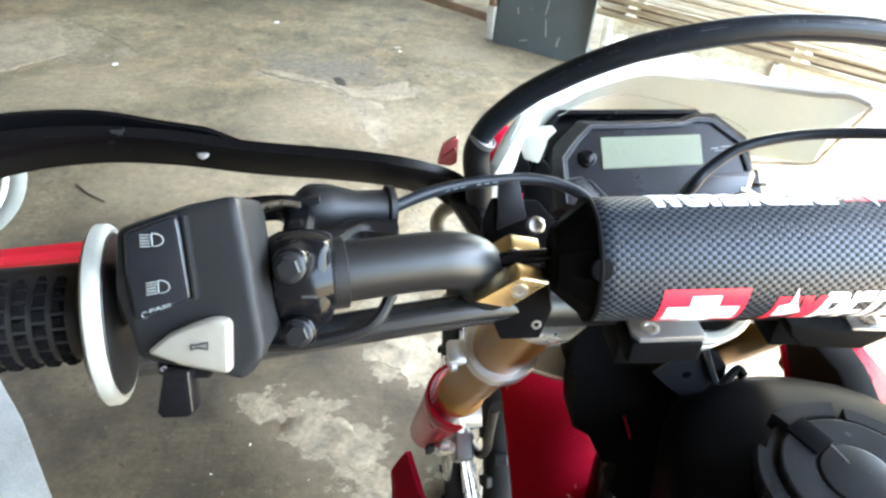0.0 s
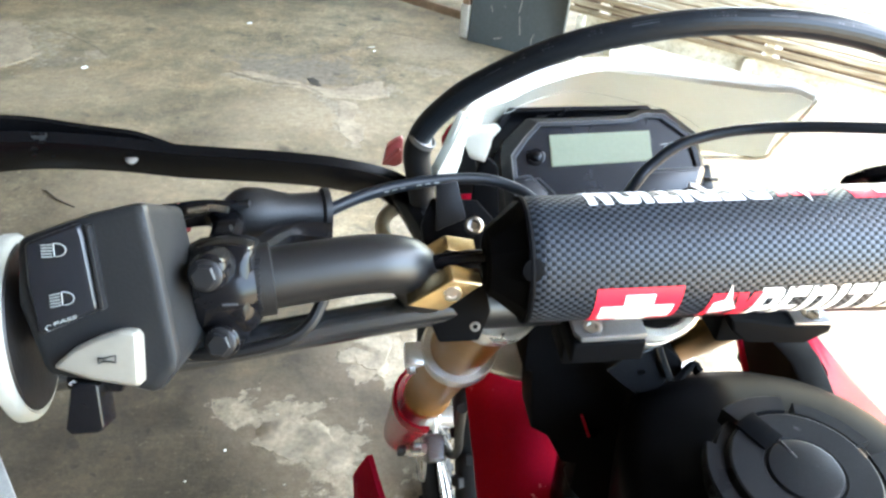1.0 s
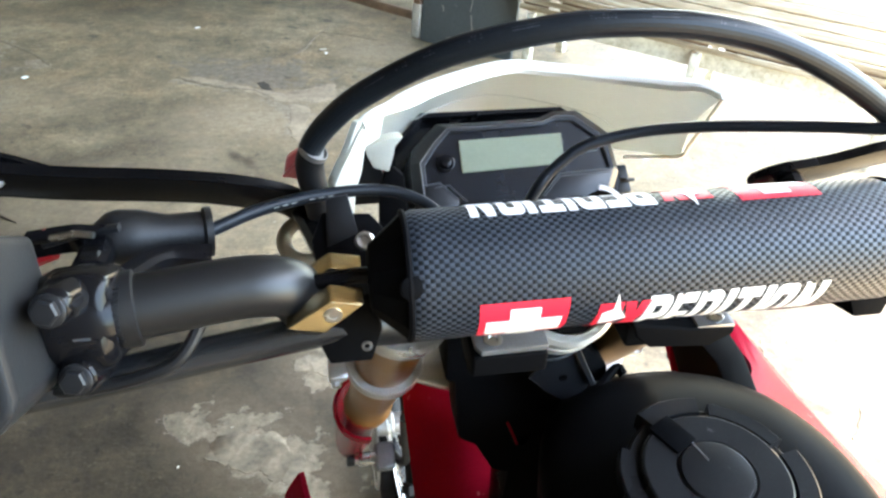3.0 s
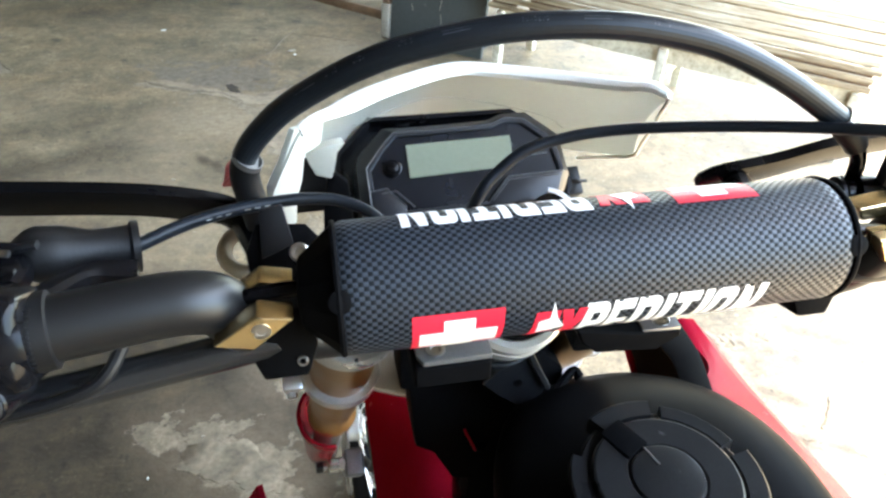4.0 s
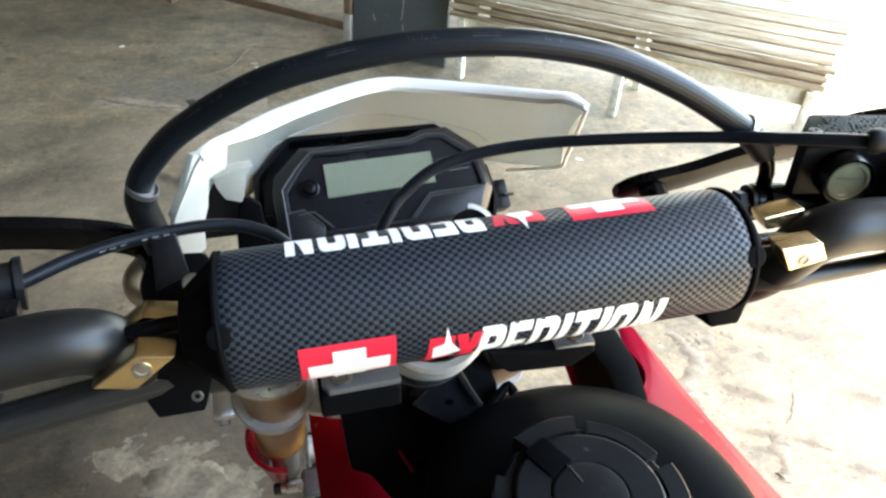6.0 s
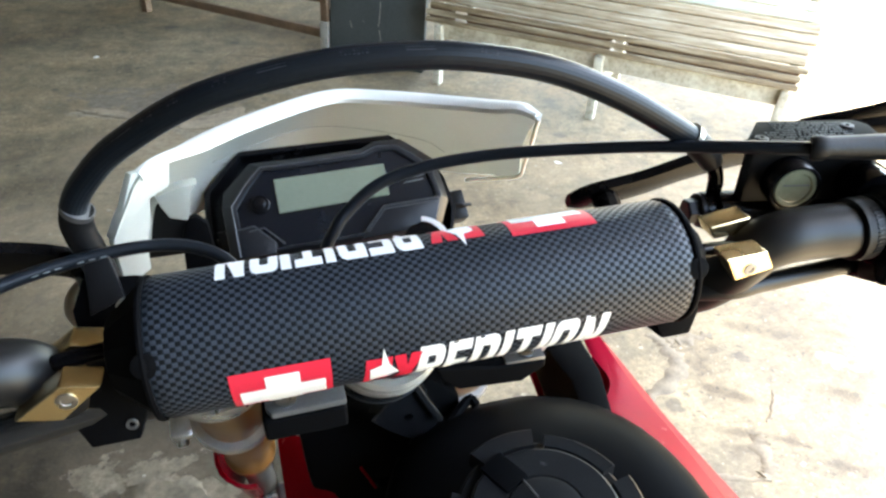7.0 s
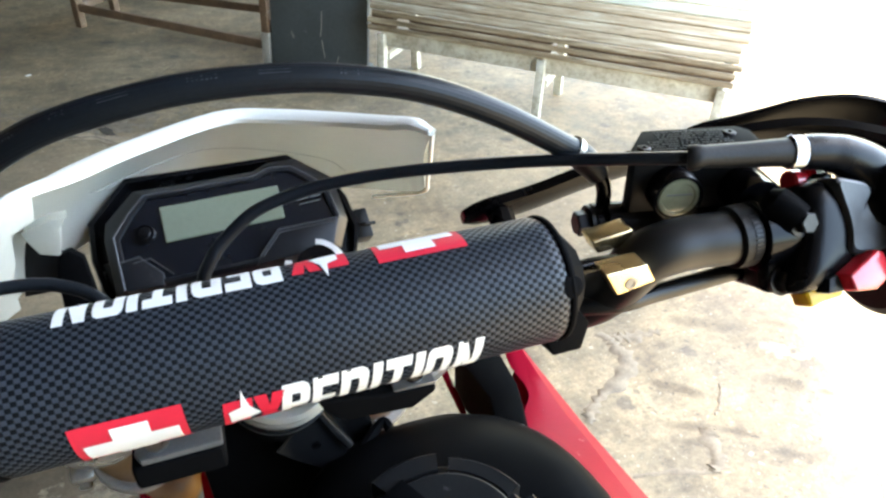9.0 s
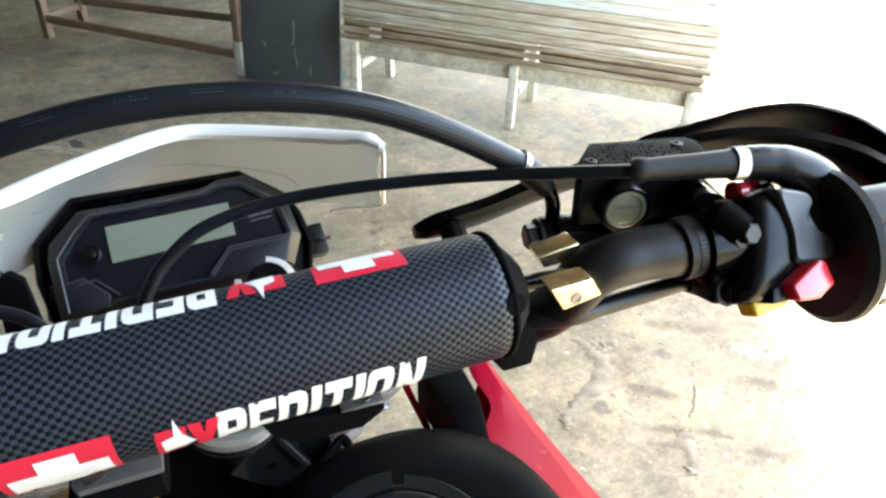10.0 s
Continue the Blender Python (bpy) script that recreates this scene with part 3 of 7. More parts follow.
# unseen walls and roof, added to set where sun and sky light enter
for nm, c, s in (("wall_west", (-4.6, 3.0, 1.7), (0.2, 10.4, 3.4)), ("wall_south", (-1.75, -2.3, 1.7), (5.5, 0.2, 3.4)), ("wall_north", (-0.6, 8.3, 1.7), (7.8, 0.2, 3.4))):
    tagged(part(nm, box(c, s), WALL), "unseen plain grey wall, added to block sky light", "wall", kind="structure")
bm = bmesh.new()
edge = [(-4.8, -2.4), (1.0, -2.4), (1.6, -0.5), (7.6, 8.5), (-4.8, 8.5)]
skin(bm, [[(x, y, 3.4) for x, y in edge], [(x, y, 3.5) for x, y in edge]])
tagged(part("ceiling", bm, ROOF), "unseen dull grey roof, added to keep the bike and floor in shade", "ceiling", kind="structure")


def seam(pts, width, name, label, rise=0.004, mat_=None, jitter=0.35, seed=1):
    """An uneven raised strip on the floor along pts."""
    rnd = random.Random(seed)
    p = spline([(x, y, 0) for x, y in pts], 7)
    bm = bmesh.new()
    rows = []
    for i, (q, (s, u)) in enumerate(zip(p, frames_along(p, (0, 0, 1)))):
        w = width * (0.5 + 0.5 * math.sin(math.pi * min(1, max(0.04, i / (len(p) - 1))))) * (1 + jitter * rnd.uniform(-1, 1)) / 2
        q = q + s * rnd.uniform(-1, 1) * width * jitter * 0.5
        rows.append([q - s * w + Vector((0, 0, -0.002)), q - s * w * 0.6 + Vector((0, 0, rise * rnd.uniform(0.4, 1))), q + s * w * 0.5 + Vector((0, 0, rise * rnd.uniform(0.4, 1))), q + s * w + Vector((0, 0, -0.002))])
    skin(bm, rows, closed=False)
    return tagged(part(name, bm, mat_ or MORTAR, sharp=60), label, "floor crack", kind="structure")


def flake(pts, tone, label, rough=0.16, rise=0.0016, seed=1):
    """A thin patch on the floor with a broken, ragged outline."""
    rnd = random.Random(seed)
    ring = [Vector((x, y, 0)) for x, y in pts]
    for step in range(4):
        out = []
        for a, b in zip(ring, ring[1:] + ring[:1]):
            d = b - a
            out += [a, (a + b) / 2 + Vector((-d.y, d.x, 0)) * rnd.uniform(-rough, rough) * (1.6 if step else 1.0)]
        ring = out
    mid = sum(ring, Vector()) / len(ring)
    bm = bmesh.new()
    top = bm.faces.new([bm.verts.new(p + Vector((0, 0, rise))) for p in ring])
    low = [bm.verts.new(p + (p - mid).normalized() * 0.002 + Vector((0, 0, -0.002))) for p in ring]
    up = list(top.verts)
    for k in range(len(ring)):
        j = (k + 1) % len(ring)
        bm.faces.new((up[k], up[j], low[j], low[k]))
    bmesh.ops.triangulate(bm, faces=[top])
    return tagged(part("trim", bm, tone, sharp=60), label, "floor patch", kind="structure")


PALE = "pale bare cement patch on the concrete floor"
flake([(-0.875, 3.335), (-0.765, 3.28), (-0.61, 3.195), (-0.46, 3.12), (-0.45, 3.165), (-0.60, 3.26), (-0.77, 3.345)], BARE, PALE, 0.10, 0.0022, 4)
flake([(-0.47, 3.13), (-0.36, 3.02), (-0.20, 3.00), (-0.05, 3.05), (-0.085, 3.25), (-0.19, 3.19), (-0.32, 3.12), (-0.42, 3.17)], BARE, PALE, 0.11, 0.0022, 14)
flake([(-0.318, 3.0), (-0.21, 2.95), (-0.225, 2.81), (-0.18, 2.58), (-0.225, 2.54), (-0.29, 2.63), (-0.30, 2.84)], BARE, PALE, 0.12, 0.002, 5)
flake([(-2.45, 3.75), (-2.33, 3.99), (-2.17, 4.04), (-2.04, 3.77), (-1.88, 3.56), (-1.90, 3.43), (-2.0, 3.34), (-2.10, 3.18), (-2.5, 3.2)], BARE, PALE, 0.16, 0.002, 6)
flake([(-0.475, 3.255), (-0.445, 3.28), (-0.41, 3.23), (-0.395, 3.17), (-0.415, 3.155), (-0.45, 3.19)], HOLLOW, "dark chipped hole in the concrete floor", 0.12, 0.0028, 9)
flake([(-0.469, 0.905), (-0.455, 0.985), (-0.42, 1.02), (-0.37, 0.965), (-0.30, 0.968), (-0.252, 0.886), (-0.182, 0.86), (-0.222, 0.795), (-0.30, 0.812), (-0.39, 0.862)], FLAKE, PALE, 0.2, 0.0014, 7)
flake([(-0.262, 1.225), (-0.18, 1.285), (-0.097, 1.266), (-0.10, 1.085), (-0.135, 1.065), (-0.18, 1.15), (-0.245, 1.172)], FLAKE, PALE, 0.2, 0.0014, 8)
MORT = "beige mortar ridge filling a crack in the concrete floor"
seam([(1.0735, 1.185), (1.087, 1.122), (1.086, 1.04), (0.992, 0.97), (0.89, 0.911), (0.842, 0.86)], 0.058, "trim", MORT, rise=0.005, jitter=0.4, seed=2)
seam([(1.09, 1.15), (1.14, 1.14), (1.18, 1.135), (1.266, 1.135)], 0.05, "trim", MORT, rise=0.004, jitter=0.4, seed=3)
seam([(1.155, 0.745), (1.128, 0.72), (1.107, 0.646), (1.07, 0.611)], 0.055, "trim", MORT, rise=0.005, jitter=0.4, seed=4)
seam([(1.297, 0.875), (1.26, 0.83), (1.223, 0.79), (1.20, 0.775)], 0.016, "trim", MORT, rise=0.003, seed=5)
seam([(1.085, 0.611), (1.02, 0.63), (0.957, 0.653), (0.86, 0.668)], 0.024, "trim", MORT, rise=0.003, jitter=0.22, seed=11)
seam([(1.54, 0.54), (1.475, 0.47), (1.42, 0.40)], 0.02, "trim", MORT, rise=0.003, seed=12)
seam([(-0.09, 4.16), (-0.17, 4.0), (-0.265, 3.73), (-0.40, 3.62), (-0.476, 3.58)], 0.022, "trim", "thin pale crack in the concrete floor", rise=0.002, seed=6)
seam([(-0.879, 3.344), (-0.77, 3.265), (-0.615, 3.194), (-0.484, 3.163), (-0.38, 3.05)], 0.035, "trim", "chipped pale edge of a floor patch", seed=7)
seam([(-2.068, 4.01), (-1.806, 3.816), (-1.634, 3.649), (-1.535, 3.51)], 0.022, "trim", "thin pale crack in the concrete floor", rise=0.002, seed=8)
seam([(-0.14, 4.08), (0.02, 4.03), (0.2, 3.93)], 0.015, "trim", "thin pale crack in the concrete floor", rise=0.002, seed=9)


def scrap(x, y, size, turn, tone, label):
    """A small torn bit of litter lying on the floor."""
    rnd = random.Random(int(x * 1000))
    poly = [(size * math.cos(a) * rnd.uniform(0.6, 1), size * 0.55 * math.sin(a) * rnd.uniform(0.6, 1)) for a in [k * math.pi / 4 for k in range(8)]]
    bm = plate((x, y, 0.004), (math.cos(turn), math.sin(turn), 0), (-math.sin(turn), math.cos(turn), 0.15), poly, 0.0025)
    return tagged(part("litter", bm, tone), label, "litter", group="bits of litter on the floor")


for x, y, s, a, tone, lab in ((-0.873, 4.137, 0.022, 0.3, WHITE, "small white scrap of paper on the floor"), (-1.60, 3.339, 0.025, 0.8, WHITE, "small white scrap of paper on the floor"),
                              (-0.130, 3.765, 0.026, 0.2, CREAM, "small pale scrap on the floor"), (-0.115, 3.70, 0.012, 0.9, WHITE, "small white scrap of paper on the floor"),
                              (-0.523, 0.884, 0.004, 1.2, WHITE, "tiny white crumb on the floor"), (-0.372, 0.779, 0.004, 0.2, CREAM, "tiny pale crumb on the floor"), (-0.409, 0.991, 0.005, 0.4, CREAM, "tiny pale crumb on the floor"), (-0.60, 0.80, 0.003, 0.2, WHITE, "tiny white crumb on the floor"),
                              (1.27, 2.35, 0.02, 2.4, WHITE, "small white scrap of paper on the floor"), (0.92, 1.62, 0.014, 2.4, CREAM, "tiny pale crumb on the floor"),
                              (-0.62, 2.30, 0.010, 0.1, CREAM, "tiny pale crumb on the floor")):
    scrap(x, y, s, a, tone, lab)
bm = tube([(-1.36, 2.11, 0.004), (-1.30, 2.045, 0.004), (-1.22, 1.99, 0.004)], [0.003, 0.004, 0.002], 6)
tagged(part("twig", bm, DARK_WOOD), "short dark twig lying on the concrete floor", "twig")

# pale slab beside the bike
bm = plate((0, 0, 0.03), (1, 0, 0), (0, 1, 0), [(-0.935, 0.745), (-1.08, 0.955), (-1.20, 1.10), (-1.32, 1.32), (-1.9, 1.4), (-2.0, 0.2), (-0.7, 0.2), (-0.78, 0.5)], 0.03, 0.004)
tagged(part("pavement", bm, SLAB), "pale speckled stone slab set on the floor", "slab", kind="structure")

# ---- bench ----
A = Vector((0.950, 3.424, 0))
along = Vector((0.729, -0.684, 0)).normalized()
back = Vector((0.684, 0.729, 0)).normalized()
bench = thing("bench", "long weathered slatted wooden bench, pale peeling paint", "bench", Matrix(((along.x, back.x, 0, A.x), (along.y, back.y, 0, A.y), (0, 0, 1, 0), (0, 0, 0, 1))))
BLEN = 1.84
rnd = random.Random(4)
# each slat: depth, height, lean back, width, thickness, surface, label
for y, z, lean, w, th, tone, lab in ((0.000, 0.358, 12, 0.028, 0.024, SEAT_WOOD, "weathered bare wooden slat"), (0.006, 0.397, 12, 0.028, 0.024, SEAT_WOOD, "weathered bare wooden slat"), (0.014, 0.435, 16, 0.028, 0.024, SEAT_WOOD, "weathered bare wooden slat"),
                                     (0.036, 0.472, 38, 0.0455, 0.020, PLANK_WOOD, "worn beige plank"), (0.070, 0.509, 44, 0.0455, 0.020, PLANK_WOOD, "worn beige plank"), (0.108, 0.545, 46, 0.0465, 0.020, PLANK_WOOD, "worn beige plank"), (0.147, 0.582, 46, 0.0465, 0.020, PLANK_WOOD, "worn beige plank"),
                                     (0.186, 0.620, 44, 0.0435, 0.020, BACK_WOOD, "pale green painted slat"), (0.222, 0.660, 40, 0.0415, 0.020, BACK_WOOD, "pale green painted slat"), (0.256, 0.702, 36, 0.0415, 0.020, BACK_WOOD, "pale green painted slat"), (0.287, 0.746, 34, 0.0415, 0.020, BACK_WOOD, "pale green painted slat"), (0.317, 0.790, 34, 0.0415, 0.020, BACK_WOOD, "pale green painted slat")):
    off = rnd.uniform(-0.014, 0.014)
    part("slat", box((BLEN / 2 - 0.01 + off, y + 0.010, z), (BLEN + 0.04, th, w), pose(0, 0, 0, -lean + rnd.uniform(-1.5, 1.5), 0, rnd.uniform(-0.1, 0.1)), 0.005), tone, bench, lab)
for x0, x1 in ((-0.02, 0.13), (0.20, 0.98), (1.06, BLEN - 0.01)):
    for y0, z0 in ((0.018, 0.3775), (0.024, 0.416)):
        part("slat_filler", box(((x0 + x1) / 2, y0, z0), (x1 - x0, 0.008, 0.012), None, 0.002), BROWN_WOOD, bench, "dirty filler strip between two slats")
for x in (0.035, 0.935, 1.80):
    part("leg", box((x, 0.030, 0.165), (0.042, 0.05, 0.33), None, 0.004), FRAME_WOOD, bench)
    part("bearer", sweep([(x, 0.050, 0.33), (x, 0.052, 0.40), (x, 0.062, 0.455), (x, 0.150, 0.545), (x, 0.245, 0.645), (x, 0.345, 0.80)], 0.036, 0.030, up=(1, 0, 0), smooth=5), FRAME_WOOD, bench, "curved slat support")
    bm = bmesh.new()
    skin(bm, [[(x - 0.021, 0.46, 0), (x + 0.021, 0.46, 0), (x + 0.021, 0.51, 0), (x - 0.021, 0.51, 0)], [(x - 0.021, 0.39, 0.50), (x + 0.021, 0.39, 0.50), (x + 0.021, 0.425, 0.50), (x - 0.021, 0.425, 0.50)],
              [(x - 0.021, 0.375, 0.80), (x + 0.021, 0.375, 0.80), (x + 0.021, 0.40, 0.80), (x - 0.021, 0.40, 0.80)]])
    part("back_post", bev(bm, 0.003), FRAME_WOOD, bench)
    bm = bmesh.new()
    skin(bm, [[(x + 0.012, 0.056, 0.18), (x + 0.034, 0.056, 0.18), (x + 0.034, 0.056, 0.215), (x + 0.012, 0.056, 0.215)], [(x + 0.012, 0.46, 0.20), (x + 0.034, 0.46, 0.20), (x + 0.034, 0.46, 0.235), (x + 0.012, 0.46, 0.235)]])
    part("side_rail", bev(bm, 0.003), FRAME_WOOD, bench)
part("apron", box((BLEN / 2, 0.050, 0.296), (BLEN - 0.06, 0.02, 0.080), None, 0.003), FRAME_WOOD, bench, "whitish painted front rail")
part("rear_rail", box((BLEN / 2, 0.455, 0.215), (BLEN - 0.06, 0.02, 0.05), None, 0.003), FRAME_WOOD, bench)

# ---- dark board beside the bench ----
board = thing("board", "dark grey painted board standing upright on the floor", "board", pose(0.735, 3.80, 0, 0, 0, -36))
part("panel", box((0, 0, 0.45), (0.60, 0.035, 0.90), pose(0, 0, 0, -5, 0, 0), 0.004), BOARD, board)
rnd = random.Random(21)
for x, z, ln, lean in ((0.02, 0.30, 0.14, 4), (0.03, 0.16, 0.10, -8), (-0.16, 0.22, 0.04, -20), (-0.10, 0.06, 0.05, 70), (0.12, 0.10, 0.06, 10)):
    p0 = Vector((x, -0.0195 + (z - 0.45) * 0.0875, z))
    d = Vector((math.sin(radians(lean)), 0, math.cos(radians(lean)))) * ln / 4
    part("scratch", sweep([p0 + Vector(((k - 2) * d.x + rnd.uniform(-0.004, 0.004), (k - 2) * d.z * 0.0875, (k - 2) * d.z)) for k in range(5)], 0.0035, 0.0012, up=(0, -1, 0.09), smooth=3), PALE_WOOD, board, "pale scratch in the paint")
part("foot_rail", box((0, 0.10, 0.02), (0.50, 0.16, 0.04), None, 0.004), BOARD, board)

# ---- wooden table ----
table = thing("table", "low brown wooden table with worn square legs", "table")
legs = ((0.455, 3.99), (-0.655, 5.10), (-0.45, 5.42), (0.72, 4.55))
for i, (x, y) in enumerate(legs):
    part("leg", box((x, y, 0.33), (0.05, 0.05, 0.66), pose(0, 0, 0, 0, 0, 45), 0.004), BROWN_WOOD, table, "brown wooden leg, paint worn pale" if i == 0 else "")
for a, b, z, w in ((0, 1, 0.13, 0.05), (2, 3, 0.16, 0.05), (1, 2, 0.13, 0.045), (0, 3, 0.13, 0.045)):
    pa, pb = Vector((*legs[a], z)), Vector((*legs[b], z))
    part("stretcher", sweep([pa, pb], 0.03, w, smooth=0), BROWN_WOOD, table)
mid = sum((Vector((x, y, 0)) for x, y in legs), Vector()) / 4
bm = plate((mid.x, mid.y, 0.69), (1, 0, 0), (0, 1, 0), [((x - mid.x) * 1.1, (y - mid.y) * 1.1) for x, y in (legs[0], legs[3], legs[2], legs[1])], 0.03, 0.004)
part("tabletop", bm, BROWN_WOOD, table)
part("rust_strip", box((0.490, 3.968, 0.14), (0.022, 0.03, 0.28), pose(0, 0, 0, 0, 0, 45), 0.002), RUST, table, "rusty brown strip beside the leg")
part("sleeve", box((0.452, 3.985, 0.11), (0.056, 0.056, 0.20), pose(0, 0, 0, 0, 0, 45), 0.003), PALE_WOOD, table, "pale worn lower end of the leg")

# ---- parked wheel at the side ----
wheel = thing("parked_wheel", "white-rimmed wheel of a parked bicycle with a grey tyre", "wheel", pose(-1.605, 1.66, 0.297, 90, 0, 25))
ring = [(0.27 * math.cos(a), 0.27 * math.sin(a), 0) for a in [2 * math.pi * k / 48 for k in range(49)]]
part("tyre", tube(ring, 0.027, 12), PALE_RUBBER, wheel, "pale grey tyre")
ring = [(0.238 * math.cos(a), 0.238 * math.sin(a), 0) for a in [2 * math.pi * k / 48 for k in range(49)]]
part("rim", sweep(ring, 0.022, 0.026, up=(0, 0, 1), smooth=0), WHITE, wheel, "white painted rim")
part("hub", lathe((0, 0, -0.04), (0, 0, 1), [(0, 0.01), (0.005, 0.025), (0.04, 0.018), (0.075, 0.025), (0.08, 0.01)], 18), STEEL, wheel)
for k in range(18):
    a = 2 * math.pi * k / 18
    part("spoke", tube([(0.02 * math.cos(a + 0.5), 0.02 * math.sin(a + 0.5), 0.03 * (-1) ** k), (0.23 * math.cos(a), 0.23 * math.sin(a), 0)], 0.0012, 5), STEEL, wheel)

# ---- motorcycle: x along the handlebar, y ahead, z up, from the middle of the bar pad ----
bx = Vector((1, -0.0125, 0.05)).normalized()
by = Vector((0, 0, 1)).cross(bx).normalized()
bz = bx.cross(by)
BO = Vector((0, 0.014, 1.2186))
bike = thing("motorcycle", "red and black trail motorcycle with a padded handlebar, parked on concrete", "motorcycle",
             Matrix(((bx.x, by.x, bz.x, BO.x), (bx.y, by.y, bz.y, BO.y), (bx.z, by.z, bz.z, BO.z), (0, 0, 0, 1))))

# bar pad
PR, PX0, PX1 = 0.029, -0.117, 0.1105
bm = bmesh.new()
uvl = bm.loops.layers.uv.new("UVMap")
seg, prof = 96, []
for k in range(61):
    x = PX0 + (PX1 - PX0) * k / 60
    e = min(x - PX0, PX1 - x)
    prof.append((x, PR - (0.0015 * (1 - e / 0.003) ** 2 if e < 0.003 else 0)))
rows = skin(bm, [[(x, -r * math.sin(2 * math.pi * k / seg), r * math.cos(2 * math.pi * k / seg)) for k in range(seg)] for x, r in prof])
CELL, CELL_V = 0.0021, 0.0019
for f in bm.faces:
    ks = [math.atan2(-l.vert.co.y, l.vert.co.z) for l in f.loops]
    if max(ks) - min(ks) > math.pi:
        ks = [a + 2 * math.pi if a < 0 else a for a in ks]
    for l, a in zip(f.loops, ks):
        l[uvl].uv = (l.vert.co.x / CELL + 0.001, round(2 * math.pi * PR / CELL_V / 2) * 2 * a / (2 * math.pi))
pad = part("bar_pad", bm, CARBON, bike, "black carbon-weave vinyl bar pad with white and red print", sharp=60)


def wrap(bm, off=0.0003):
    """Bends a flat print (x, s) round the pad; s is the arc angle in degrees times PR."""
    for v in bm.verts:
        a = v.co.y / PR
        r = PR + off + v.co.z
        v.co = (v.co.x, -r * math.sin(a), r * math.cos(a))
    return bm


def slices(bm, step=0.002):
    """Cuts a flat print into thin strips, so that it can bend."""
    ys = [v.co.y for v in bm.verts]
    y = min(ys) + step
    while y < max(ys):
        bmesh.ops.bisect_plane(bm, geom=bm.verts[:] + bm.edges[:] + bm.faces[:], plane_co=(0, y, 0), plane_no=(0, 1, 0))
        y += step
    return bm


def letters(word, width, height, shear=0.22):
    """A flat mesh of a word in the built-in font, set to a width and height, top at s=0 and growing downwards."""
    cu = bpy.data.curves.new("word", "FONT")
    cu.body, cu.resolution_u, cu.offset = word, 3, 0.036
    ob = bpy.data.objects.new("word", cu)
    scene.collection.objects.link(ob)
    dg = bpy.context.evaluated_depsgraph_get()
    me = bpy.data.meshes.new_from_object(ob.evaluated_get(dg))
    bpy.data.objects.remove(ob)
    bm = bmesh.new()
    bm.from_mesh(me)
    bpy.data.meshes.remove(me)
    xs, ys = [v.co.x for v in bm.verts], [v.co.y for v in bm.verts]
    w, h = max(xs) - min(xs), max(ys) - min(ys)
    for v in bm.verts:
        t = (v.co.y - min(ys)) / h
        v.co = ((v.co.x - min(xs)) / w * (width - shear * height) + shear * height * t, (1 - t) * height, 0)
    return bm


def shape(poly):
    bm = bmesh.new()
    bm.faces.new([bm.verts.new((x, y, 0)) for x, y in poly])
    return bm


# where each letter begins along the word, and its width
GLYPHS = (("P", 0.0, 0.0108), ("E", 0.0120, 0.0100), ("D", 0.0232, 0.0112), ("I", 0.0360, 0.0040), ("T", 0.0414, 0.0108), ("I", 0.0538, 0.0040), ("O", 0.0588, 0.0110), ("N", 0.0720, 0.0112))


def ring_quads(outer, inner):
    n = len(outer)
    return [[outer[k], outer[(k + 1) % n], inner[(k + 1) % n], inner[k]] for k in range(n)]


def block(ch, tx=0.36, ty=0.2):
    """Bold squarish letters as flat pieces in a unit square, y up."""
    stem = [(0, 0), (tx, 0), (tx, 1), (0, 1)]
    if ch == "I":
        return [[(0, 0), (1, 0), (1, 1), (0, 1)]]
    if ch == "T":
        return [[(0, 1 - ty), (1, 1 - ty), (1, 1), (0, 1)], [(0.5 - tx / 2, 0), (0.5 + tx / 2, 0), (0.5 + tx / 2, 1 - ty), (0.5 - tx / 2, 1 - ty)]]
    if ch == "E":
        return [stem] + [[(tx, y), (w, y), (w, y + h), (tx, y + h)] for y, h, w in ((0, ty, 1), (0.42, 0.16, 0.92), (1 - ty, ty, 1))]
    if ch == "N":
        return [stem, [(1 - tx, 0), (1, 0), (1, 1), (1 - tx, 1)], [(tx, 0.52), (1 - tx, 0), (1 - tx, 0.48), (tx, 1)]]
    if ch == "X":
        return [[(0, 1), (0.40, 1), (0.5, 0.74), (0.60, 1), (1, 1), (0.72, 0.5), (1, 0), (0.60, 0), (0.5, 0.26), (0.40, 0), (0, 0), (0.28, 0.5)]]
    if ch == "O":
        return ring_quads([(0.2, 0), (0.8, 0), (0.95, 0.05), (1, 0.14), (1, 0.86), (0.95, 0.95), (0.8, 1), (0.2, 1), (0.05, 0.95), (0, 0.86), (0, 0.14), (0.05, 0.05)],
                          [(0.4, ty), (0.6, ty), (0.62, ty), (1 - tx, ty + 0.03), (1 - tx, 0.97 - ty), (0.62, 1 - ty), (0.6, 1 - ty), (0.4, 1 - ty), (0.38, 1 - ty), (tx, 0.97 - ty), (tx, ty + 0.03), (0.38, ty)])
    low = 0.0 if ch == "D" else 0.40
    bow_o = [(tx, low), (0.72, low), (0.93, low + 0.05), (1, low + 0.16), (1, 0.86), (0.93, 0.95), (0.75, 1), (tx, 1)]
    bow_i = [(tx, low + ty), (0.55, low + ty), (0.62, low + ty), (1 - tx, low + ty + 0.03), (1 - tx, 0.97 - ty), (0.62, 1 - ty), (0.55, 1 - ty), (tx, 1 - ty)]
    return [stem] + [[bow_o[k], bow_o[k + 1], bow_i[k + 1], bow_i[k]] for k in range(7)]


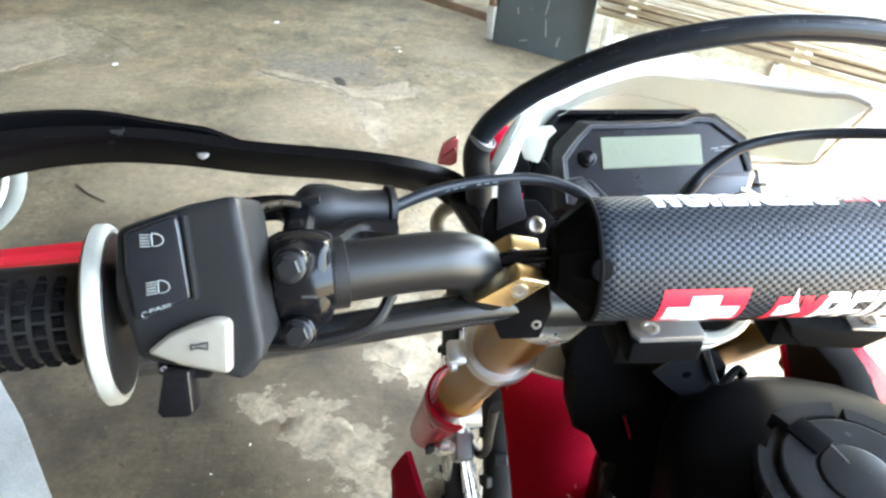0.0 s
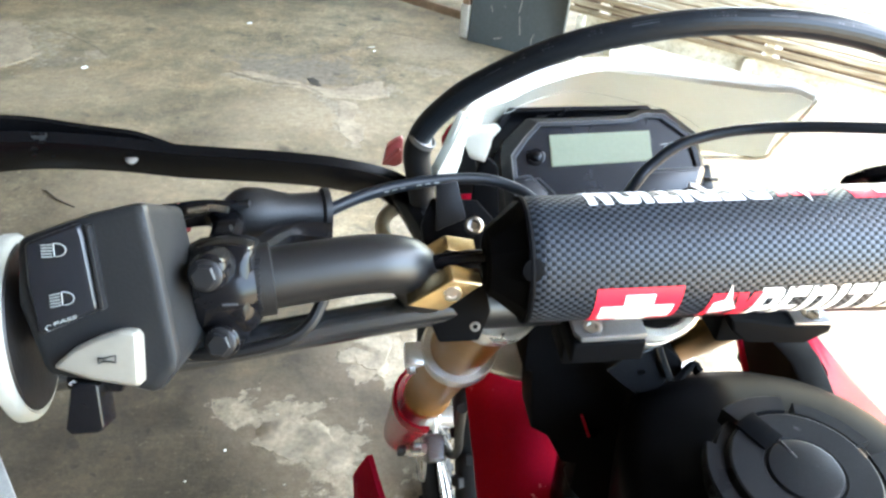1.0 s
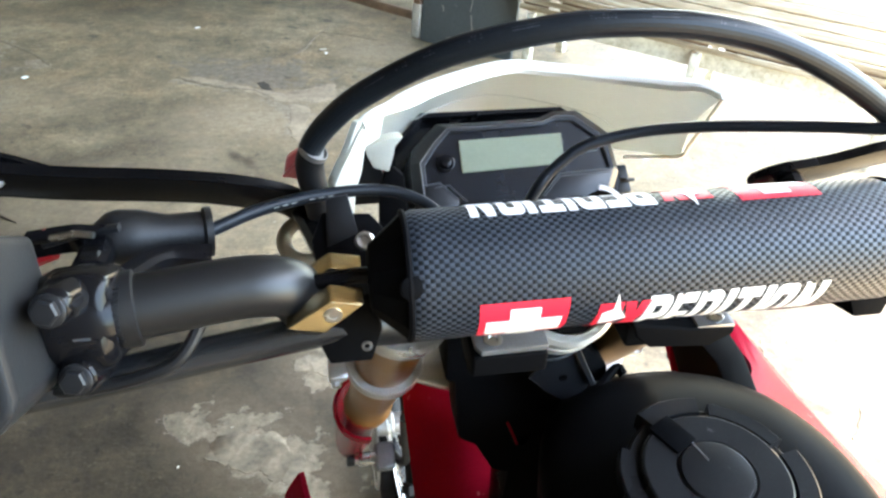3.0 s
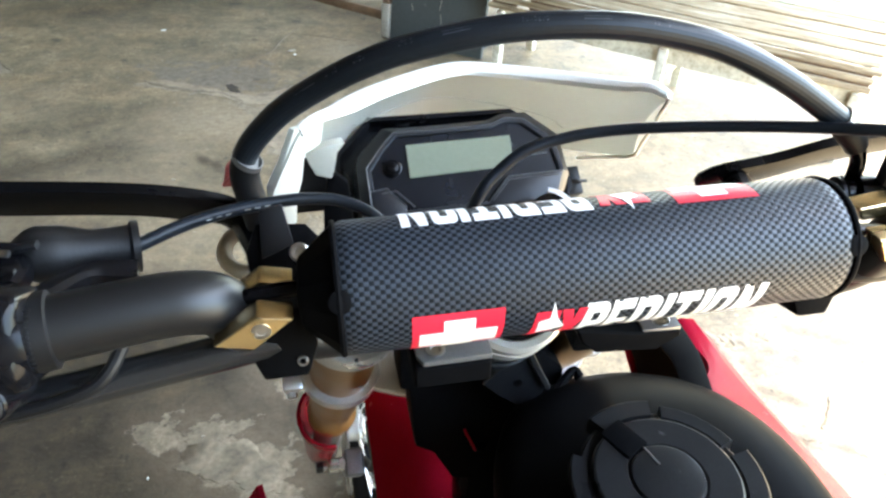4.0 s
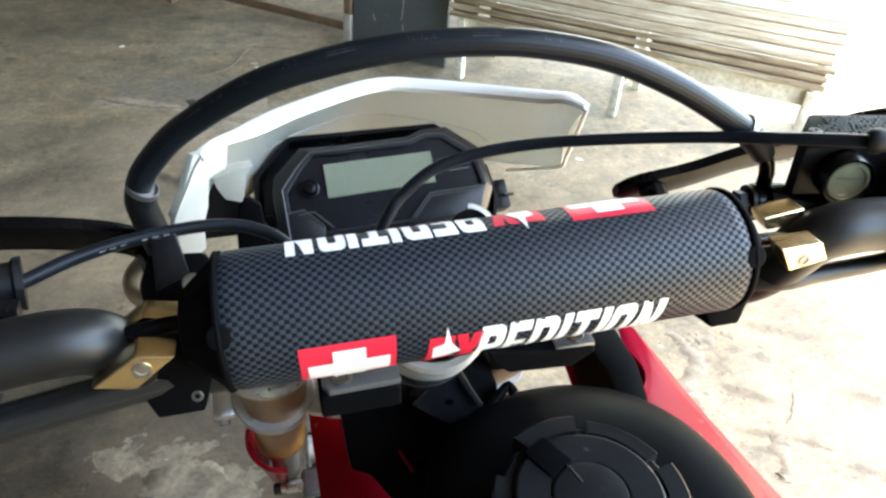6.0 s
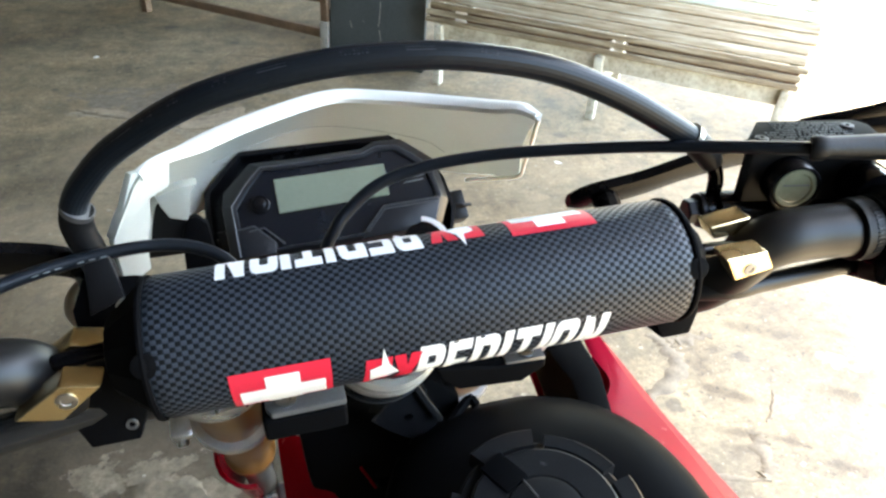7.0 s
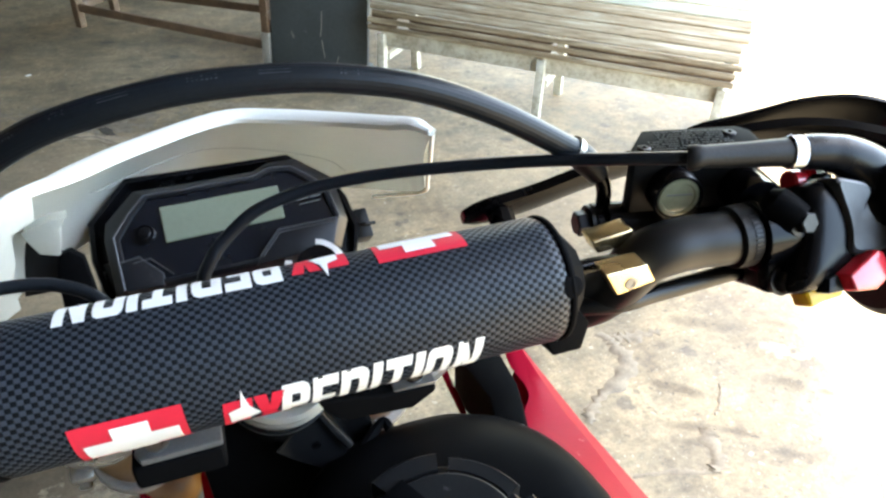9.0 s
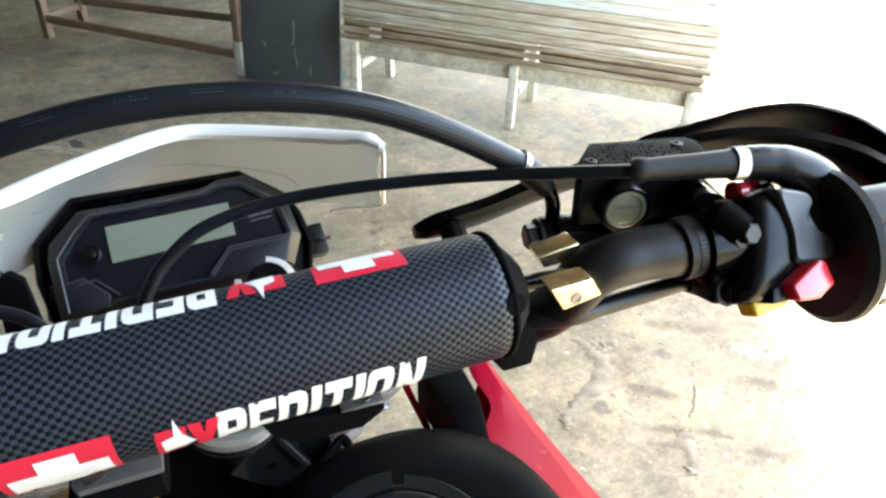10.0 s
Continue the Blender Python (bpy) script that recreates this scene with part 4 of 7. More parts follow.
def word(glyphs, height, shear):
    """Flat letters set side by side, top at s=0 and growing downwards."""
    bm = bmesh.new()
    for ch, x, w in glyphs:
        tx = {"I": 1, "E": 0.37, "X": 0.3}.get(ch, 0.345)
        for poly in block(ch, tx):
            bm.faces.new([bm.verts.new((x + a * w + shear * height * b, (1 - b) * height, 0)) for a, b in poly])
    bmesh.ops.remove_doubles(bm, verts=bm.verts, dist=1e-6)
    return bm


MID, XC = radians(44), -0.009


def put(name, bm, material, x, s, turned, label, off=0.0003):
    """Lays a flat print on the pad at x and arc s; turned: the same seen from the far side."""
    for v in bm.verts:
        v.co.x += x
        v.co.y += s
        if turned:
            v.co.x, v.co.y = 2 * XC - v.co.x, 2 * MID * PR - v.co.y
    wrap(slices(bm), off)
    return part(name, bm, material, pad, label, sharp=60)


for turned in (False, True):
    s0 = radians(82) * PR
    put("emblem", shape([(0, 0), (0.0385, 0), (0.0385, 0.0345), (0, 0.0345)]), PRINT_RED, -0.089, s0, turned, "red square printed on the pad", 0.00025)
    c = 0.0385
    cross = [(0.0130, 0.0035), (0.0262, 0.0035), (0.0262, 0.0100), (0.0358, 0.0100), (0.0358, 0.0215), (0.0262, 0.0215), (0.0262, 0.0310), (0.0130, 0.0310), (0.0130, 0.0215), (0.0030, 0.0215), (0.0030, 0.0100), (0.0130, 0.0100)]
    put("emblem_cross", shape(cross), PRINT_WHITE, -0.089, s0, turned, "white cross printed on the red square", 0.0005)
    s1 = radians(84.7 if turned else 88) * PR
    put("lettering", word((("E", 0.0, 0.0108), ("X", 0.0114, 0.0118)), 0.028, 0.0 if turned else 0.08), PRINT_RED, -0.039, s1 + 0.002, turned, "red printed letters EX", 0.0003)
    put("lettering", word(GLYPHS, 0.030, -0.01 if turned else 0.09), PRINT_WHITE, -0.0119 if turned else -0.0172, s1, turned, "white printed letters PEDITION", 0.0003)
    peak = [(0.0025, -0.0030), (0.0046, 0.006), (0.0086, 0.0128), (0.0040, 0.0150), (-0.0034, 0.0172), (-0.0034, 0.0076), (0.0013, 0.0058)]
    put("peak_mark", shape(peak), PRINT_WHITE, -0.032, s1, turned, "white peak-shaped mark printed over the letters", 0.0006)

# pad end cones and crossbar
for sgn, x0, name in ((-1, PX0, "end_cone"), (1, PX1, "end_cone")):
    L = 0.0155 if sgn < 0 else 0.0125
    bm = lathe((x0, 0, 0), (sgn, 0, 0), [(-0.001, 0.0275), (0.0015, 0.0278), (L * 0.85, 0.0175), (L, 0.0155), (L + 0.001, 0.012), (L + 0.0005, 0.008)], 12)
    part(name, bm, SHADE_BLACK, pad, "faceted black end of the pad", sharp=18)
    part("end_seam", lathe((x0 - sgn * 0.0012, 0, 0), (sgn, 0, 0), [(0, 0.0292), (0.0012, 0.0296), (0.0024, 0.0292), (0.0026, 0.027)], 64), SHADE_BLACK, pad, "black seam round the end of the pad")
    part("stitch_tab", lathe((x0 - sgn * 0.0005, -0.0245, 0.0125), (0, -0.9, 0.45), [(0, 0.0052), (0.0012, 0.005), (0.0016, 0.004)], 18), SHADE_BLACK, pad)
part("crossbar", tube([(-0.158, 0.004, -0.003), (-0.14, 0.003, 0), (0.14, 0.005, -0.003), (0.156, 0.006, -0.005)], 0.0038, 14), GLOSS_BLACK, bike, "thin black crossbar")

# handlebar: two outer stretches, the bends and the middle
LB = [(-0.42, -0.052, 0.018), (-0.33, -0.034, 0.012), (-0.26, -0.018, 0.005), (-0.218, -0.008, 0.003), (-0.192, -0.002, 0.002), (-0.178, 0.001, 0.0), (-0.1690, 0.0045, -0.0050), (-0.1640, 0.009, -0.0150), (-0.1600, 0.014, -0.0265), (-0.1545, 0.020, -0.0375), (-0.1455, 0.028, -0.0474), (-0.1290, 0.034, -0.0545), (-0.10, 0.038, -0.058), (-0.06, 0.040, -0.059)]
RB = [(0.06, 0.040, -0.059), (0.10, 0.037, -0.058), (0.128, 0.034, -0.0545), (0.143, 0.027, -0.047), (0.1520, 0.019, -0.038), (0.1575, 0.013, -0.028), (0.1615, 0.008, -0.017), (0.1665, 0.004, -0.006), (0.1755, 0.001, 0.000), (0.192, -0.001, 0.002), (0.215, -0.005, 0.003), (0.26, -0.010, 0.006), (0.33, -0.026, 0.012), (0.42, -0.045, 0.018)]
bar = part("handlebar", tube(LB + RB, 0.0135, 22, smooth=6), SATIN_BAR, bike, "satin black handlebar")


def bar_clamp(sgn, x, z, rear, prof, bolt, ahead=None):
    """One gold crossbar clamp: a front and a rear jaw, the jaws drawn together by a bolt."""
    for y0 in (rear, rear + 0.0237):
        outline = ahead if ahead and y0 > rear else prof
        bm = plate((x, y0, z), (1, 0, 0), (0, 0, 1), [(sgn * a, b) for a, b in outline], 0.0120, 0.0012, 3)
        jaw = part("clamp_jaw", bm, GOLD, bike, "gold anodised clamp jaw")
        if y0 == rear:
            part("clamp_bolt", capbolt((bolt[0], y0 + 0.0003, bolt[1]), (0, -1, 0), 0.0040 if sgn < 0 else 0.0034, 0.0008), STEEL if sgn < 0 else DULL_STEEL, jaw, "bright socket-head bolt")


bar_clamp(-1, -0.1455, 0.0, -0.0155, [(-0.0097, -0.0015), (0.0045, 0.0020), (0.0245, -0.0118), (0.0080, -0.0160)], (-0.1495, -0.0058))
bar_clamp(1, 0.1495, -0.0030, -0.0140, [(-0.0155, 0.0079), (0.0065, 0.0085), (0.0128, -0.0022), (-0.0076, -0.0059)], (0.1483, -0.0031), [(-0.0092, 0.0096), (0.0127, 0.0122), (0.0166, 0.0031), (-0.0054, 0.0021)])

# lower stay tubes and their brackets
part("stay_tube", tube([(-0.33, -0.024, -0.034), (-0.26, -0.010, -0.0365), (-0.21, 0.0, -0.0362), (-0.165, 0.008, -0.0355), (-0.14, 0.012, -0.036)], 0.0085, 16, smooth=4), GREY_BAR, bike, "grey stay tube under the bar")
part("stay_tube", tube([(0.118, 0.026, -0.040), (0.1546, 0.005, -0.0315), (0.178, 0.005, -0.0308), (0.209, 0.005, -0.0297), (0.238, 0.004, -0.0280), (0.28, -0.004, -0.025)], 0.0050, 16, smooth=4), SATIN_BAR, bike, "black stay tube under the bar")
for sgn, cx, cz in ((-1, -0.142, -0.037), (1, 0.126, -0.043)):
    poly = [(-0.010, 0.022), (0.008, 0.024), (0.019, 0.006), (0.012, -0.012), (-0.008, -0.012), (-0.014, 0.004)]
    br = part("stay_bracket", plate((cx, 0.002, cz), (1, 0, 0), (0, 0.30, 1), [(sgn * a * (1 if sgn < 0 else 0.8), b * (1 if sgn < 0 else 0.75)) for a, b in poly], 0.026, 0.0015), SHADE_BLACK, bike, "black stay bracket")
    if sgn < 0:
        part("bracket_bolt", capbolt((cx - sgn * 0.006, 0.002, cz - 0.004), (0, -1, 0.3), 0.0026, 0.002), DULL_STEEL, br)

# guards: flat bars that sweep forward round the levers
GL = [(-0.165, 0.115, -0.034), (-0.1786, 0.11, -0.022), (-0.2058, 0.10, -0.008), (-0.2376, 0.094, 0.0004), (-0.283, 0.088, 0.0086), (-0.3251, 0.082, 0.0184), (-0.3644, 0.072, 0.0255), (-0.40, 0.05, 0.030), (-0.425, 0.015, 0.028), (-0.432, -0.03, 0.022)]
gl = part("hand_guard", sweep(GL, 0.010, 0.027, up=(0, -0.55, 0.83), smooth=6), GUARD_BLACK, bike, "black scuffed hand guard bar")
part("guard_hole", lathe((-0.3067, 0.077, 0.0172), (0.1, -0.55, 0.83), [(0, 0.0032), (0.001, 0.0032), (0.0014, 0.002)], 16), ALUMINIUM, gl, "bright rivet in the guard")
part("guard_shield", sweep([(-0.290, 0.0955, 0.0125), (-0.305, 0.094, 0.0155), (-0.328, 0.090, 0.0215), (-0.3644, 0.080, 0.0325), (-0.405, 0.056, 0.0385), (-0.432, 0.015, 0.037)], 0.005, 0.020, up=(0, -0.35, 0.94), smooth=6, taper=lambda t: 0.25 + 0.75 * min(1, t * 4)), GUARD_BLACK, gl, "glossy black guard shield")
GR = [(0.108, 0.10, -0.0245), (0.1506, 0.10, -0.0199), (0.1885, 0.10, -0.0121), (0.232, 0.10, -0.007), (0.2772, 0.094, -0.001), (0.3180, 0.083, 0.004), (0.350, 0.066, 0.004), (0.376, 0.043, -0.001), (0.388, 0.01, -0.010), (0.385, -0.035, -0.018)]
gr = part("hand_guard", sweep(GR, 0.010, 0.024, up=(0, -0.55, 0.83), smooth=6, taper=lambda t: min(1, 0.45 + (t * 22) ** 0.5 * 0.55), wide=lambda t: min(1, 0.6 + t * 15)), GUARD_BLACK, bike, "black scuffed hand guard bar")
part("guard_shield", sweep([(0.262, 0.111, -0.004), (0.2757, 0.110, -0.0025), (0.3082, 0.106, -0.002), (0.3419, 0.098, 0.0055), (0.3726, 0.087, 0.0075), (0.395, 0.072, 0.003), (0.401, 0.05, -0.001), (0.400, 0.02, -0.006), (0.396, -0.01, -0.012)], 0.005, 0.030, up=(0, -0.35, 0.94), smooth=6, taper=lambda t: 0.3 + 0.7 * min(1, t * 4)), GUARD_BLACK, gr, "glossy black guard shield")
part("guard_mount", tube([(0.13, 0.094, -0.024), (0.125, 0.06, -0.035), (0.12, 0.02, -0.05)], 0.008, 10, smooth=4), BLACK_PLASTIC, gr)
part("guard_mount", tube([(-0.165, 0.113, -0.034), (-0.150, 0.07, -0.040), (-0.135, 0.03, -0.048)], 0.009, 10, smooth=4), BLACK_PLASTIC, gl)

# upright black bracket beside the clamp, with its bolt
bm = plate((-0.1376, 0.050, -0.012), (1, 0, 0), (0, 0.6, 0.8), [(-0.018, -0.04), (0.014, -0.04), (0.018, 0.0), (0.008, 0.012), (-0.016, 0.014), (-0.022, 0.0)], 0.012, 0.0015)
vb = part("cable_bracket", bm, SHADE_BLACK, bike, "black cable bracket")
part("bracket_bolt", lathe((-0.1335, 0.040, -0.0075), (0.1, -0.75, 0.65), [(0, 0.0046), (0.0030, 0.0046), (0.0038, 0.0038), (0.0036, 0.0024), (0.0010, 0.0022)], 20), STEEL, vb, "bright bolt head")
part("bracket_fin", plate((-0.144, 0.053, -0.004), (1, 0, 0), (0, 0.5, 0.85), [(-0.008, -0.012), (0.008, -0.006), (0.004, 0.014), (-0.007, 0.012)], 0.004, 0.0006), DARK_PLASTIC, vb)
ring = [(-0.1665 + 0.0142 * math.cos(a), 0.1124 + 0.0142 * math.sin(a) * 0.75, -0.054 + 0.0142 * math.sin(a) * 0.55) for a in [2 * math.pi * k / 28 for k in range(29)]]
part("guide_ring", tube(ring, 0.0046, 12), CREAM, bike, "cream rubber cable guide ring")

# collars on the bar
for x, y, z, d in ((-0.2318, -0.0115, 0.0034, (-0.98, -0.2, 0.03)), (0.2135, -0.005, 0.003, (0.98, -0.1, 0.06))):
    col = part("bar_collar", lathe((x, y, z), d, [(-0.005, 0.0142), (-0.0045, 0.0158), (0.004, 0.0158), (0.0045, 0.0148), (0.0055, 0.0148), (0.006, 0.0162), (0.014, 0.0162), (0.0145, 0.0142)], 28), RUBBER, bike, "black rubber collar with moulded writing")
    for k in range(12):
        a = radians(-44 + 7.6 * k)
        s = Vector((0, -math.cos(a + 0.55), math.sin(a + 0.55)))
        part("moulded_mark", box(Vector((x, y, z)) + Vector(d).normalized() * 0.0 + s * 0.0159, (0.0042, 0.0009, 0.0009), Matrix.Rotation(-(a + 0.55), 3, "X")), DARK_PLASTIC, col)

# left perch clamp
axisL = Vector((-0.97, -0.22, 0.05)).normalized()
pc = Vector((-0.2455, -0.0145, 0.0045))
perch = part("lever_perch", lathe(pc, axisL, [(-0.012, 0.015), (-0.011, 0.0185), (-0.004, 0.0205), (0.008, 0.0205), (0.013, 0.0185), (0.014, 0.015)], 28), GLOSS_BLACK, bike, "glossy black clutch lever perch")
part("perch_face", dome(pc + Vector((0.002, -0.0125, 0.006)), (1, 0, 0), (0, 0.45, 0.9), [(-0.0115, -0.017), (0.0, -0.019), (0.0105, -0.017), (0.0125, -0.004), (0.0125, 0.010), (0.010, 0.018), (-0.002, 0.020), (-0.0115, 0.017), (-0.0125, 0.0)], [(-0.022, 1.0), (-0.004, 1.0), (0.0, 0.93), (0.0028, 0.74), (0.0040, 0.45), (0.0042, 0.15)]), GLOSS_BLACK, perch)
for q, rise in (((-0.2452, -0.0403, 0.0288), 0.016), ((-0.2455, -0.0403, -0.0052), 0.014)):
    way = Vector((0, -0.9, 0.43))
    part("bolt_boss", lathe(Vector(q) - way * rise, way, [(-0.012, 0.0080), (rise * 0.70, 0.0078), (rise * 0.94, 0.0072), (rise, 0.0064)], 24), GLOSS_BLACK, perch)
    part("bolt_flange", lathe(Vector(q), way, [(0, 0.0062), (0.0010, 0.0062), (0.0016, 0.0052)], 24), BLACK_BOLT, perch)
    part("perch_bolt", lathe(Vector(q) + way * 0.0012, way, [(0, 0.0049), (0.0030, 0.0049), (0.0038, 0.0042), (0.0038, 0.0001)], 6), DARK_PLASTIC, perch, "black-painted hexagon bolt")
part("cast_mark", box((-0.2395, -0.0378, 0.0120), (0.006, 0.0006, 0.0012), pose(0, 0, 0, 26, 0, 0)), EDGE_GREY, perch, "worn cast mark")
part("cable_lever_bracket", plate((-0.262, 0.030, 0.014), (1, 0.08, 0), (0, 0.95, 0.3), [(-0.018, 0.0), (0.014, 0.0), (0.016, 0.004), (0.004, 0.0065), (-0.018, 0.005)], 0.004, 0.0010), GLOSS_BLACK, perch, "flat black cable bracket")
part("cable_arm", sweep([(-0.2754, 0.034, 0.0081), (-0.2599, 0.034, 0.0117), (-0.2417, 0.034, 0.0142)], 0.005, 0.0030, smooth=4), DARK_PLASTIC, perch, "flat dark arm towards the cable boot")
part("bracket_spring", tube([(-0.268, 0.026, 0.016), (-0.258, 0.027, 0.0168), (-0.250, 0.026, 0.0160)], 0.0016, 8, smooth=4), STEEL, perch, "bright adjuster pin")
part("perch_shim", lathe(pc + axisL * 0.0145, axisL, [(-0.0005, 0.0162), (0.0005, 0.0162)], 24), BRASS, perch, "brass-coloured shim")
part("perch_arm", sweep([(-0.250, 0.010, 0.008), (-0.252, 0.030, 0.006), (-0.262, 0.040, 0.006), (-0.285, 0.040, 0.004)], 0.014, 0.010, smooth=5), GLOSS_BLACK, perch)
part("perch_arm", sweep([(-0.238, 0.006, 0.004), (-0.225, 0.03, -0.002), (-0.205, 0.034, -0.006)], 0.012, 0.01, smooth=5), BLACK_PLASTIC, perch)
part("clutch_lever", sweep([(-0.275, 0.040, 0.004), (-0.31, 0.040, -0.008), (-0.35, 0.037, -0.017), (-0.40, 0.026, -0.0155), (-0.44, 0.012, -0.010)], 0.012, 0.013, smooth=6), DARK_RED, bike, "red anodised clutch lever")

# clutch cable with its boot
boot = part("cable_boot", tube([(-0.256, 0.0405, 0.004), (-0.2505, 0.042, 0.0035), (-0.247, 0.043, 0.003), (-0.238, 0.0455, 0.001), (-0.226, 0.049, -0.001), (-0.212, 0.053, -0.004), (-0.2105, 0.0534, -0.0042), (-0.2075, 0.0542, -0.0047)], [0.0075, 0.0118, 0.0130, 0.0128, 0.0094, 0.0104, 0.0124, 0.0124], 20), RUBBER, bike, "black rubber cable boot")
CC = [(-0.2095, 0.0535, -0.0045), (-0.187, 0.07, -0.0045), (-0.160, 0.084, -0.0066), (-0.130, 0.093, -0.0098), (-0.108, 0.094, -0.015), (-0.090, 0.086, -0.024), (-0.078, 0.07, -0.045), (-0.07, 0.055, -0.09)]
part("clutch_cable", tube(CC, 0.0034, 12, smooth=6), HOSE, bike, "black clutch cable")
cs_ = spline(CC, 6)
bm = bmesh.new()
for i in (8, 9, 10, 12, 13, 14):
    p, q = cs_[i], cs_[i + 1]
    d = (q - p).normalized()
    o3 = Vector((0, -0.8, 0.1))
    o3 = (o3 - d * o3.dot(d)).normalized()
    box(p + o3 * 0.0034, (0.0030, 0.0006, 0.0005), Matrix((d, o3.cross(d), o3)).transposed(), bm=bm)
part("cable_print", bm, PRINT_DIM, bike, "white dashes printed on the cable")
part("wire", tube([(-0.28, -0.014, -0.034), (-0.2595, -0.018, -0.0329), (-0.2399, -0.018, -0.0307), (-0.2215, -0.016, -0.0265), (-0.2131, -0.012, -0.0216), (-0.2075, -0.004, -0.0150)], 0.0029, 10, smooth=5), RUBBER, bike, "black wire along the bar")

# left switch housing
SO, SU, SV = Vector((-0.2753, -0.0704, 0.0132)), Vector((1, 0, 0)), Vector((0, 0.4821, 0.8761))
SN = SU.cross(SV)
mm = lambda pts: [(a / 1000, b / 1000) for a, b in pts]
hs = mm([(-28.4, 45.9), (-2.6, 54), (15.5, 57.5), (19.5, 31.8), (23.3, 1.8), (22.4, -3.4), (14.9, -12), (5, -8.8), (-4.9, -6.5), (-22.7, -3.0), (-29.9, 22.8)])
sw = part("switch_housing", plate(SO, SU, SV, hs, 0.050, 0.0045, 4, shrink=0.9, lift=-0.002), CHARCOAL, bike, "charcoal left switch housing")
part("button_panel", plate(SO, SU, SV, mm([(-24, 44.4), (-5.3, 50.9), (-4, 46.5), (-1.1, 20.1), (-21.8, 12.4), (-24.1, 30.8)]), 0.008, 0.0026, 3, lift=0.0016), BEZEL, sw, "glossy black beam switch")
part("switch_ridge", plate(SO, SU, SV, mm([(-3.6, 50), (-2.0, 50), (0.8, 20.6), (-1.0, 20.0)]), 0.006, 0.0008, 2, lift=0.0016), DARK_PLASTIC, sw)
part("horn_button", plate(SO, SU, SV, mm([(-18.1, 1.6), (-10.1, 8.0), (-2, 11.5), (6.1, 13.8), (12.1, 12.6), (11.5, -7.2), (-4.8, -3.6)]), 0.014, 0.003, 3, lift=0.004), GREY_SWITCH, sw, "worn grey horn button")
part("signal_slider", plate(SO, SU, SV, mm([(-12.6, -5), (-3.6, -5), (-2.6, -21.7), (-5, -23), (-14, -23.2), (-15.9, -21)]), 0.012, 0.0025, 3, lift=0.002), BLACK_PLASTIC, sw, "black turn signal slider")
part("slider_base", plate(SO, SU, SV, mm([(-17, -2), (3, -5), (2, -11), (-17, -9)]), 0.014, 0.002, lift=-0.004), BLACK_PLASTIC, sw)


def icon(o, bars, name, label, lift=0.0026):
    """A small printed lamp symbol: a D outline and beams."""
    bm = bmesh.new()
    for k in range(5):
        yy = o[1] + 0.0020 - k * 0.0010
        plate(SO, SU, SV, [(o[0] - 0.0042, yy - (0.0006 if bars else 0)), (o[0] - 0.0008, yy), (o[0] - 0.0008, yy - 0.0005), (o[0] - 0.0042, yy - 0.0005 - (0.0006 if bars else 0))], 0.0004, lift=lift, bm=bm)
    pts = [(o[0], o[1] + 0.0022)] + [(o[0] + 0.001 + 0.0029 * math.sin(a), o[1] + 0.0022 * math.cos(a)) for a in [math.pi * k / 10 for k in range(11)]] + [(o[0], o[1] - 0.0022), (o[0], o[1] + 0.0022)]
    bm2 = tube([SO + SU * a + SV * b + SN * lift for a, b in pts], 0.00024, 6)
    merge(bm, bm2)
    return part(name, bm, PRINT_DIM, sw, label)


icon((-0.0134, 0.0419), False, "lamp_symbol", "white high beam symbol")
icon((-0.0122, 0.0253), True, "lamp_symbol", "white low beam symbol")
bm = letters("PASS", 0.0078, 0.0015, 0.0)
for v in bm.verts:
    v.co = SO + SU * (-0.0160 + v.co.x) + SV * (0.0172 - v.co.y + v.co.x * 0.30) + SN * 0.0019
part("lettering", bm, PRINT_DIM, sw, "small white printed letters PASS")
part("print_arc", tube([SO + SU * (-0.0176 + 0.0012 * math.cos(a)) + SV * (0.0152 + 0.0010 * math.sin(a)) + SN * 0.0019 for a in [radians(60 + 24 * k) for k in range(11)]], 0.0002, 6), PRINT_DIM, sw)
bm = tube([SO + SU * a + SV * b + SN * 0.0044 for a, b in mm([(-1.5, 4.6), (0.2, 4.4), (2.5, 4.9), (4.4, 5.2), (4.2, 2.6), (2.4, 3.2), (0.2, 3.4), (-1.5, 2.6), (-1.5, 4.6)])], 0.0003, 6)
part("horn_symbol", bm, CHARCOAL, sw, "black horn symbol")
for a in (-13.5, -6.0):
    part("arrow_symbol", tube([SO + SU * (a / 1000 + p) + SV * (-0.0062 + q) - SN * 0.0032 for p, q in ((-0.0018, 0), (0, 0.0012), (0, 0.0005), (0.0018, 0.0005), (0.0018, -0.0005), (0, -0.0005), (0, -0.0012), (-0.0018, 0))], 0.00028, 6), PRINT_WHITE, sw)
# left grip
gax = Vector((-0.98, -0.19, 0.05)).normalized()
g0 = Vector((-0.3150, -0.039, 0.007))
grip = part("grip", lathe(g0, gax, [(0, 0.012), (0.0015, 0.031), (0.002, 0.033), (0.005, 0.033), (0.0075, 0.031), (0.009, 0.019), (0.012, 0.0165), (0.11, 0.0165), (0.112, 0.018), (0.116, 0.0175), (0.117, 0.01)], 36), RUBBER, bike, "black waffle-pattern rubber grip")
part("grip_flange", lathe(g0, gax, [(0.0, 0.0318), (-0.0008, 0.0335), (0.0002, 0.0352), (0.0015, 0.036), (0.0048, 0.036), (0.006, 0.0345), (0.0065, 0.022)], 48), PALE_RUBBER, grip, "pale grey rim of the grip flange")
part("flange_face", lathe(g0, gax, [(0.0012, 0.004), (-0.0012, 0.006), (-0.0012, 0.0318), (0.0, 0.0326), (0.002, 0.0326)], 40), RUBBER, grip, "black inner face of the flange")
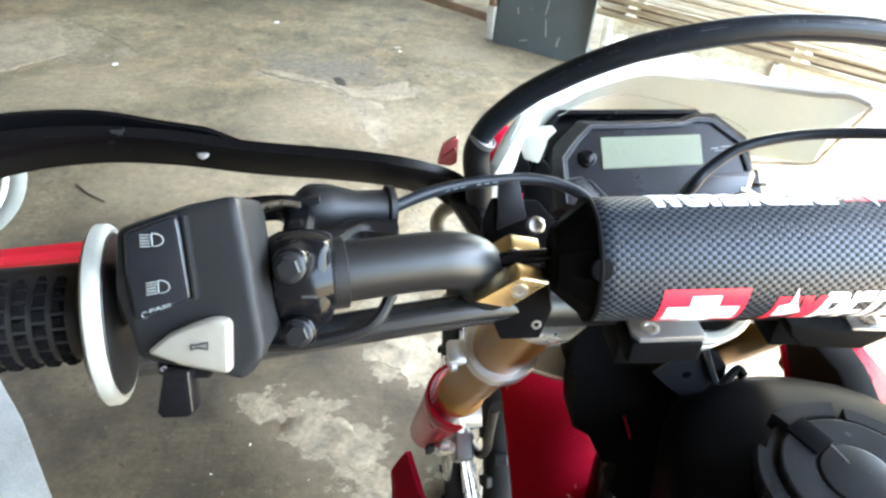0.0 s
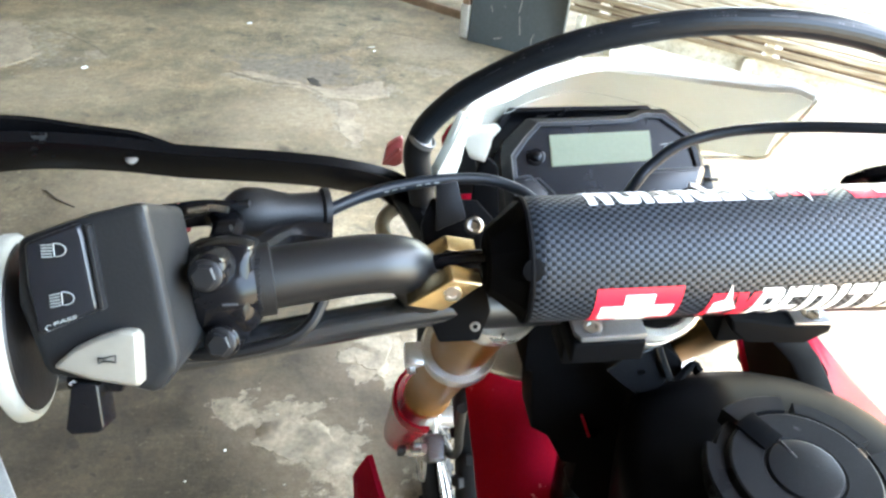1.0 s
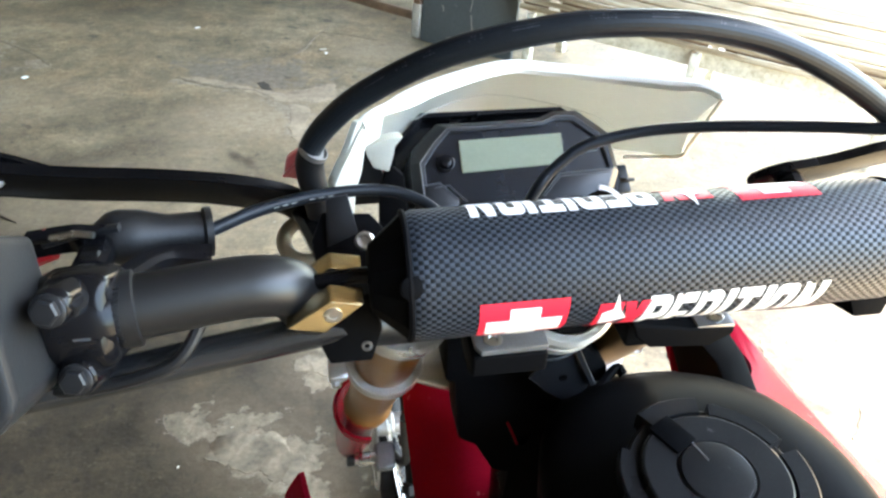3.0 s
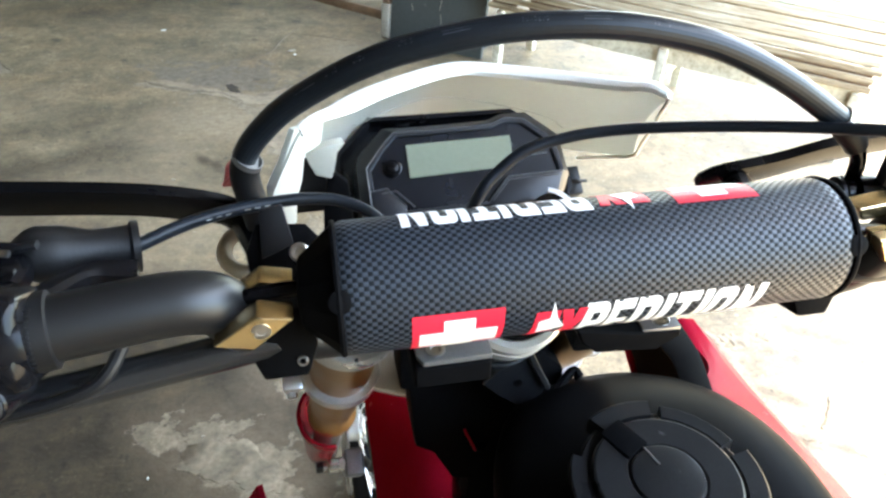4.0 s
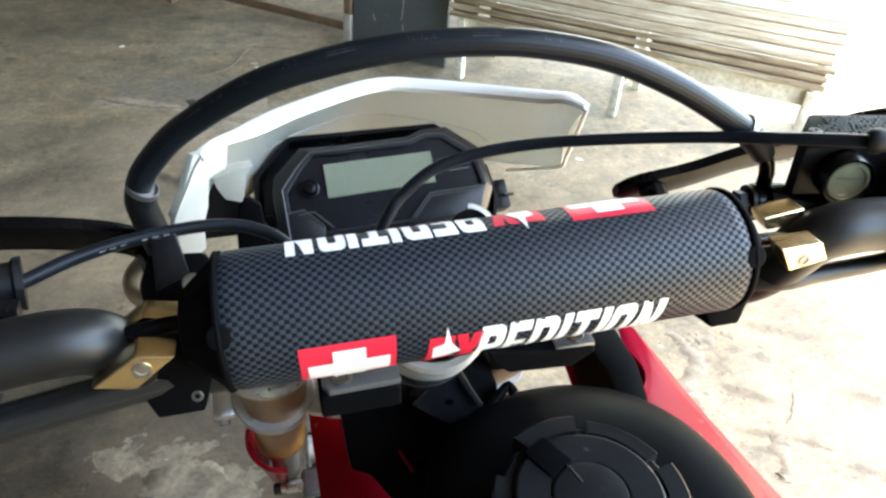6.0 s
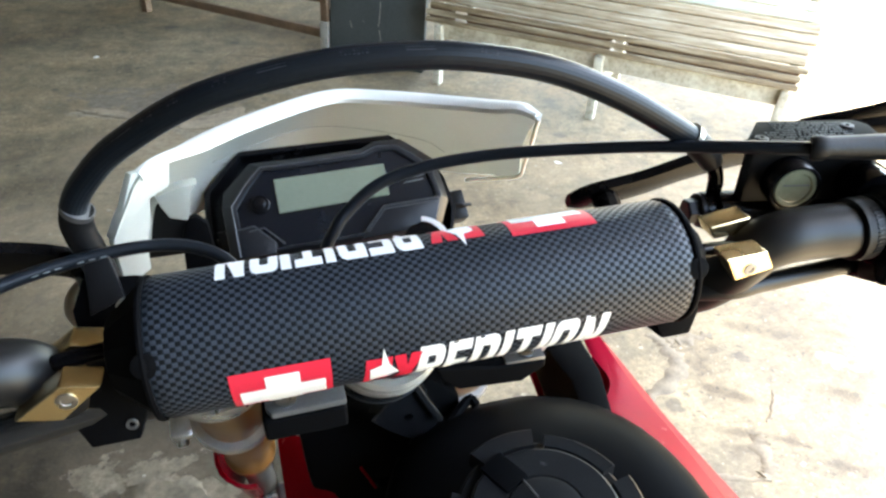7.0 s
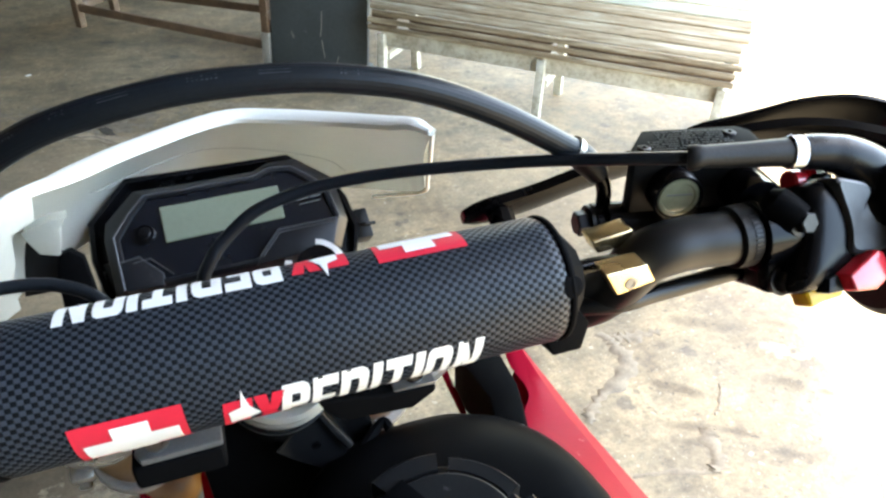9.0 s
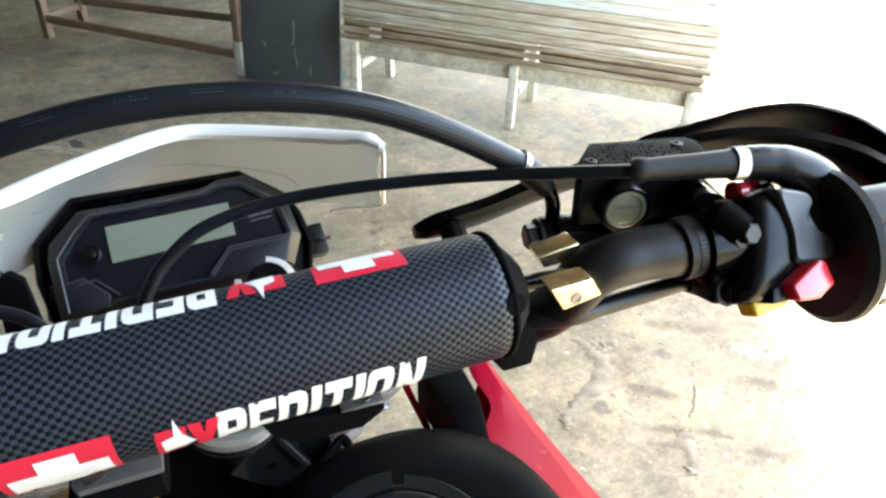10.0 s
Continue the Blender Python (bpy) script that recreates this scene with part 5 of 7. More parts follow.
gs = gax.orthogonal().normalized()
gt = gax.cross(gs)
bm = bmesh.new()
for i in range(14):
    for k in range(18):
        a = 2 * math.pi * (k + (i % 2) * 0.5) / 18
        d = gs * math.cos(a) + gt * math.sin(a)
        c = g0 + gax * (0.018 + i * 0.0066) + d * 0.0172
        mtx = Matrix((gax, d.cross(gax), d)).transposed()
        one = bmesh.new()
        bmesh.ops.create_cone(one, cap_ends=True, segments=4, radius1=0.0036, radius2=0.0016, depth=0.0026, matrix=Matrix.Translation(c) @ mtx.to_4x4() @ Matrix.Rotation(math.pi / 4, 4, "Z"))
        merge(bm, one)
tagged(part("grip_tread", bm, SHADE_BLACK, grip, "raised rubber waffle tread", sharp=20), kind="stuff")

# ---- instrument panel ----
MO, MU, MV = Vector((-0.0631, 0.1684, -0.0483)), Vector((0.9984, 0.0558, -0.0027)), Vector((-0.0364, 0.6857, 0.727))
MN = MU.cross(MV).normalized()
outer = mm([(-40, -34), (-46, 5), (-44, 29), (-18, 54), (91, 51), (117, 29), (124, 14), (128, -10), (120, -34)])
meter = part("instrument_panel", plate(MO, MU, MV, outer, 0.020, 0.003, 3, shrink=0.86, lift=-0.031), BLACK_PLASTIC, bike, "black digital instrument panel")
loop = [MO + MU * a * 0.97 + MV * (b * 0.97) + MN * -0.0275 for a, b in outer]
part("panel_rim", sweep(loop + [loop[0], loop[1]], 0.0055, 0.0120, up=MN, smooth=0, bevel=0.22), BLACK_PLASTIC, meter, "raised black rim of the panel")
lay = lambda pts, h: [MO + MU * a + MV * b + MN * h for a, b in mm(pts)]
fo = [(-34, -26), (-34, 10), (-31.5, 20), (-12.5, 37), (16, 36), (61, 36), (72, 40), (89.5, 39.5), (111, 21), (114, -8), (105, -26)]
rg_ = [(-28, -24), (-28, 9), (-17, 22), (-6.5, 31.5), (16, 30.5), (60.5, 31), (71, 34.5), (84.5, 33), (104.5, 16), (107.5, -6), (100, -24)]
wd = [(-25, -22), (-25, 7), (-14.5, 20), (-5, 29), (16, 28), (61, 28.5), (70, 31.5), (82.5, 30.5), (101, 14.5), (104.5, -5), (97, -22)]
bm = bmesh.new()
skin(bm, [lay([(a * 0.99, b * 0.99) for a, b in fo], -0.032), lay(fo, -0.004), lay(fo, 0.0035), lay(rg_, 0.0105), lay(wd, 0.0105), lay(wd, 0.0072), lay([(a * 0.9 + 4, b * 0.9) for a, b in wd], 0.0071)])
bmesh.ops.recalc_face_normals(bm, faces=bm.faces)
part("panel_face", bev(bm, 0.0007, 2, 12), BEZEL, meter, "chamfered charcoal bezel", sharp=20)
part("panel_glass", plate(MO, MU, MV, mm(wd), 0.002, 0.0, 1, lift=0.0080), METER_LENS, meter, "black panel lens")
part("lcd", plate(MO, MU, MV, mm([(0.2, -0.2), (73.4, 0.4), (73.8, 22.4), (0.5, 22.6)]), 0.003, 0.0004, 1, lift=0.0092), LCD, meter, "pale green display, switched off")
bt = part("panel_button", lathe(MO + MU * -0.0103 + MV * 0.0077 + MN * 0.0086, MN, [(0, 0.0062), (0.0016, 0.0062), (0.002, 0.0052), (0.0012, 0.0045), (0.0012, 0.0036), (0.0034, 0.0034), (0.0038, 0.0024)], 24), BLACK_PLASTIC, meter, "round black button")
bm = bmesh.new()
for a, b, w, h in ((80, 11.2, 6, 0.8), (88, 12.2, 9, 0.9), (83, 9.6, 8, 0.7), (92, 10.0, 7, 0.7), (84, 6.8, 14, 0.5)):
    plate(MO, MU, MV, mm([(a, b), (a + w, b + 0.6), (a + w + 0.8, b + h + 0.6), (a + 0.8, b + h)]), 0.0004, lift=0.0090, bm=bm)
part("print_bars", bm, PRINT_DIM, meter, "small white print bars")
for poly, n in (([(53, -21), (67.5, -6.8), (106, -6.8), (104, -14), (99, -25), (50, -26)], 3), ([(-27, -7), (-16.5, -6), (-5, -19), (-6, -26), (-27, -25)], 3)):
    step = part("panel_step", plate(MO, MU, MV, mm(poly), 0.006, 0.0012, 2, lift=0.0112, shrink=1.05), BEZEL, meter)
    # pale tubes draw the highlight that the step's edges catch
    part("step_edge", tube(lay(poly[:n], 0.0110), 0.00055, 8), EDGE_GREY, step, "pale line drawn as the highlight on the step edge")
    part("step_inner_line", tube(lay([(a * 0.93 + 5, b * 0.93 - 2.6) for a, b in poly[:n]], 0.0111), 0.0005, 8), EDGE_GREY, step)
# another pale tube paints the highlight along the bezel ridge
part("bezel_edge", tube(lay([(-28, -24), (-28, 9), (-17, 22), (-6.5, 31.5), (16, 30.5), (60.5, 31), (71, 34.5), (84.5, 33), (104.5, 16), (107.5, -6)], 0.0104), 0.0007, 8), EDGE_GREY, meter, "pale line drawn as the highlight on the bezel edge")
for a, b in ((-40, -8), (130, -6)):
    part("panel_lug", plate(MO, MU, MV, mm([(a - 6, b - 12), (a + 6, b - 12), (a + 5, b + 10), (a - 5, b + 10)]), 0.02, 0.002, lift=-0.026), DARK_PLASTIC, meter)
part("panel_clip", tube([MO + MU * 0.126 + MV * -0.008 + MN * -0.024, MO + MU * 0.131 + MV * -0.009 + MN * -0.022, MO + MU * 0.138 + MV * -0.009 + MN * -0.024], 0.0013, 6), RUBBER, meter)

# ---- white cowl behind the panel ----
rim = [(-0.146, 0.100, -0.008), (-0.138, 0.105, 0.005), (-0.126, 0.117, 0.0200), (-0.1056, 0.15, 0.0137), (-0.0736, 0.20, 0.0038), (-0.0183, 0.245, -0.0027), (0.0183, 0.24, -0.0042), (0.0605, 0.21, -0.0009), (0.0885, 0.175, 0.0066), (0.0988, 0.158, 0.0112), (0.1055, 0.148, 0.0090)]
low = [(-0.150, 0.118, -0.05), (-0.146, 0.13, -0.05), (-0.142, 0.15, -0.05), (-0.128, 0.185, -0.055), (-0.095, 0.235, -0.065), (-0.030, 0.285, -0.075), (0.020, 0.282, -0.078), (0.070, 0.255, -0.078), (0.105, 0.225, -0.072), (0.114, 0.212, -0.068), (0.1185, 0.206, -0.0640)]
R, Lw = spline(rim, 5), spline(low, 5)
bm = bmesh.new()
rings = []
for a, b in zip(R, Lw):
    out = Vector((a.x * 0.2, 0.003, 0.001)).normalized()
    cols = []
    for k in range(9):
        t = k / 8
        p = a.lerp(b, t) + Vector((0, 0.010 * math.sin(math.pi * t), 0))
        cols.append(p)
    o2 = Vector((0.004 if a.x > 0.03 else (-0.004 if a.x < -0.06 else 0), 0.004, 0.001))
    rings.append(cols + [p + o2 for p in cols[::-1]])
skin(bm, rings)
cowl = part("cowl", bm, WHITE_SHADED, bike, "inside of a white plastic headlight cowl, shade in its greyer colour", sharp=50)
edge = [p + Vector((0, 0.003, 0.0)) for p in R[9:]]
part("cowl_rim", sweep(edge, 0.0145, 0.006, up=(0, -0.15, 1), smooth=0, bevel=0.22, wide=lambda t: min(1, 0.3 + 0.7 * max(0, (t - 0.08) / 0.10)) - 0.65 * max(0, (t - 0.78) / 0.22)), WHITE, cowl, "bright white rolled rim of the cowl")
part("cowl_edge", tube([(0.1055, 0.148, 0.0090), (0.112, 0.172, -0.02), (0.117, 0.195, -0.05), (0.1185, 0.206, -0.064), (0.108, 0.22, -0.072), (0.085, 0.236, -0.079)], 0.0015, 8, smooth=5), WHITE, cowl, "white edge of the cowl", sharp=80)
part("panel_mount", plate((-0.120, 0.138, -0.035), (1, 0, 0), (0, 0.2, 1), [(-0.002, -0.03), (0.018, -0.03), (0.016, 0.006), (0.010, 0.012), (0.004, 0.010), (0.0, -0.002)], 0.008, 0.002), SHADE_BLACK, meter, "black mount of the panel")
part("cowl_flank", plate((-0.137, 0.112, -0.008), (0.62, 0.75, 0.1), (0.15, -0.05, 1), [(-0.016, -0.034), (-0.0150, -0.0008), (0.0066, 0.0300), (0.0325, 0.0203), (0.0289, 0.0071), (0.0142, 0.0086), (0.0104, -0.0079), (0.005, -0.0172), (0.003, -0.035)], 0.004, 0.001, 2), WHITE_SHADED, cowl, "white side of the cowl")
part("cowl_boss", plate((-0.116, 0.136, -0.010), (1, 0, 0), (0, 0, 1), [(-0.0125, 0.0046), (-0.0108, -0.002), (-0.0074, -0.0105), (0.0025, -0.0137), (0.0058, -0.002), (0.0066, 0.0034), (0.0122, 0.0099), (0.003, 0.0094)], 0.012, 0.0015, 2, shrink=0.85), WHITE_SHADED, cowl, "moulded boss inside the cowl")
# crease along the inside of the cowl, its shading drawn as a grey line
top = spline([(-0.1109, 0.146, -0.0033), (-0.0983, 0.166, -0.0058), (-0.0907, 0.178, -0.0098), (-0.0721, 0.205, -0.015), (-0.0341, 0.235, -0.0201), (0.005, 0.24, -0.028), (0.0478, 0.222, -0.0344), (0.0604, 0.205, -0.0384)], 4)
part("cowl_crease", tube([p + Vector((0, 0.004, 0)) for p in top[5:]], 0.00022, 8, smooth=0), PALE_RUBBER, cowl, "thin grey line for the shading along the cowl crease")
lens = part("side_reflector", plate((0, 0.145, 0), (1, 0, 0), (0, 0, 1), [(-0.1793, -0.0279), (-0.1758, -0.0149), (-0.1696, -0.0106), (-0.1653, -0.0091), (-0.166, -0.0274), (-0.1705, -0.0298)], 0.006, 0.002, 3), RED_LENS, bike, "dull red side reflector")
part("lens_rib", sweep([(-0.1786, 0.144, -0.0262), (-0.1741, 0.144, -0.0221), (-0.1675, 0.144, -0.0162)], 0.0022, 0.0022, smooth=3), RED_LENS, lens, "lighter moulded rib of the reflector")
part("cowl_stay", plate((0, 0.152, 0), (1, 0, 0), (0, 0, 1), [(-0.1440, -0.0560), (-0.1335, -0.0200), (-0.1205, -0.0150), (-0.1120, -0.0560)], 0.006, 0.0015), DARK_PLASTIC, meter, "dark plastic stay beside the panel")
lock = part("ignition_lock", lathe((0.026, 0.129, -0.070), (0, -0.45, 0.9), [(0, 0.014), (0.022, 0.014), (0.024, 0.012), (0.024, 0.004)], 28), BLACK_PLASTIC, bike, "black ignition lock")
bm = lathe((0.0205, 0.1185, -0.0515), (0, -0.45, 0.9), [(0, 0.0138), (0, 0.0178), (0.0015, 0.0185), (0.003, 0.0178), (0.0035, 0.0138)], 36)
cut = [v for v in bm.verts if (v.co - Vector((0.0215, 0.1185, -0.0515))).normalized().dot(Vector((-0.5, 0.78, 0.38))) > 0.82]
bmesh.ops.delete(bm, geom=cut, context="VERTS")
part("lock_ring", bm, CHROME, lock, "bright chrome ring of the lock")
part("lock_face", lathe((0.0215, 0.1185, -0.0515), (0, -0.45, 0.9), [(0.0030, 0.0122), (0.0040, 0.0120), (0.0040, 0.006), (0.0034, 0.0055), (0.0034, 0.002)], 32), BLACK_PLASTIC, lock, "black face of the lock")
part("headlight", lathe((-0.015, 0.225, -0.15), (0, 1, -0.15), [(0, 0.05), (0.02, 0.06), (0.04, 0.065), (0.05, 0.05)], 24), BLACK_PLASTIC, bike, "black back of the headlight")

# ---- big ribbed brake hose ----
HP = [(-0.152, 0.102, -0.06), (-0.157, 0.099, -0.02), (-0.1585, 0.095, 0.014), (-0.1413, 0.088, 0.0391), (-0.1196, 0.08, 0.0567), (-0.0923, 0.07, 0.0731), (-0.0672, 0.064, 0.0818), (-0.0328, 0.06, 0.0882), (0.0024, 0.058, 0.089), (0.0341, 0.057, 0.0857), (0.0713, 0.056, 0.0763), (0.1104, 0.055, 0.0582), (0.1517, 0.055, 0.0326)]
hose = part("brake_hose", tube(HP, 0.0064, 44, smooth=6, rib=0.013), HOSE, bike, "thick black ribbed brake hose", sharp=12)
part("hose_sleeve", tube([(-0.1515, 0.102, -0.062), (-0.1565, 0.099, -0.022), (-0.1592, 0.0965, 0.004), (-0.1565, 0.0945, 0.0155)], 0.0078, 20, smooth=5), RUBBER, hose, "smooth black hose sleeve")
part("hose_band", tube([(-0.1570, 0.0947, 0.0140), (-0.1555, 0.0942, 0.0165)], 0.0081, 20), DULL_STEEL, hose)
hs_ = spline(HP, 6)
rnd = random.Random(31)


def along_hose(i):
    k = min(int(i), len(hs_) - 2)
    return hs_[k].lerp(hs_[k + 1], i - k)


for i0, i1, solid in ((19.6, 20.4, True), (23.0, 25.2, True), (26.4, 27.4, False), (29.0, 30.0, False), (33.6, 34.9, False), (37.6, 39.4, True), (43.2, 45.0, False), (48.0, 50.0, True), (54.0, 55.5, False)):
    bm = bmesh.new()
    i = i0
    while i < i1:
        p, q = along_hose(i), along_hose(i + 0.3)
        d = (q - p).normalized()
        out = Vector((0, -0.66, 0.75))
        out = (out - d * out.dot(d)).normalized()
        side = d.cross(out)
        for row in ((0,) if solid else (-1, 1)):
            if not solid and rnd.random() < 0.2:
                continue
            w = 0.0017 if solid else 0.00075 * rnd.uniform(0.6, 1.1)
            box(p + out * 0.00605 + side * (0.0009 * row * rnd.uniform(0.5, 1.0)), (0.0022 if solid else 0.0010 * rnd.uniform(0.5, 1.1), w, 0.0005), Matrix((d, side, -d.cross(side) * -1)).transposed(), bm=bm)
        i += 0.30 if not solid else 0.28
    part("hose_print", bm, PRINT_GREY, hose, "faded grey print on the hose")
ft = part("hose_fitting", tube([(0.1500, 0.055, 0.0340), (0.1530, 0.055, 0.0318), (0.1575, 0.0553, 0.0275), (0.1640, 0.0555, 0.0215), (0.1685, 0.0558, 0.0155)], [0.0062, 0.0068, 0.0074, 0.0072, 0.0062], 18), RUBBER, hose, "black hose end fitting")
part("fitting_collar", tube([(0.1500, 0.055, 0.0342), (0.1528, 0.055, 0.0318)], 0.0073, 18), STEEL, ft, "bright crimped collar")
part("hose_elbow", tube([(0.1675, 0.0558, 0.017), (0.1715, 0.0555, 0.011), (0.1735, 0.055, 0.003), (0.1735, 0.055, -0.006)], 0.0042, 12, smooth=4), GLOSS_BLACK, ft, "black bent pipe")

# ---- throttle cable ----
TP = [(-0.047, 0.045, -0.075), (-0.046, 0.060, -0.045), (-0.0413, 0.075, -0.0190), (-0.0345, 0.08, -0.0075), (-0.0262, 0.085, -0.0005), (-0.0095, 0.09, 0.0095), (0.0124, 0.092, 0.0148), (0.0368, 0.09, 0.0185), (0.0713, 0.08, 0.0232), (0.1229, 0.06, 0.0289), (0.1618, 0.035, 0.0355), (0.1930, 0.014, 0.0405)]
part("throttle_cable", tube(TP, 0.0033, 14, smooth=6), HOSE, bike, "black throttle cable")
tb = part("cable_boot", tube([(0.1905, 0.0155, 0.0402), (0.1915, 0.0148, 0.0404), (0.195, 0.0135, 0.0408), (0.197, 0.013, 0.0410), (0.22, 0.008, 0.0405), (0.2415, 0.0042, 0.0398)], [0.0055, 0.0062, 0.0062, 0.0054, 0.0062, 0.0072], 18), RUBBER, bike, "black rubber throttle cable boot")
part("knurled_collar", tube([(0.2405, 0.0044, 0.0398), (0.2465, 0.003, 0.0396)], 0.0084, 76, rib=0.045), STEEL, tb, "bright knurled collar")
part("cable_elbow", tube([(0.2465, 0.003, 0.0396), (0.2600, 0.000, 0.0385), (0.2720, -0.003, 0.0350), (0.2860, -0.006, 0.0260), (0.2960, -0.009, 0.0130), (0.3010, -0.011, -0.002), (0.3020, -0.012, -0.018)], [0.0086, 0.0090, 0.0105, 0.0130, 0.015, 0.016, 0.016], 20, smooth=6), BLACK_PLASTIC, bike, "glossy black throttle cable elbow")

# ---- front brake master cylinder ----
RU, RW = Vector((0.972, -0.233, 0)).normalized(), Vector((0.233, 0.972, 0)).normalized()
RO = Vector((0.178, 0.0402, 0))
plan = [(0.002, 0), (0.066, 0), (0.072, 0.004), (0.073, 0.024), (0.068, 0.030), (0.016, 0.0295), (0.0, 0.006)]
res = part("brake_reservoir", plate(RO + Vector((0, 0, 0.0265)), RU, RW, plan, 0.036, 0.0018, 2), DARK_PLASTIC, bike, "black brake fluid reservoir")
lid = part("reservoir_lid", plate(RO + Vector((0, 0, 0.0312)), RU, RW, [(a + (0.0012 if a > 0.03 else -0.0012), b + (0.0012 if b > 0.015 else -0.0012)) for a, b in plan], 0.0042, 0.0012, 2), SHADE_BLACK, res, "black lid with moulded writing")
bm = bmesh.new()
rnd = random.Random(9)
for row in range(9):
    x = 0.020 if row > 4 else 0.013
    while x < 0.058:
        w = rnd.uniform(0.0007, 0.0017)
        y0 = 0.0030 + row * 0.0028
        plate(RO + Vector((0, 0, 0.0312)), RU, RW, [(x, y0), (x + w, y0), (x + w, y0 + 0.0015), (x, y0 + 0.0015)], 0.0003, lift=0.0004, bm=bm)
        x += w + rnd.choice((0.0005, 0.0005, 0.0005, 0.0016))
part("moulded_writing", bm, CHARCOAL, lid, "moulded bars on the lid")
for a, b in ((0.0085, 0.0085), (0.061, 0.022)):
    part("lid_screw", lathe(RO + Vector((0, 0, 0.0311)) + RU * a + RW * b, (0, 0, 1), [(0, 0.0034), (0.0008, 0.0034), (0.0012, 0.0028), (0.0012, 0.0012), (0.0004, 0.0010)], 18), BLACK_BOLT, lid)
sgo = Vector((0.1986, 0.0265, 0.0118))
sg = part("sight_ring", lathe(sgo, -RW, [(-0.016, 0.0138), (0.0010, 0.0136), (0.0030, 0.0129), (0.0030, 0.0116), (0.0018, 0.0108)], 40), BLACK_PLASTIC, res, "black round boss of the sight glass")
part("sight_glass", lathe(sgo, -RW, [(0, 0.0110), (0.0020, 0.0110), (0.0028, 0.0104), (0.0028, 0.0088), (0.0020, 0.0083), (0.0022, 0.004)], 40), SIGHT, sg, "pale round fluid sight glass")
part("fluid_line", box(sgo - RW * 0.0024 + Vector((0, 0, 0.0020)), (0.0136, 0.0006, 0.0007), Matrix((RU, RW, Vector((0, 0, 1)))).transposed()), GREY_SWITCH, sg)
part("cylinder_body", tube([(0.172, 0.048, -0.012), (0.21, 0.038, -0.012), (0.245, 0.028, -0.012)], 0.012, 18), BLACK_PLASTIC, res)
bj = part("banjo_body", lathe((0.183, 0.050, -0.012), (-1, 0.12, -0.02), [(0, 0.008), (0.012, 0.008), (0.013, 0.0105), (0.017, 0.0105), (0.018, 0.0085)], 20), GLOSS_BLACK, res)
part("banjo_bolt", hexbolt((0.1655, 0.0525, -0.0122), (-1, 0.12, -0.02), 0.0072, 0.009), BLACK_BOLT, bj, "dark hexagon banjo bolt")
part("brake_lever", sweep([(0.238, 0.040, -0.012), (0.27, 0.050, -0.016), (0.32, 0.042, -0.022), (0.38, 0.02, -0.026)], 0.012, 0.011, smooth=6), BLACK_PLASTIC, bike, "black front brake lever")
part("lever_adjuster", lathe((0.2434, 0.002, 0.0238), (1, 0.05, -0.06), [(0, 0.0045), (0.001, 0.0060), (0.006, 0.0060), (0.007, 0.0050), (0.009, 0.0050), (0.010, 0.0064), (0.014, 0.0064), (0.015, 0.0045)], 12), RED_GLOSS, bike, "red lever adjuster")
part("adjuster_nut", hexbolt((0.2650, 0.010, 0.0190), (1, 0, 0.2), 0.0040, 0.008), ALUMINIUM, bike)

# ---- right perch clamp and switch housing ----
axisR = Vector((0.985, -0.13, 0.05)).normalized()
rc = Vector((0.229, -0.0075, 0.0035))
rp = part("lever_perch", lathe(rc, axisR, [(-0.010, 0.0155), (-0.009, 0.018), (0.006, 0.018), (0.008, 0.0155)], 28), GLOSS_BLACK, bike, "glossy black brake clamp")
part("perch_face", plate(rc + Vector((0.0, -0.0135, 0.0)), (1, -0.1, 0), (0, 0.30, 0.95), [(-0.009, -0.024), (0.007, -0.024), (0.009, -0.012), (0.009, 0.014), (0.007, 0.024), (-0.009, 0.024)], 0.02, 0.003), BLACK_PLASTIC, rp)
part("perch_barrel", tube([(0.2245, -0.006, 0.0225), (0.2255, -0.009, 0.0220), (0.2290, -0.014, 0.0190), (0.2328, -0.0200, 0.0163)], [0.0060, 0.0086, 0.0092, 0.0084], 20), SHADE_BLACK, rp)
part("perch_body", tube([(0.238, 0.036, 0.008), (0.236, 0.020, 0.012), (0.230, 0.002, 0.014)], [0.010, 0.0125, 0.0125], 16), GLOSS_BLACK, rp)
for q in ((0.2330, -0.0208, 0.0162), (0.2270, -0.0255, -0.0135)):
    part("perch_bolt", hexbolt(Vector(q), (0.05, -0.9, 0.43), 0.0054, 0.0062), BLACK_BOLT, rp, "black-painted hexagon bolt")
TO, TU, TV = Vector((0.228, -0.024, 0.0)), Vector((1, 0, 0)), Vector((0, 0.5547, 0.8321))
TN = TU.cross(TV)
rs = part("switch_housing", dome(TO, TU, TV, mm([(-4, -14), (4, 8), (8, 24), (14, 32), (28, 33.5), (40, 30), (46, 24), (44, 14), (53, 1), (52, -9), (30, -14), (12, -19), (0, -19)]), [(-0.050, 0.80), (-0.02, 0.95), (-0.004, 1.0), (0.004, 0.98), (0.008, 0.92), (0.0105, 0.80), (0.012, 0.55), (0.0124, 0.2)], smooth=5), BLACK_PLASTIC, bike, "black right switch housing")
part("housing_rib", dome(TO, TU, TV, mm([(21.8, 33), (30, 31.5), (39, 28), (40.5, 24.5), (37.5, 19.5), (38.6, 13.2), (42.8, 6.9), (49, 2.2), (48, -5.6), (36, -6.4), (24.5, -4), (24.8, 6), (24.6, 14), (22.5, 25)]), [(-0.01, 1.04), (0.0090, 1.0), (0.0140, 0.95), (0.0152, 0.86), (0.0150, 0.55), (0.0146, 0.2)], smooth=5), SADDLE_LIT, rs, "charcoal saddle-shaped ridge of the housing, sky sheen in its grey")
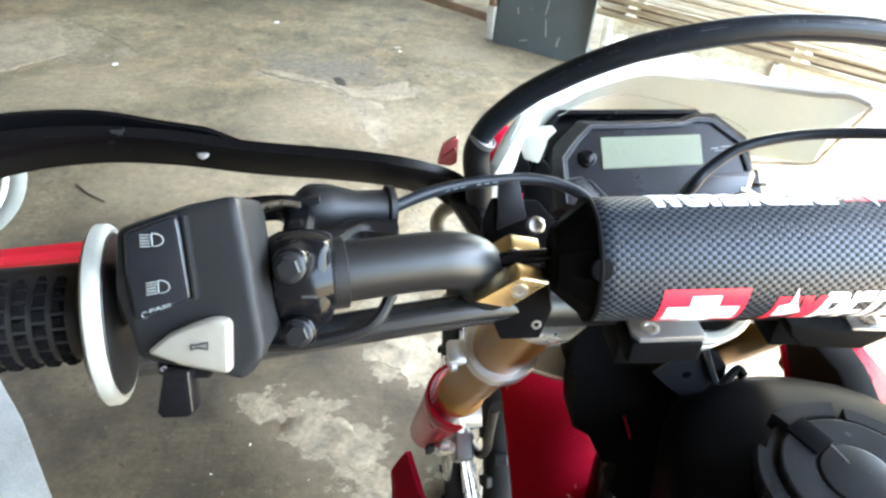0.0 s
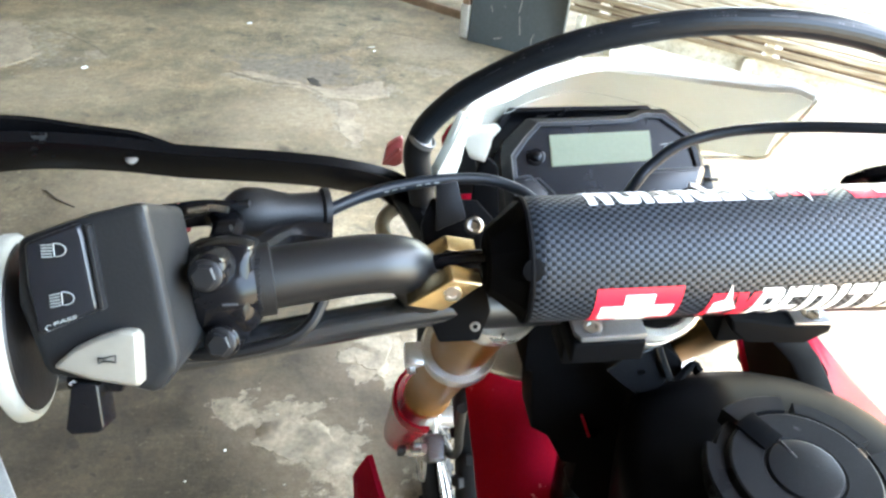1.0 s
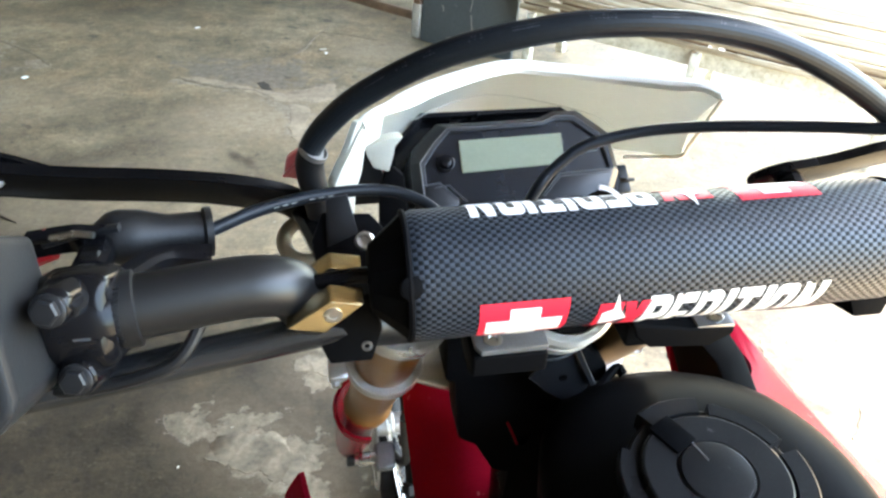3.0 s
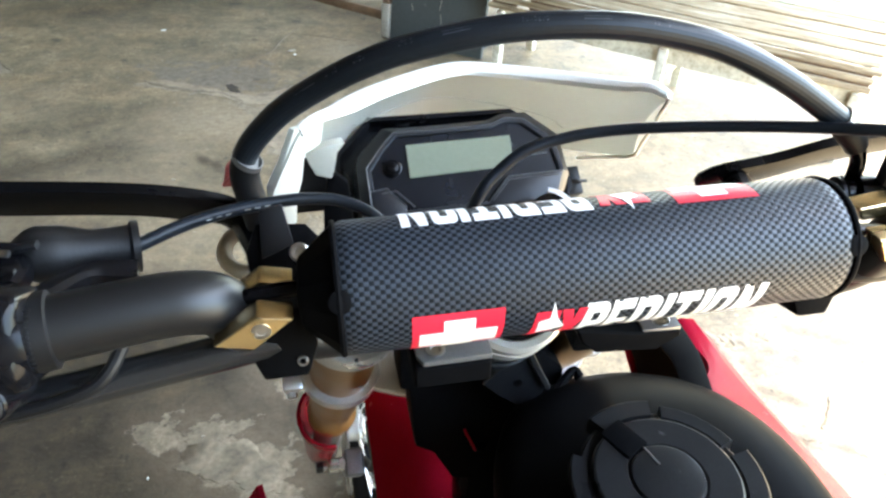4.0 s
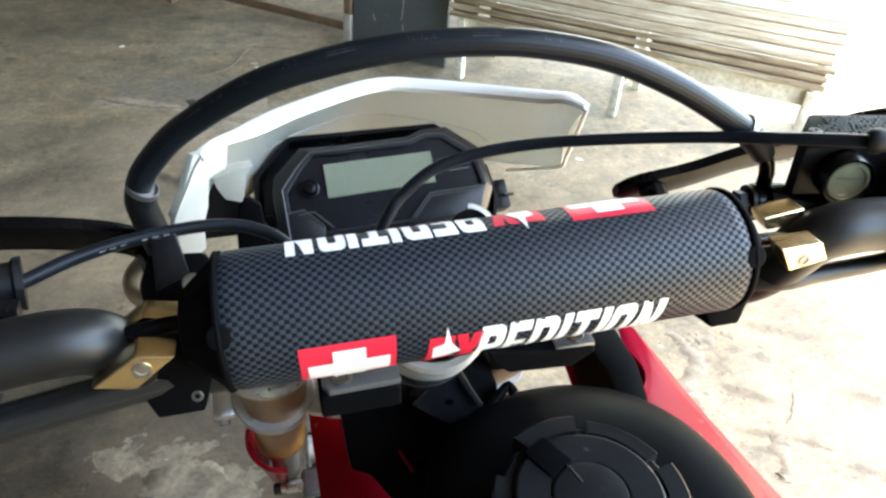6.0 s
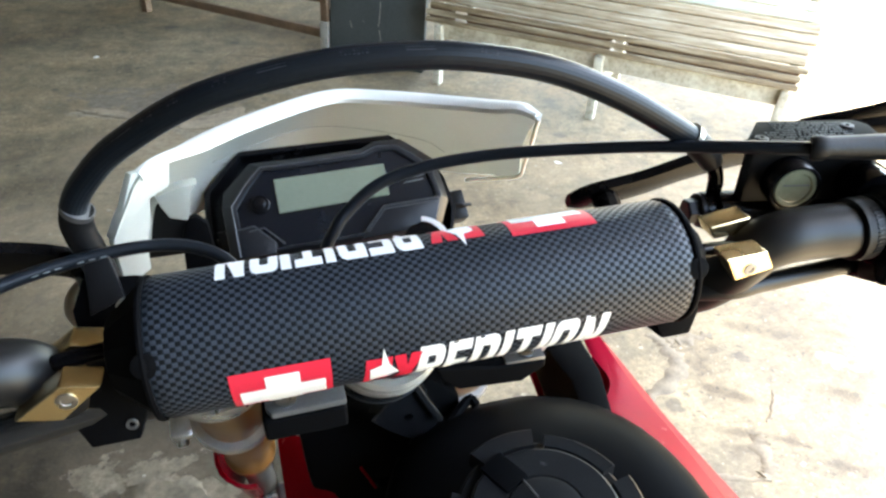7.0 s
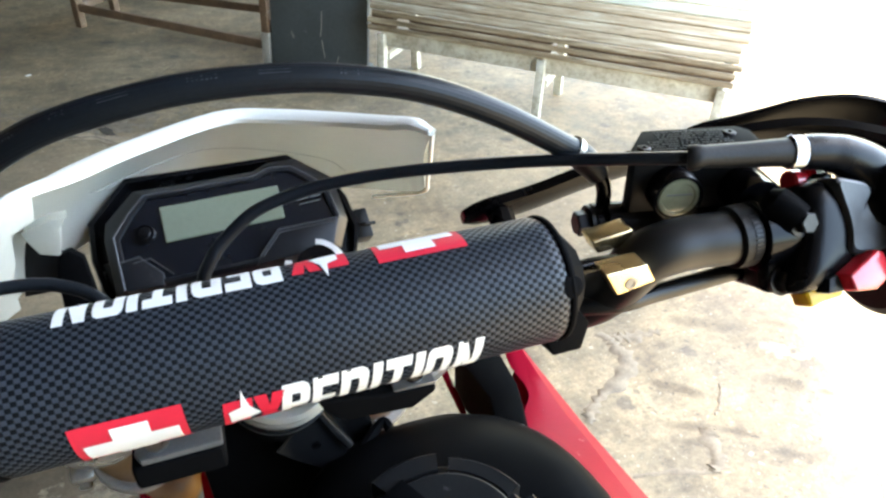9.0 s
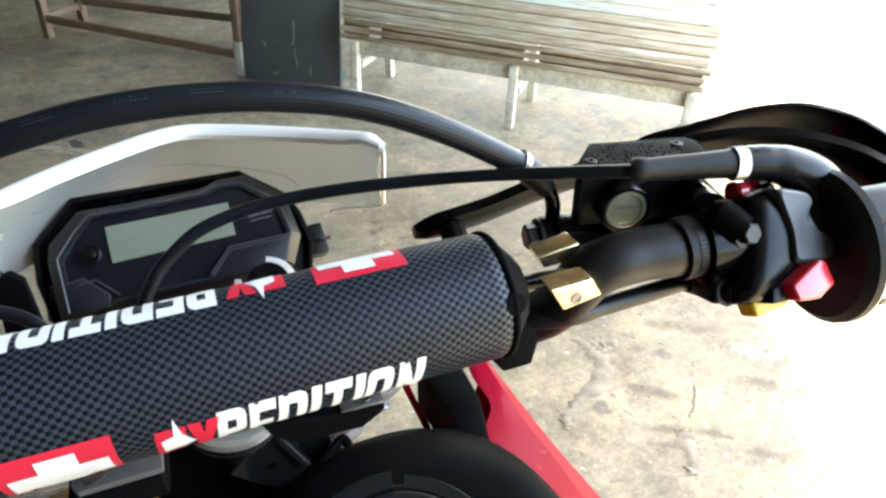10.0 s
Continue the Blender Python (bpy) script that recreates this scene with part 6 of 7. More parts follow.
part("housing_screw_boss", lathe(TO + TU * 0.030 + TV * 0.032 - TN * 0.004, TV, [(-0.006, 0.006), (0.002, 0.006), (0.004, 0.004)], 18), BLACK_PLASTIC, rs)
part("stop_switch", plate(TO, TU, TV, mm([(33, -3.6), (37, -5), (40, -17), (30, -22), (17, -20.5), (14.7, -12.4)]), 0.014, 0.0022, 3, lift=0.020), RED_GLOSS, rs, "bright red stop switch")
part("switch_track", plate(TO, TU, TV, mm([(10, -13), (26, -11), (26, -21), (8, -20)]), 0.012, 0.0015, 2, lift=0.013), DARK_PLASTIC, rs)
part("start_button", plate(TO, TU, TV, mm([(2.5, -17), (25, -19), (25, -24.5), (12, -25), (4.5, -26.5)]), 0.012, 0.0025, 3, lift=0.005), YELLOW, rs, "yellow starter button")
# throttle tube flange and grip
ga = Vector((0.98, -0.14, 0.05)).normalized()
h0 = Vector((0.2845, -0.022, -0.0035))
rg = part("grip", lathe(h0, ga, [(-0.004, 0.02), (-0.003, 0.036), (0.001, 0.040), (0.005, 0.0405), (0.008, 0.037), (0.010, 0.019), (0.014, 0.0165), (0.112, 0.0165), (0.115, 0.012)], 40), RUBBER, bike, "black rubber throttle grip")
bm = bmesh.new()
for k in range(6):
    a = radians(-10 + 11 * k)
    d = Vector((0, -math.cos(a), math.sin(a)))
    box(h0 + ga * 0.003 + d * 0.0405, (0.0045, 0.0008, 0.0045), Matrix.Rotation(-a, 3, "X"), bm=bm)
part("moulded_writing", bm, CHARCOAL, rg, "moulded bars on the grip flange")

# ---- triple clamps, stem and fork ----
FD = Vector((-0.062, 0.566, -0.822)).normalized()
FL, FR = Vector((-0.1243, 0.2020, -0.262)), Vector((0.0557, 0.2020, -0.262))
SM = FL + Vector((0.1, 0, 0))
FS = Vector((1, 0, 0))
FS = (FS - FD * FS.dot(FD)).normalized()
FF = FD.cross(FS)
if FF.y < 0:
    FF = -FF
UP = -FD


def yoke(at, r, thick, reach, name, label):
    """A fork yoke: two split rings round the tubes joined by a waisted bridge."""
    bm = bmesh.new()
    for sgn in (-1, 1):
        c = at + FS * (0.08 if sgn > 0 else -0.1)
        lathe(c - UP * thick / 2, UP, [(0, r - 0.001), (0, r + 0.0045), (0.003, r + 0.006), (thick - 0.003, r + 0.006), (thick, r + 0.0045), (thick, r - 0.001)], 36, bm)
        merge(bm, box(c + FS * (sgn * (r + 0.012)) - FF * 0.004, (0.016, 0.020, thick * 0.8), Matrix((FS, FF, UP)).transposed(), 0.003))
    pts = []
    for k in range(13):
        t = -1 + k / 6
        pts.append((0.1 * t * 0.86, -reach * (1 - t * t) - 0.016))
    pts += [(0.1 * t * 0.86, 0.022 + 0.01 * (1 - t * t)) for t in (1, 0.5, 0, -0.5, -1)]
    plate(at, FS, FF, [(a, b) for a, b in pts], thick * 0.7, 0.003, 2, lift=thick * 0.35 if FS.cross(FF).dot(UP) > 0 else thick * 0.35, bm=bm)
    return part(name, bm, YOKE_METAL, bike, label)


low_y = yoke(SM + UP * 0.042, 0.0265, 0.018, 0.020, "lower_yoke", "silver lower fork yoke")
top_at = SM + UP * 0.205
top_y = yoke(top_at, 0.0255, 0.024, 0.004, "upper_yoke", "silver upper fork yoke")
part("pinch_bolt", hexbolt(FL - FF * 0.012 - FS * 0.040 + UP * 0.038, -FF, 0.0042, 0.006), STEEL, low_y)
for k, c in enumerate((FL, FR)):
    leg = part("fork_tube", lathe(c + UP * 0.222, FD, [(0, 0.012), (0, 0.022), (0.002, 0.0252), (0.235, 0.0252), (0.30, 0.0250), (0.420, 0.0245), (0.426, 0.0280), (0.436, 0.0285), (0.439, 0.0272), (0.443, 0.0285), (0.452, 0.0285), (0.455, 0.0225)], 40), FORK_GOLD, bike, "gold anodised fork tube")
    part("fork_cap", lathe(c + UP * 0.222, UP, [(0, 0.021), (0.004, 0.021), (0.006, 0.018), (0.006, 0.010), (0.010, 0.009), (0.012, 0.007)], 6 if k else 24), ALUMINIUM, leg)
    part("fork_slider", tube([c + FD * 0.225, c + FD * 0.40, c + FD * 0.77], [0.0205, 0.0205, 0.024], 28), DULL_STEEL, leg, "dull steel fork slider")
    bm = bmesh.new()
    rings = []
    for d, r in ((0.232, 0.0405), (0.236, 0.0415), (0.30, 0.040), (0.42, 0.037), (0.70, 0.034)):
        ring = []
        for j in range(13):
            a = radians(-15 + 16.5 * j)
            ring.append(c + FD * d + (FF * math.cos(a) + FS * (1 if k else -1) * math.sin(a)) * r)
        for j in range(12, -1, -1):
            a = radians(-15 + 16.5 * j)
            ring.append(c + FD * d + (FF * math.cos(a) + FS * (1 if k else -1) * math.sin(a)) * (r - 0.0035))
        rings.append(ring)
    skin(bm, rings)
    part("fork_guard", bm, RED, leg, "red plastic fork guard", sharp=50)
# stem, nut and risers
part("stem_nut", lathe(top_at + UP * 0.010, UP, [(0, 0.020), (0.004, 0.020), (0.005, 0.0165), (0.012, 0.0165), (0.014, 0.013), (0.014, 0.008)], 32), SATIN_METAL, top_y, "bright steering stem nut")
part("stem_boss", lathe(top_at - UP * 0.014, UP, [(0, 0.030), (0, 0.033), (0.003, 0.0355), (0.012, 0.0355), (0.0135, 0.0335), (0.015, 0.0355), (0.023, 0.0355), (0.026, 0.033), (0.026, 0.029), (0.0235, 0.0275), (0.0235, 0.022)], 40), SATIN_METAL, top_y, "silver boss round the stem")
part("stem_seal", lathe(top_at + UP * 0.0098, UP, [(0, 0.0275), (0.0012, 0.0265), (0.0012, 0.021), (0, 0.020)], 36), SHADE_BLACK, top_y, "black seal round the stem nut")
part("dust_seal", lathe(top_at - UP * 0.030, UP, [(0, 0.030), (0.003, 0.0335), (0.007, 0.0335), (0.008, 0.031), (0.011, 0.0335), (0.014, 0.0335), (0.015, 0.030)], 36), DARK_PLASTIC, top_y)
hd = part("steering_head", tube([SM + UP * 0.185 - FF * 0.004, SM + UP * 0.10 - FF * 0.004, SM + UP * 0.012 - FF * 0.004], [0.031, 0.028, 0.031], 28), HEAD_BLACK, bike, "glossy black steering head")
part("head_gusset", plate((0, 0.0900, 0), (1, 0, 0), (0, 0, 1), [(-0.0248, -0.1714), (-0.0104, -0.1558), (0.0047, -0.1419), (0.0093, -0.1441), (0.0238, -0.1803), (0.0213, -0.1894), (0.0086, -0.204), (-0.0118, -0.1857)], 0.052, 0.004, 3, shrink=0.97), HEAD_BLACK, hd, "glossy black painted frame gusset")
for k, (r, tone) in enumerate(((0.0350, DARK_PLASTIC), (0.0335, EDGE_GREY), (0.0325, DARK_PLASTIC), (0.0312, EDGE_GREY))):
    part("seal_ring", lathe(top_at - UP * (0.036 + 0.0075 * k), UP, [(0, r - 0.004), (0.001, r), (0.0045, r), (0.0055, r - 0.004)], 36), tone, hd, "dark rubber seal ring")
part("gusset_rib", sweep([(0.006, 0.0885, -0.1397), (0.0133, 0.0885, -0.1577), (0.0234, 0.0885, -0.1797)], 0.006, 0.005, smooth=4), HEAD_BLACK, hd)
part("gusset_hole", lathe(Vector((0.0017, 0.0899, -0.1736)), (0, -1, 0), [(0, 0.0030), (0.0006, 0.0030), (0.0007, 0.0021), (-0.003, 0.0018)], 16), SHADE_BLACK, hd, "small hole in the gusset")
rl = part("bar_riser", box((-0.064, 0.030, -0.0655), (0.040, 0.052, 0.015), pose(0, 0, 0, 3, 0, 0), 0.003, 3), SHADE_BLACK, bike, "black handlebar riser clamp")
part("riser_top", plate((-0.066, 0.0040, -0.0560), (1, 0, 0.02), (0, 1, 0.05), [(-0.013, 0.001), (0.022, 0.001), (0.022, 0.050), (-0.016, 0.050), (-0.016, 0.006)], 0.004, 0.0012), RISER_GREY, rl, "grey machined top of the riser")
part("riser_base", box((-0.064, 0.044, -0.088), (0.032, 0.030, 0.024), None, 0.003), SHADE_BLACK, rl, "black underside of the riser")
part("riser_bolt", capbolt((-0.0718, 0.0125, -0.0562), (0, -0.05, 1), 0.0050, 0.0012), STEEL, rl, "bright riser bolt")
rr_ = part("bar_riser", plate((0, 0.0075, 0), (1, 0, 0), (0, 0, 1), [(0.0, -0.0500), (0.004, -0.0600), (0.013, -0.0685), (0.047, -0.0715), (0.0595, -0.0635), (0.0595, -0.0585), (0.034, -0.0570)], 0.046, 0.0028, 3), SHADE_BLACK, bike, "black handlebar riser clamp")
part("riser_top", plate((0.0462, 0.0085, -0.0565), (1, 0, -0.03), (0, 1, 0.05), [(-0.0085, 0.0), (0.0132, 0.0), (0.0132, 0.044), (-0.0065, 0.044)], 0.004, 0.0012), RISER_GREY, rr_, "grey machined top of the riser")
part("riser_base", box((0.030, 0.045, -0.080), (0.038, 0.028, 0.020), None, 0.003), SHADE_BLACK, rr_, "black underside of the riser")
part("riser_bolt", capbolt((0.0500, 0.0150, -0.0565), (0, -0.05, 1), 0.0050, 0.0012), STEEL, rr_, "bright riser bolt")

# ---- front wheel ----
WC = SM + FD * 0.765 + FF * 0.03
wheel_f = part("front_wheel", lathe(WC - FS * 0.06, FS, [(0, 0.010), (0, 0.022), (0.025, 0.024), (0.027, 0.034), (0.035, 0.034), (0.04, 0.020), (0.08, 0.020), (0.085, 0.034), (0.093, 0.034), (0.095, 0.022), (0.12, 0.022), (0.12, 0.010)], 24), ALUMINIUM, bike, "front wheel hub")
wu = FS.orthogonal().normalized()
wv = FS.cross(wu)


def ringpts(r, n=64, off=0.0):
    return [WC + (wu * math.cos(2 * math.pi * k / n) + wv * math.sin(2 * math.pi * k / n)) * r + FS * off for k in range(n + 1)]


part("rim", sweep(ringpts(0.268), 0.040, 0.014, up=FS, smooth=0), GLOSS_BLACK, wheel_f, "black rim")
part("tyre", tube(ringpts(0.305), 0.036, 20), TYRE, wheel_f, "knobbly black tyre")
one = box((0, 0, 0), (0.020, 0.016, 0.012), None, 0.0015, 1)
knob_mesh = bpy.data.meshes.new("tyre_knob")
one.to_mesh(knob_mesh)
one.free()
knob_mesh.materials.append(TYRE)
for k in range(56):
    a = 2 * math.pi * k / 56
    rad = wu * math.cos(a) + wv * math.sin(a)
    tan = FS.cross(rad)
    for row, (ang, tw) in enumerate(((-62, 0), (-22, 1), (22, 1), (62, 0))):
        if (k + (row in (1, 2))) % 2:
            continue
        d = rad * math.cos(radians(ang)) + FS * math.sin(radians(ang))
        s = FS * math.cos(radians(ang)) - rad * math.sin(radians(ang))
        kn = new("tyre_knob", knob_mesh)
        kn.parent = wheel_f
        kn.matrix_local = Matrix.Translation(WC + rad * 0.305 + d * 0.0395) @ Matrix((s, tan, d)).transposed().to_4x4()
for k in range(32):
    a = 2 * math.pi * k / 32
    b = a + (0.55 if k % 4 < 2 else -0.55)
    side = 0.032 if k % 2 else -0.032
    p0 = WC + (wu * math.cos(b) + wv * math.sin(b)) * 0.032 + FS * side
    p1 = WC + (wu * math.cos(a) + wv * math.sin(a)) * 0.264
    part("spoke", tube([p0, p1], 0.0018, 6), STEEL, wheel_f)
disc = part("brake_disc", lathe(WC - FS * 0.062, FS, [(0, 0.075), (0, 0.120), (0.0035, 0.120), (0.0035, 0.075)], 48), STEEL, wheel_f, "bright brake disc")
CB = FL + FD * 0.50 - FF * 0.046 + FS * 0.036
cal = part("brake_caliper", box(CB, (0.030, 0.042, 0.060), Matrix((FS, FF, UP)).transposed(), 0.008, 3), DULL_STEEL, bike, "silver front brake caliper")
for d in (-0.022, 0.018):
    part("caliper_pin", lathe(CB + UP * d - FS * 0.012, -FS, [(0, 0.0095), (0.026, 0.0095), (0.028, 0.006), (0.036, 0.006), (0.037, 0.004)], 18), STEEL, cal, "bright caliper pin")
    part("pin_boot", lathe(CB + UP * d - FS * 0.046, -FS, [(0, 0.0075), (0.010, 0.0075), (0.011, 0.005)], 14), RUBBER, cal)
part("caliper_hose", tube([CB + FF * 0.01 + UP * 0.0 + FS * 0.018 - FD * -0.06, CB + FS * 0.026 + UP * 0.01 - FF * 0.012, CB + FS * 0.026 + UP * 0.08 - FF * 0.008, CB + FS * 0.018 + UP * 0.16 + FF * 0.01, CB + FS * 0.01 + UP * 0.25 + FF * 0.03], 0.0066, 14, smooth=6), RUBBER, cal, "black caliper hose")

# ---- front fender ----
bm = bmesh.new()
rings = []
for k in range(19):
    t = k / 18
    y = 0.12 + 0.72 * t
    c = Vector((-0.030 - 0.010 * t, y, float(np.interp(y, (0.12, 0.17, 0.25, 0.33, 0.45, 0.60, 0.72, 0.84), (-0.425, -0.388, -0.345, -0.326, -0.316, -0.312, -0.316, -0.325)))))
    w = float(np.interp(y, (0.12, 0.25, 0.45, 0.65, 0.80, 0.84), (0.066, 0.068, 0.060, 0.050, 0.040, 0.028)))
    row = []
    for j in range(11):
        s = -1 + j / 5
        row.append(c + FS * (s * w) + UP * (0.004 - 0.030 * abs(s) ** 2.5))
    row += [p - UP * 0.003 for p in row[::-1]]
    rings.append(row)
skin(bm, rings)
part("front_fender", bm, RED, bike, "red front fender", sharp=45)

# ---- tank cover, cap, shrouds ----
bm = bmesh.new()
rings = []
for k in range(29):
    t = k / 28
    y = 0.128 - 0.45 * t
    lead = math.sqrt(max(0.0, 1 - (1 - min(1, t / 0.36)) ** 2))
    half = 0.018 + 0.090 * lead - 0.01 * t
    top = -0.232 + 0.072 * lead
    row = []
    for j in range(19):
        a = math.pi * j / 18
        sx, sz = -math.cos(a), math.sin(a)
        row.append(Vector((0.072 - 0.015 * t + half * math.copysign(abs(sx) ** 0.85, sx), y, top - 0.034 + 0.034 * sz ** 0.62)))
    row.append(Vector((0.072 + half * 0.9, y - 0.01, -0.42)))
    row.append(Vector((0.072 - half * 0.9, y - 0.01, -0.42)))
    rings.append(row)
skin(bm, rings)
tank = part("tank_cover", bm, TANK_BLACK, bike, "black plastic fuel tank cover", sharp=40)
part("tank_bead", tube([(0.1475, 0.078, -0.198), (0.1490, 0.064, -0.194), (0.1515, 0.018, -0.1845), (0.1580, -0.025, -0.1795), (0.1560, -0.12, -0.176)], 0.0017, 10, smooth=5), EDGE_GREY, tank, "pale seam bead along the tank")
part("tank_lip", sweep([(0.0555, 0.104, -0.193), (0.0505, 0.109, -0.1905), (0.030, 0.092, -0.197), (0.008, 0.066, -0.207)], 0.006, 0.008, smooth=5), TANK_BLACK, tank, "raised front lip of the tank")
cc = Vector((0.054, -0.024, -0.1425))
ca = Vector((0.0, -0.03, 1)).normalized()
cu_ = Vector((1, 0, 0))
cv_ = ca.cross(cu_)
capo = part("fuel_cap", lathe(cc, ca, [(-0.03, 0.050), (-0.004, 0.050), (-0.002, 0.048), (-0.002, 0.0425), (0.0022, 0.0412), (0.0030, 0.0400), (0.0030, 0.0225), (0.0022, 0.0218), (0.0022, 0.0210), (0.0040, 0.0202), (0.0044, 0.0190), (0.0044, 0.002)], 64), CAP_BLACK, bike, "black plastic fuel cap", sharp=25)
for a0, a1, r0, r1, h in ((78, 122, 0.0435, 0.0555, 0.0025), (20, 70, 0.0435, 0.053, 0.0015), (-60, 10, 0.0435, 0.0555, 0.002), (150, 215, 0.0435, 0.054, -0.001)):
    bm = bmesh.new()
    rows = []
    for k in range(13):
        a = radians(a0 + (a1 - a0) * k / 12)
        d = cu_ * math.cos(a) + cv_ * math.sin(a)
        rows.append([cc + d * r + ca * z for r, z in ((r0, -0.01), (r0, h), (r1 - 0.001, h), (r1, h - 0.001), (r1, -0.01))])
    skin(bm, rows)
    part("cap_lug", bev(bm, 0.0007, 2), CAP_BLACK, capo, "raised lug round the cap")
arm = cu_ * math.cos(radians(118)) + cv_ * math.sin(radians(118))
part("cap_arm", box(cc + arm * 0.032 + ca * 0.0032, (0.022, 0.017, 0.003), Matrix((arm, ca.cross(arm), ca)).transposed(), 0.001), TANK_BLACK, capo)
part("cap_pointer", sweep([Vector((0.0477, -0.0039, -0.1373)), Vector((0.0500, -0.0105, -0.1377)), Vector((0.0519, -0.0165, -0.1379))], 0.0009, 0.0010, smooth=3), DULL_STEEL, capo, "pale pointer mark")


def shroud(sgn, pts, low, label, bulge=0.01):
    """A red side panel: an upper edge and a lower edge, skinned with thickness."""
    a, b = spline(pts, 6), spline(low, 6)
    rings = []
    for p, q in zip(a, b):
        row = [p.lerp(q, t) + Vector((sgn * bulge * math.sin(math.pi * t), 0, -bulge * math.sin(math.pi * t))) for t in (0, 0.12, 0.3, 0.5, 0.75, 1)]
        rings.append(row + [r - Vector((sgn * 0.005, 0, -0.001)) for r in row[::-1]])
    bm = bmesh.new()
    skin(bm, rings)
    return part("side_shroud", bm, RED, bike, label, sharp=40)


CREASE = [(0.194, 0.181, -0.222), (0.194, 0.150, -0.222), (0.1930, 0.120, -0.221), (0.1930, 0.092, -0.218), (0.1945, 0.0655, -0.215), (0.1940, 0.024, -0.210), (0.192, -0.016, -0.205), (0.186, -0.12, -0.20)]
OUTER = [(0.1985, 0.183, -0.228), (0.202, 0.150, -0.229), (0.205, 0.120, -0.230), (0.208, 0.092, -0.231), (0.211, 0.0655, -0.231), (0.216, 0.024, -0.230), (0.220, -0.016, -0.229), (0.220, -0.12, -0.226)]
shroud(1, [(0.184, 0.182, -0.222), (0.1800, 0.158, -0.221), (0.1795, 0.122, -0.216), (0.1600, 0.090, -0.206), (0.1580, 0.064, -0.200), (0.1610, 0.018, -0.190), (0.1680, -0.025, -0.185), (0.165, -0.12, -0.180)], CREASE, "red plastic tank shroud", -0.001)
shroud(1, [(x + 0.0002, y, z - 0.0004) for x, y, z in CREASE], OUTER, "red plastic tank shroud", -0.001)
shroud(1, [(x + 0.0002, y, z - 0.0004) for x, y, z in OUTER], [(0.186, 0.18, -0.27), (0.190, 0.16, -0.31), (0.196, 0.118, -0.34), (0.198, 0.085, -0.37), (0.198, 0.05, -0.39), (0.197, 0.01, -0.40), (0.194, -0.03, -0.41), (0.18, -0.13, -0.41)], "red plastic tank shroud", 0.004)
shroud(-1, [(-0.205, 0.165, -0.345), (-0.195, 0.12, -0.34), (-0.18, 0.06, -0.33), (-0.16, -0.02, -0.32), (-0.14, -0.12, -0.32)], [(-0.215, 0.155, -0.37), (-0.215, 0.10, -0.39), (-0.21, 0.04, -0.42), (-0.19, -0.04, -0.45), (-0.17, -0.14, -0.47)], "red plastic tank shroud")
part("shroud_inner", plate((0.147, 0.12, -0.199), (1, 0, 0), (0, 1, 0), [(0.017, 0.052), (0.016, 0.0), (0.011, -0.022), (0.004, -0.05), (0.006, -0.12), (-0.022, -0.12), (-0.016, -0.035), (-0.011, -0.006), (-0.016, 0.030), (-0.018, 0.052)], 0.05, 0.003), SHADE_BLACK, bike, "black inner shroud panel")
part("inner_edge", tube([(0.113, 0.163, -0.196), (0.118, 0.158, -0.215), (0.126, 0.150, -0.24), (0.135, 0.140, -0.27)], 0.0028, 8, smooth=4), RED, bike, "red edge of the inner panel")
part("frame_cover", plate((0, 0.130, 0), (1, 0, 0), (0, 0.10, 1), [(-0.080, -0.190), (-0.078, -0.14), (0.0, -0.14), (0.045, -0.190), (0.05, -0.44), (-0.0317, -0.3217), (-0.0287, -0.2933), (-0.0419, -0.2883), (-0.0563, -0.258), (-0.0699, -0.2492), (-0.0715, -0.2321), (-0.0732, -0.1912)], 0.04, 0.005), SHADE_BLACK, bike, "dull black frame cover")
part("red_wire", tube([(-0.0335, 0.098, -0.2261), (-0.0293, 0.098, -0.2376), (-0.0242, 0.098, -0.2523)], 0.0011, 8, smooth=3), RED, bike, "thin red wire in front of the frame cover")

# ---- engine, seat and rear wheel: unseen, added to block light below the bike ----
eng = part("engine", box((-0.02, -0.02, -0.78), (0.22, 0.30, 0.24), None, 0.03, 3), DULL_STEEL, bike, "grey engine case")
part("cylinder", box((-0.02, 0.06, -0.58), (0.14, 0.15, 0.20), pose(0, 0, 0, -12, 0, 0), 0.015, 2), DULL_STEEL, eng)
for k in range(7):
    part("cooling_fin", box((-0.02, 0.045 + k * 0.0045, -0.66 + k * 0.024), (0.17, 0.18, 0.006), pose(0, 0, 0, -12, 0, 0), 0.001, 1), DULL_STEEL, eng)
part("side_cover", lathe((0.09, -0.03, -0.80), (1, 0, 0), [(0, 0.09), (0.02, 0.09), (0.035, 0.075), (0.036, 0.01)], 32), DULL_STEEL, eng)
bm = bmesh.new()
rings = []
for k in range(15):
    t = k / 14
    y = -0.24 - 0.62 * t
    w = 0.075 + 0.035 * math.sin(math.pi * min(1, t * 1.3)) - 0.03 * t
    z = -0.225 - 0.035 * math.sin(math.pi * t) + 0.03 * t
    rings.append([(0.02 + w * math.cos(a), y, z - 0.055 + 0.055 * math.sin(a)) for a in [math.pi * j / 12 for j in range(13)]] + [(0.02 - w * 0.9, y, z - 0.09), (0.02 + w * 0.9, y, z - 0.09)])
skin(bm, rings)
part("seat", bm, RUBBER, bike, "black ribbed seat", sharp=50)
part("rear_fender", sweep([(0.0, -0.82, -0.27), (0.0, -0.98, -0.245), (0.0, -1.15, -0.235), (0.0, -1.28, -0.26)], 0.13, 0.012, smooth=5), RED, bike, "red rear fender")
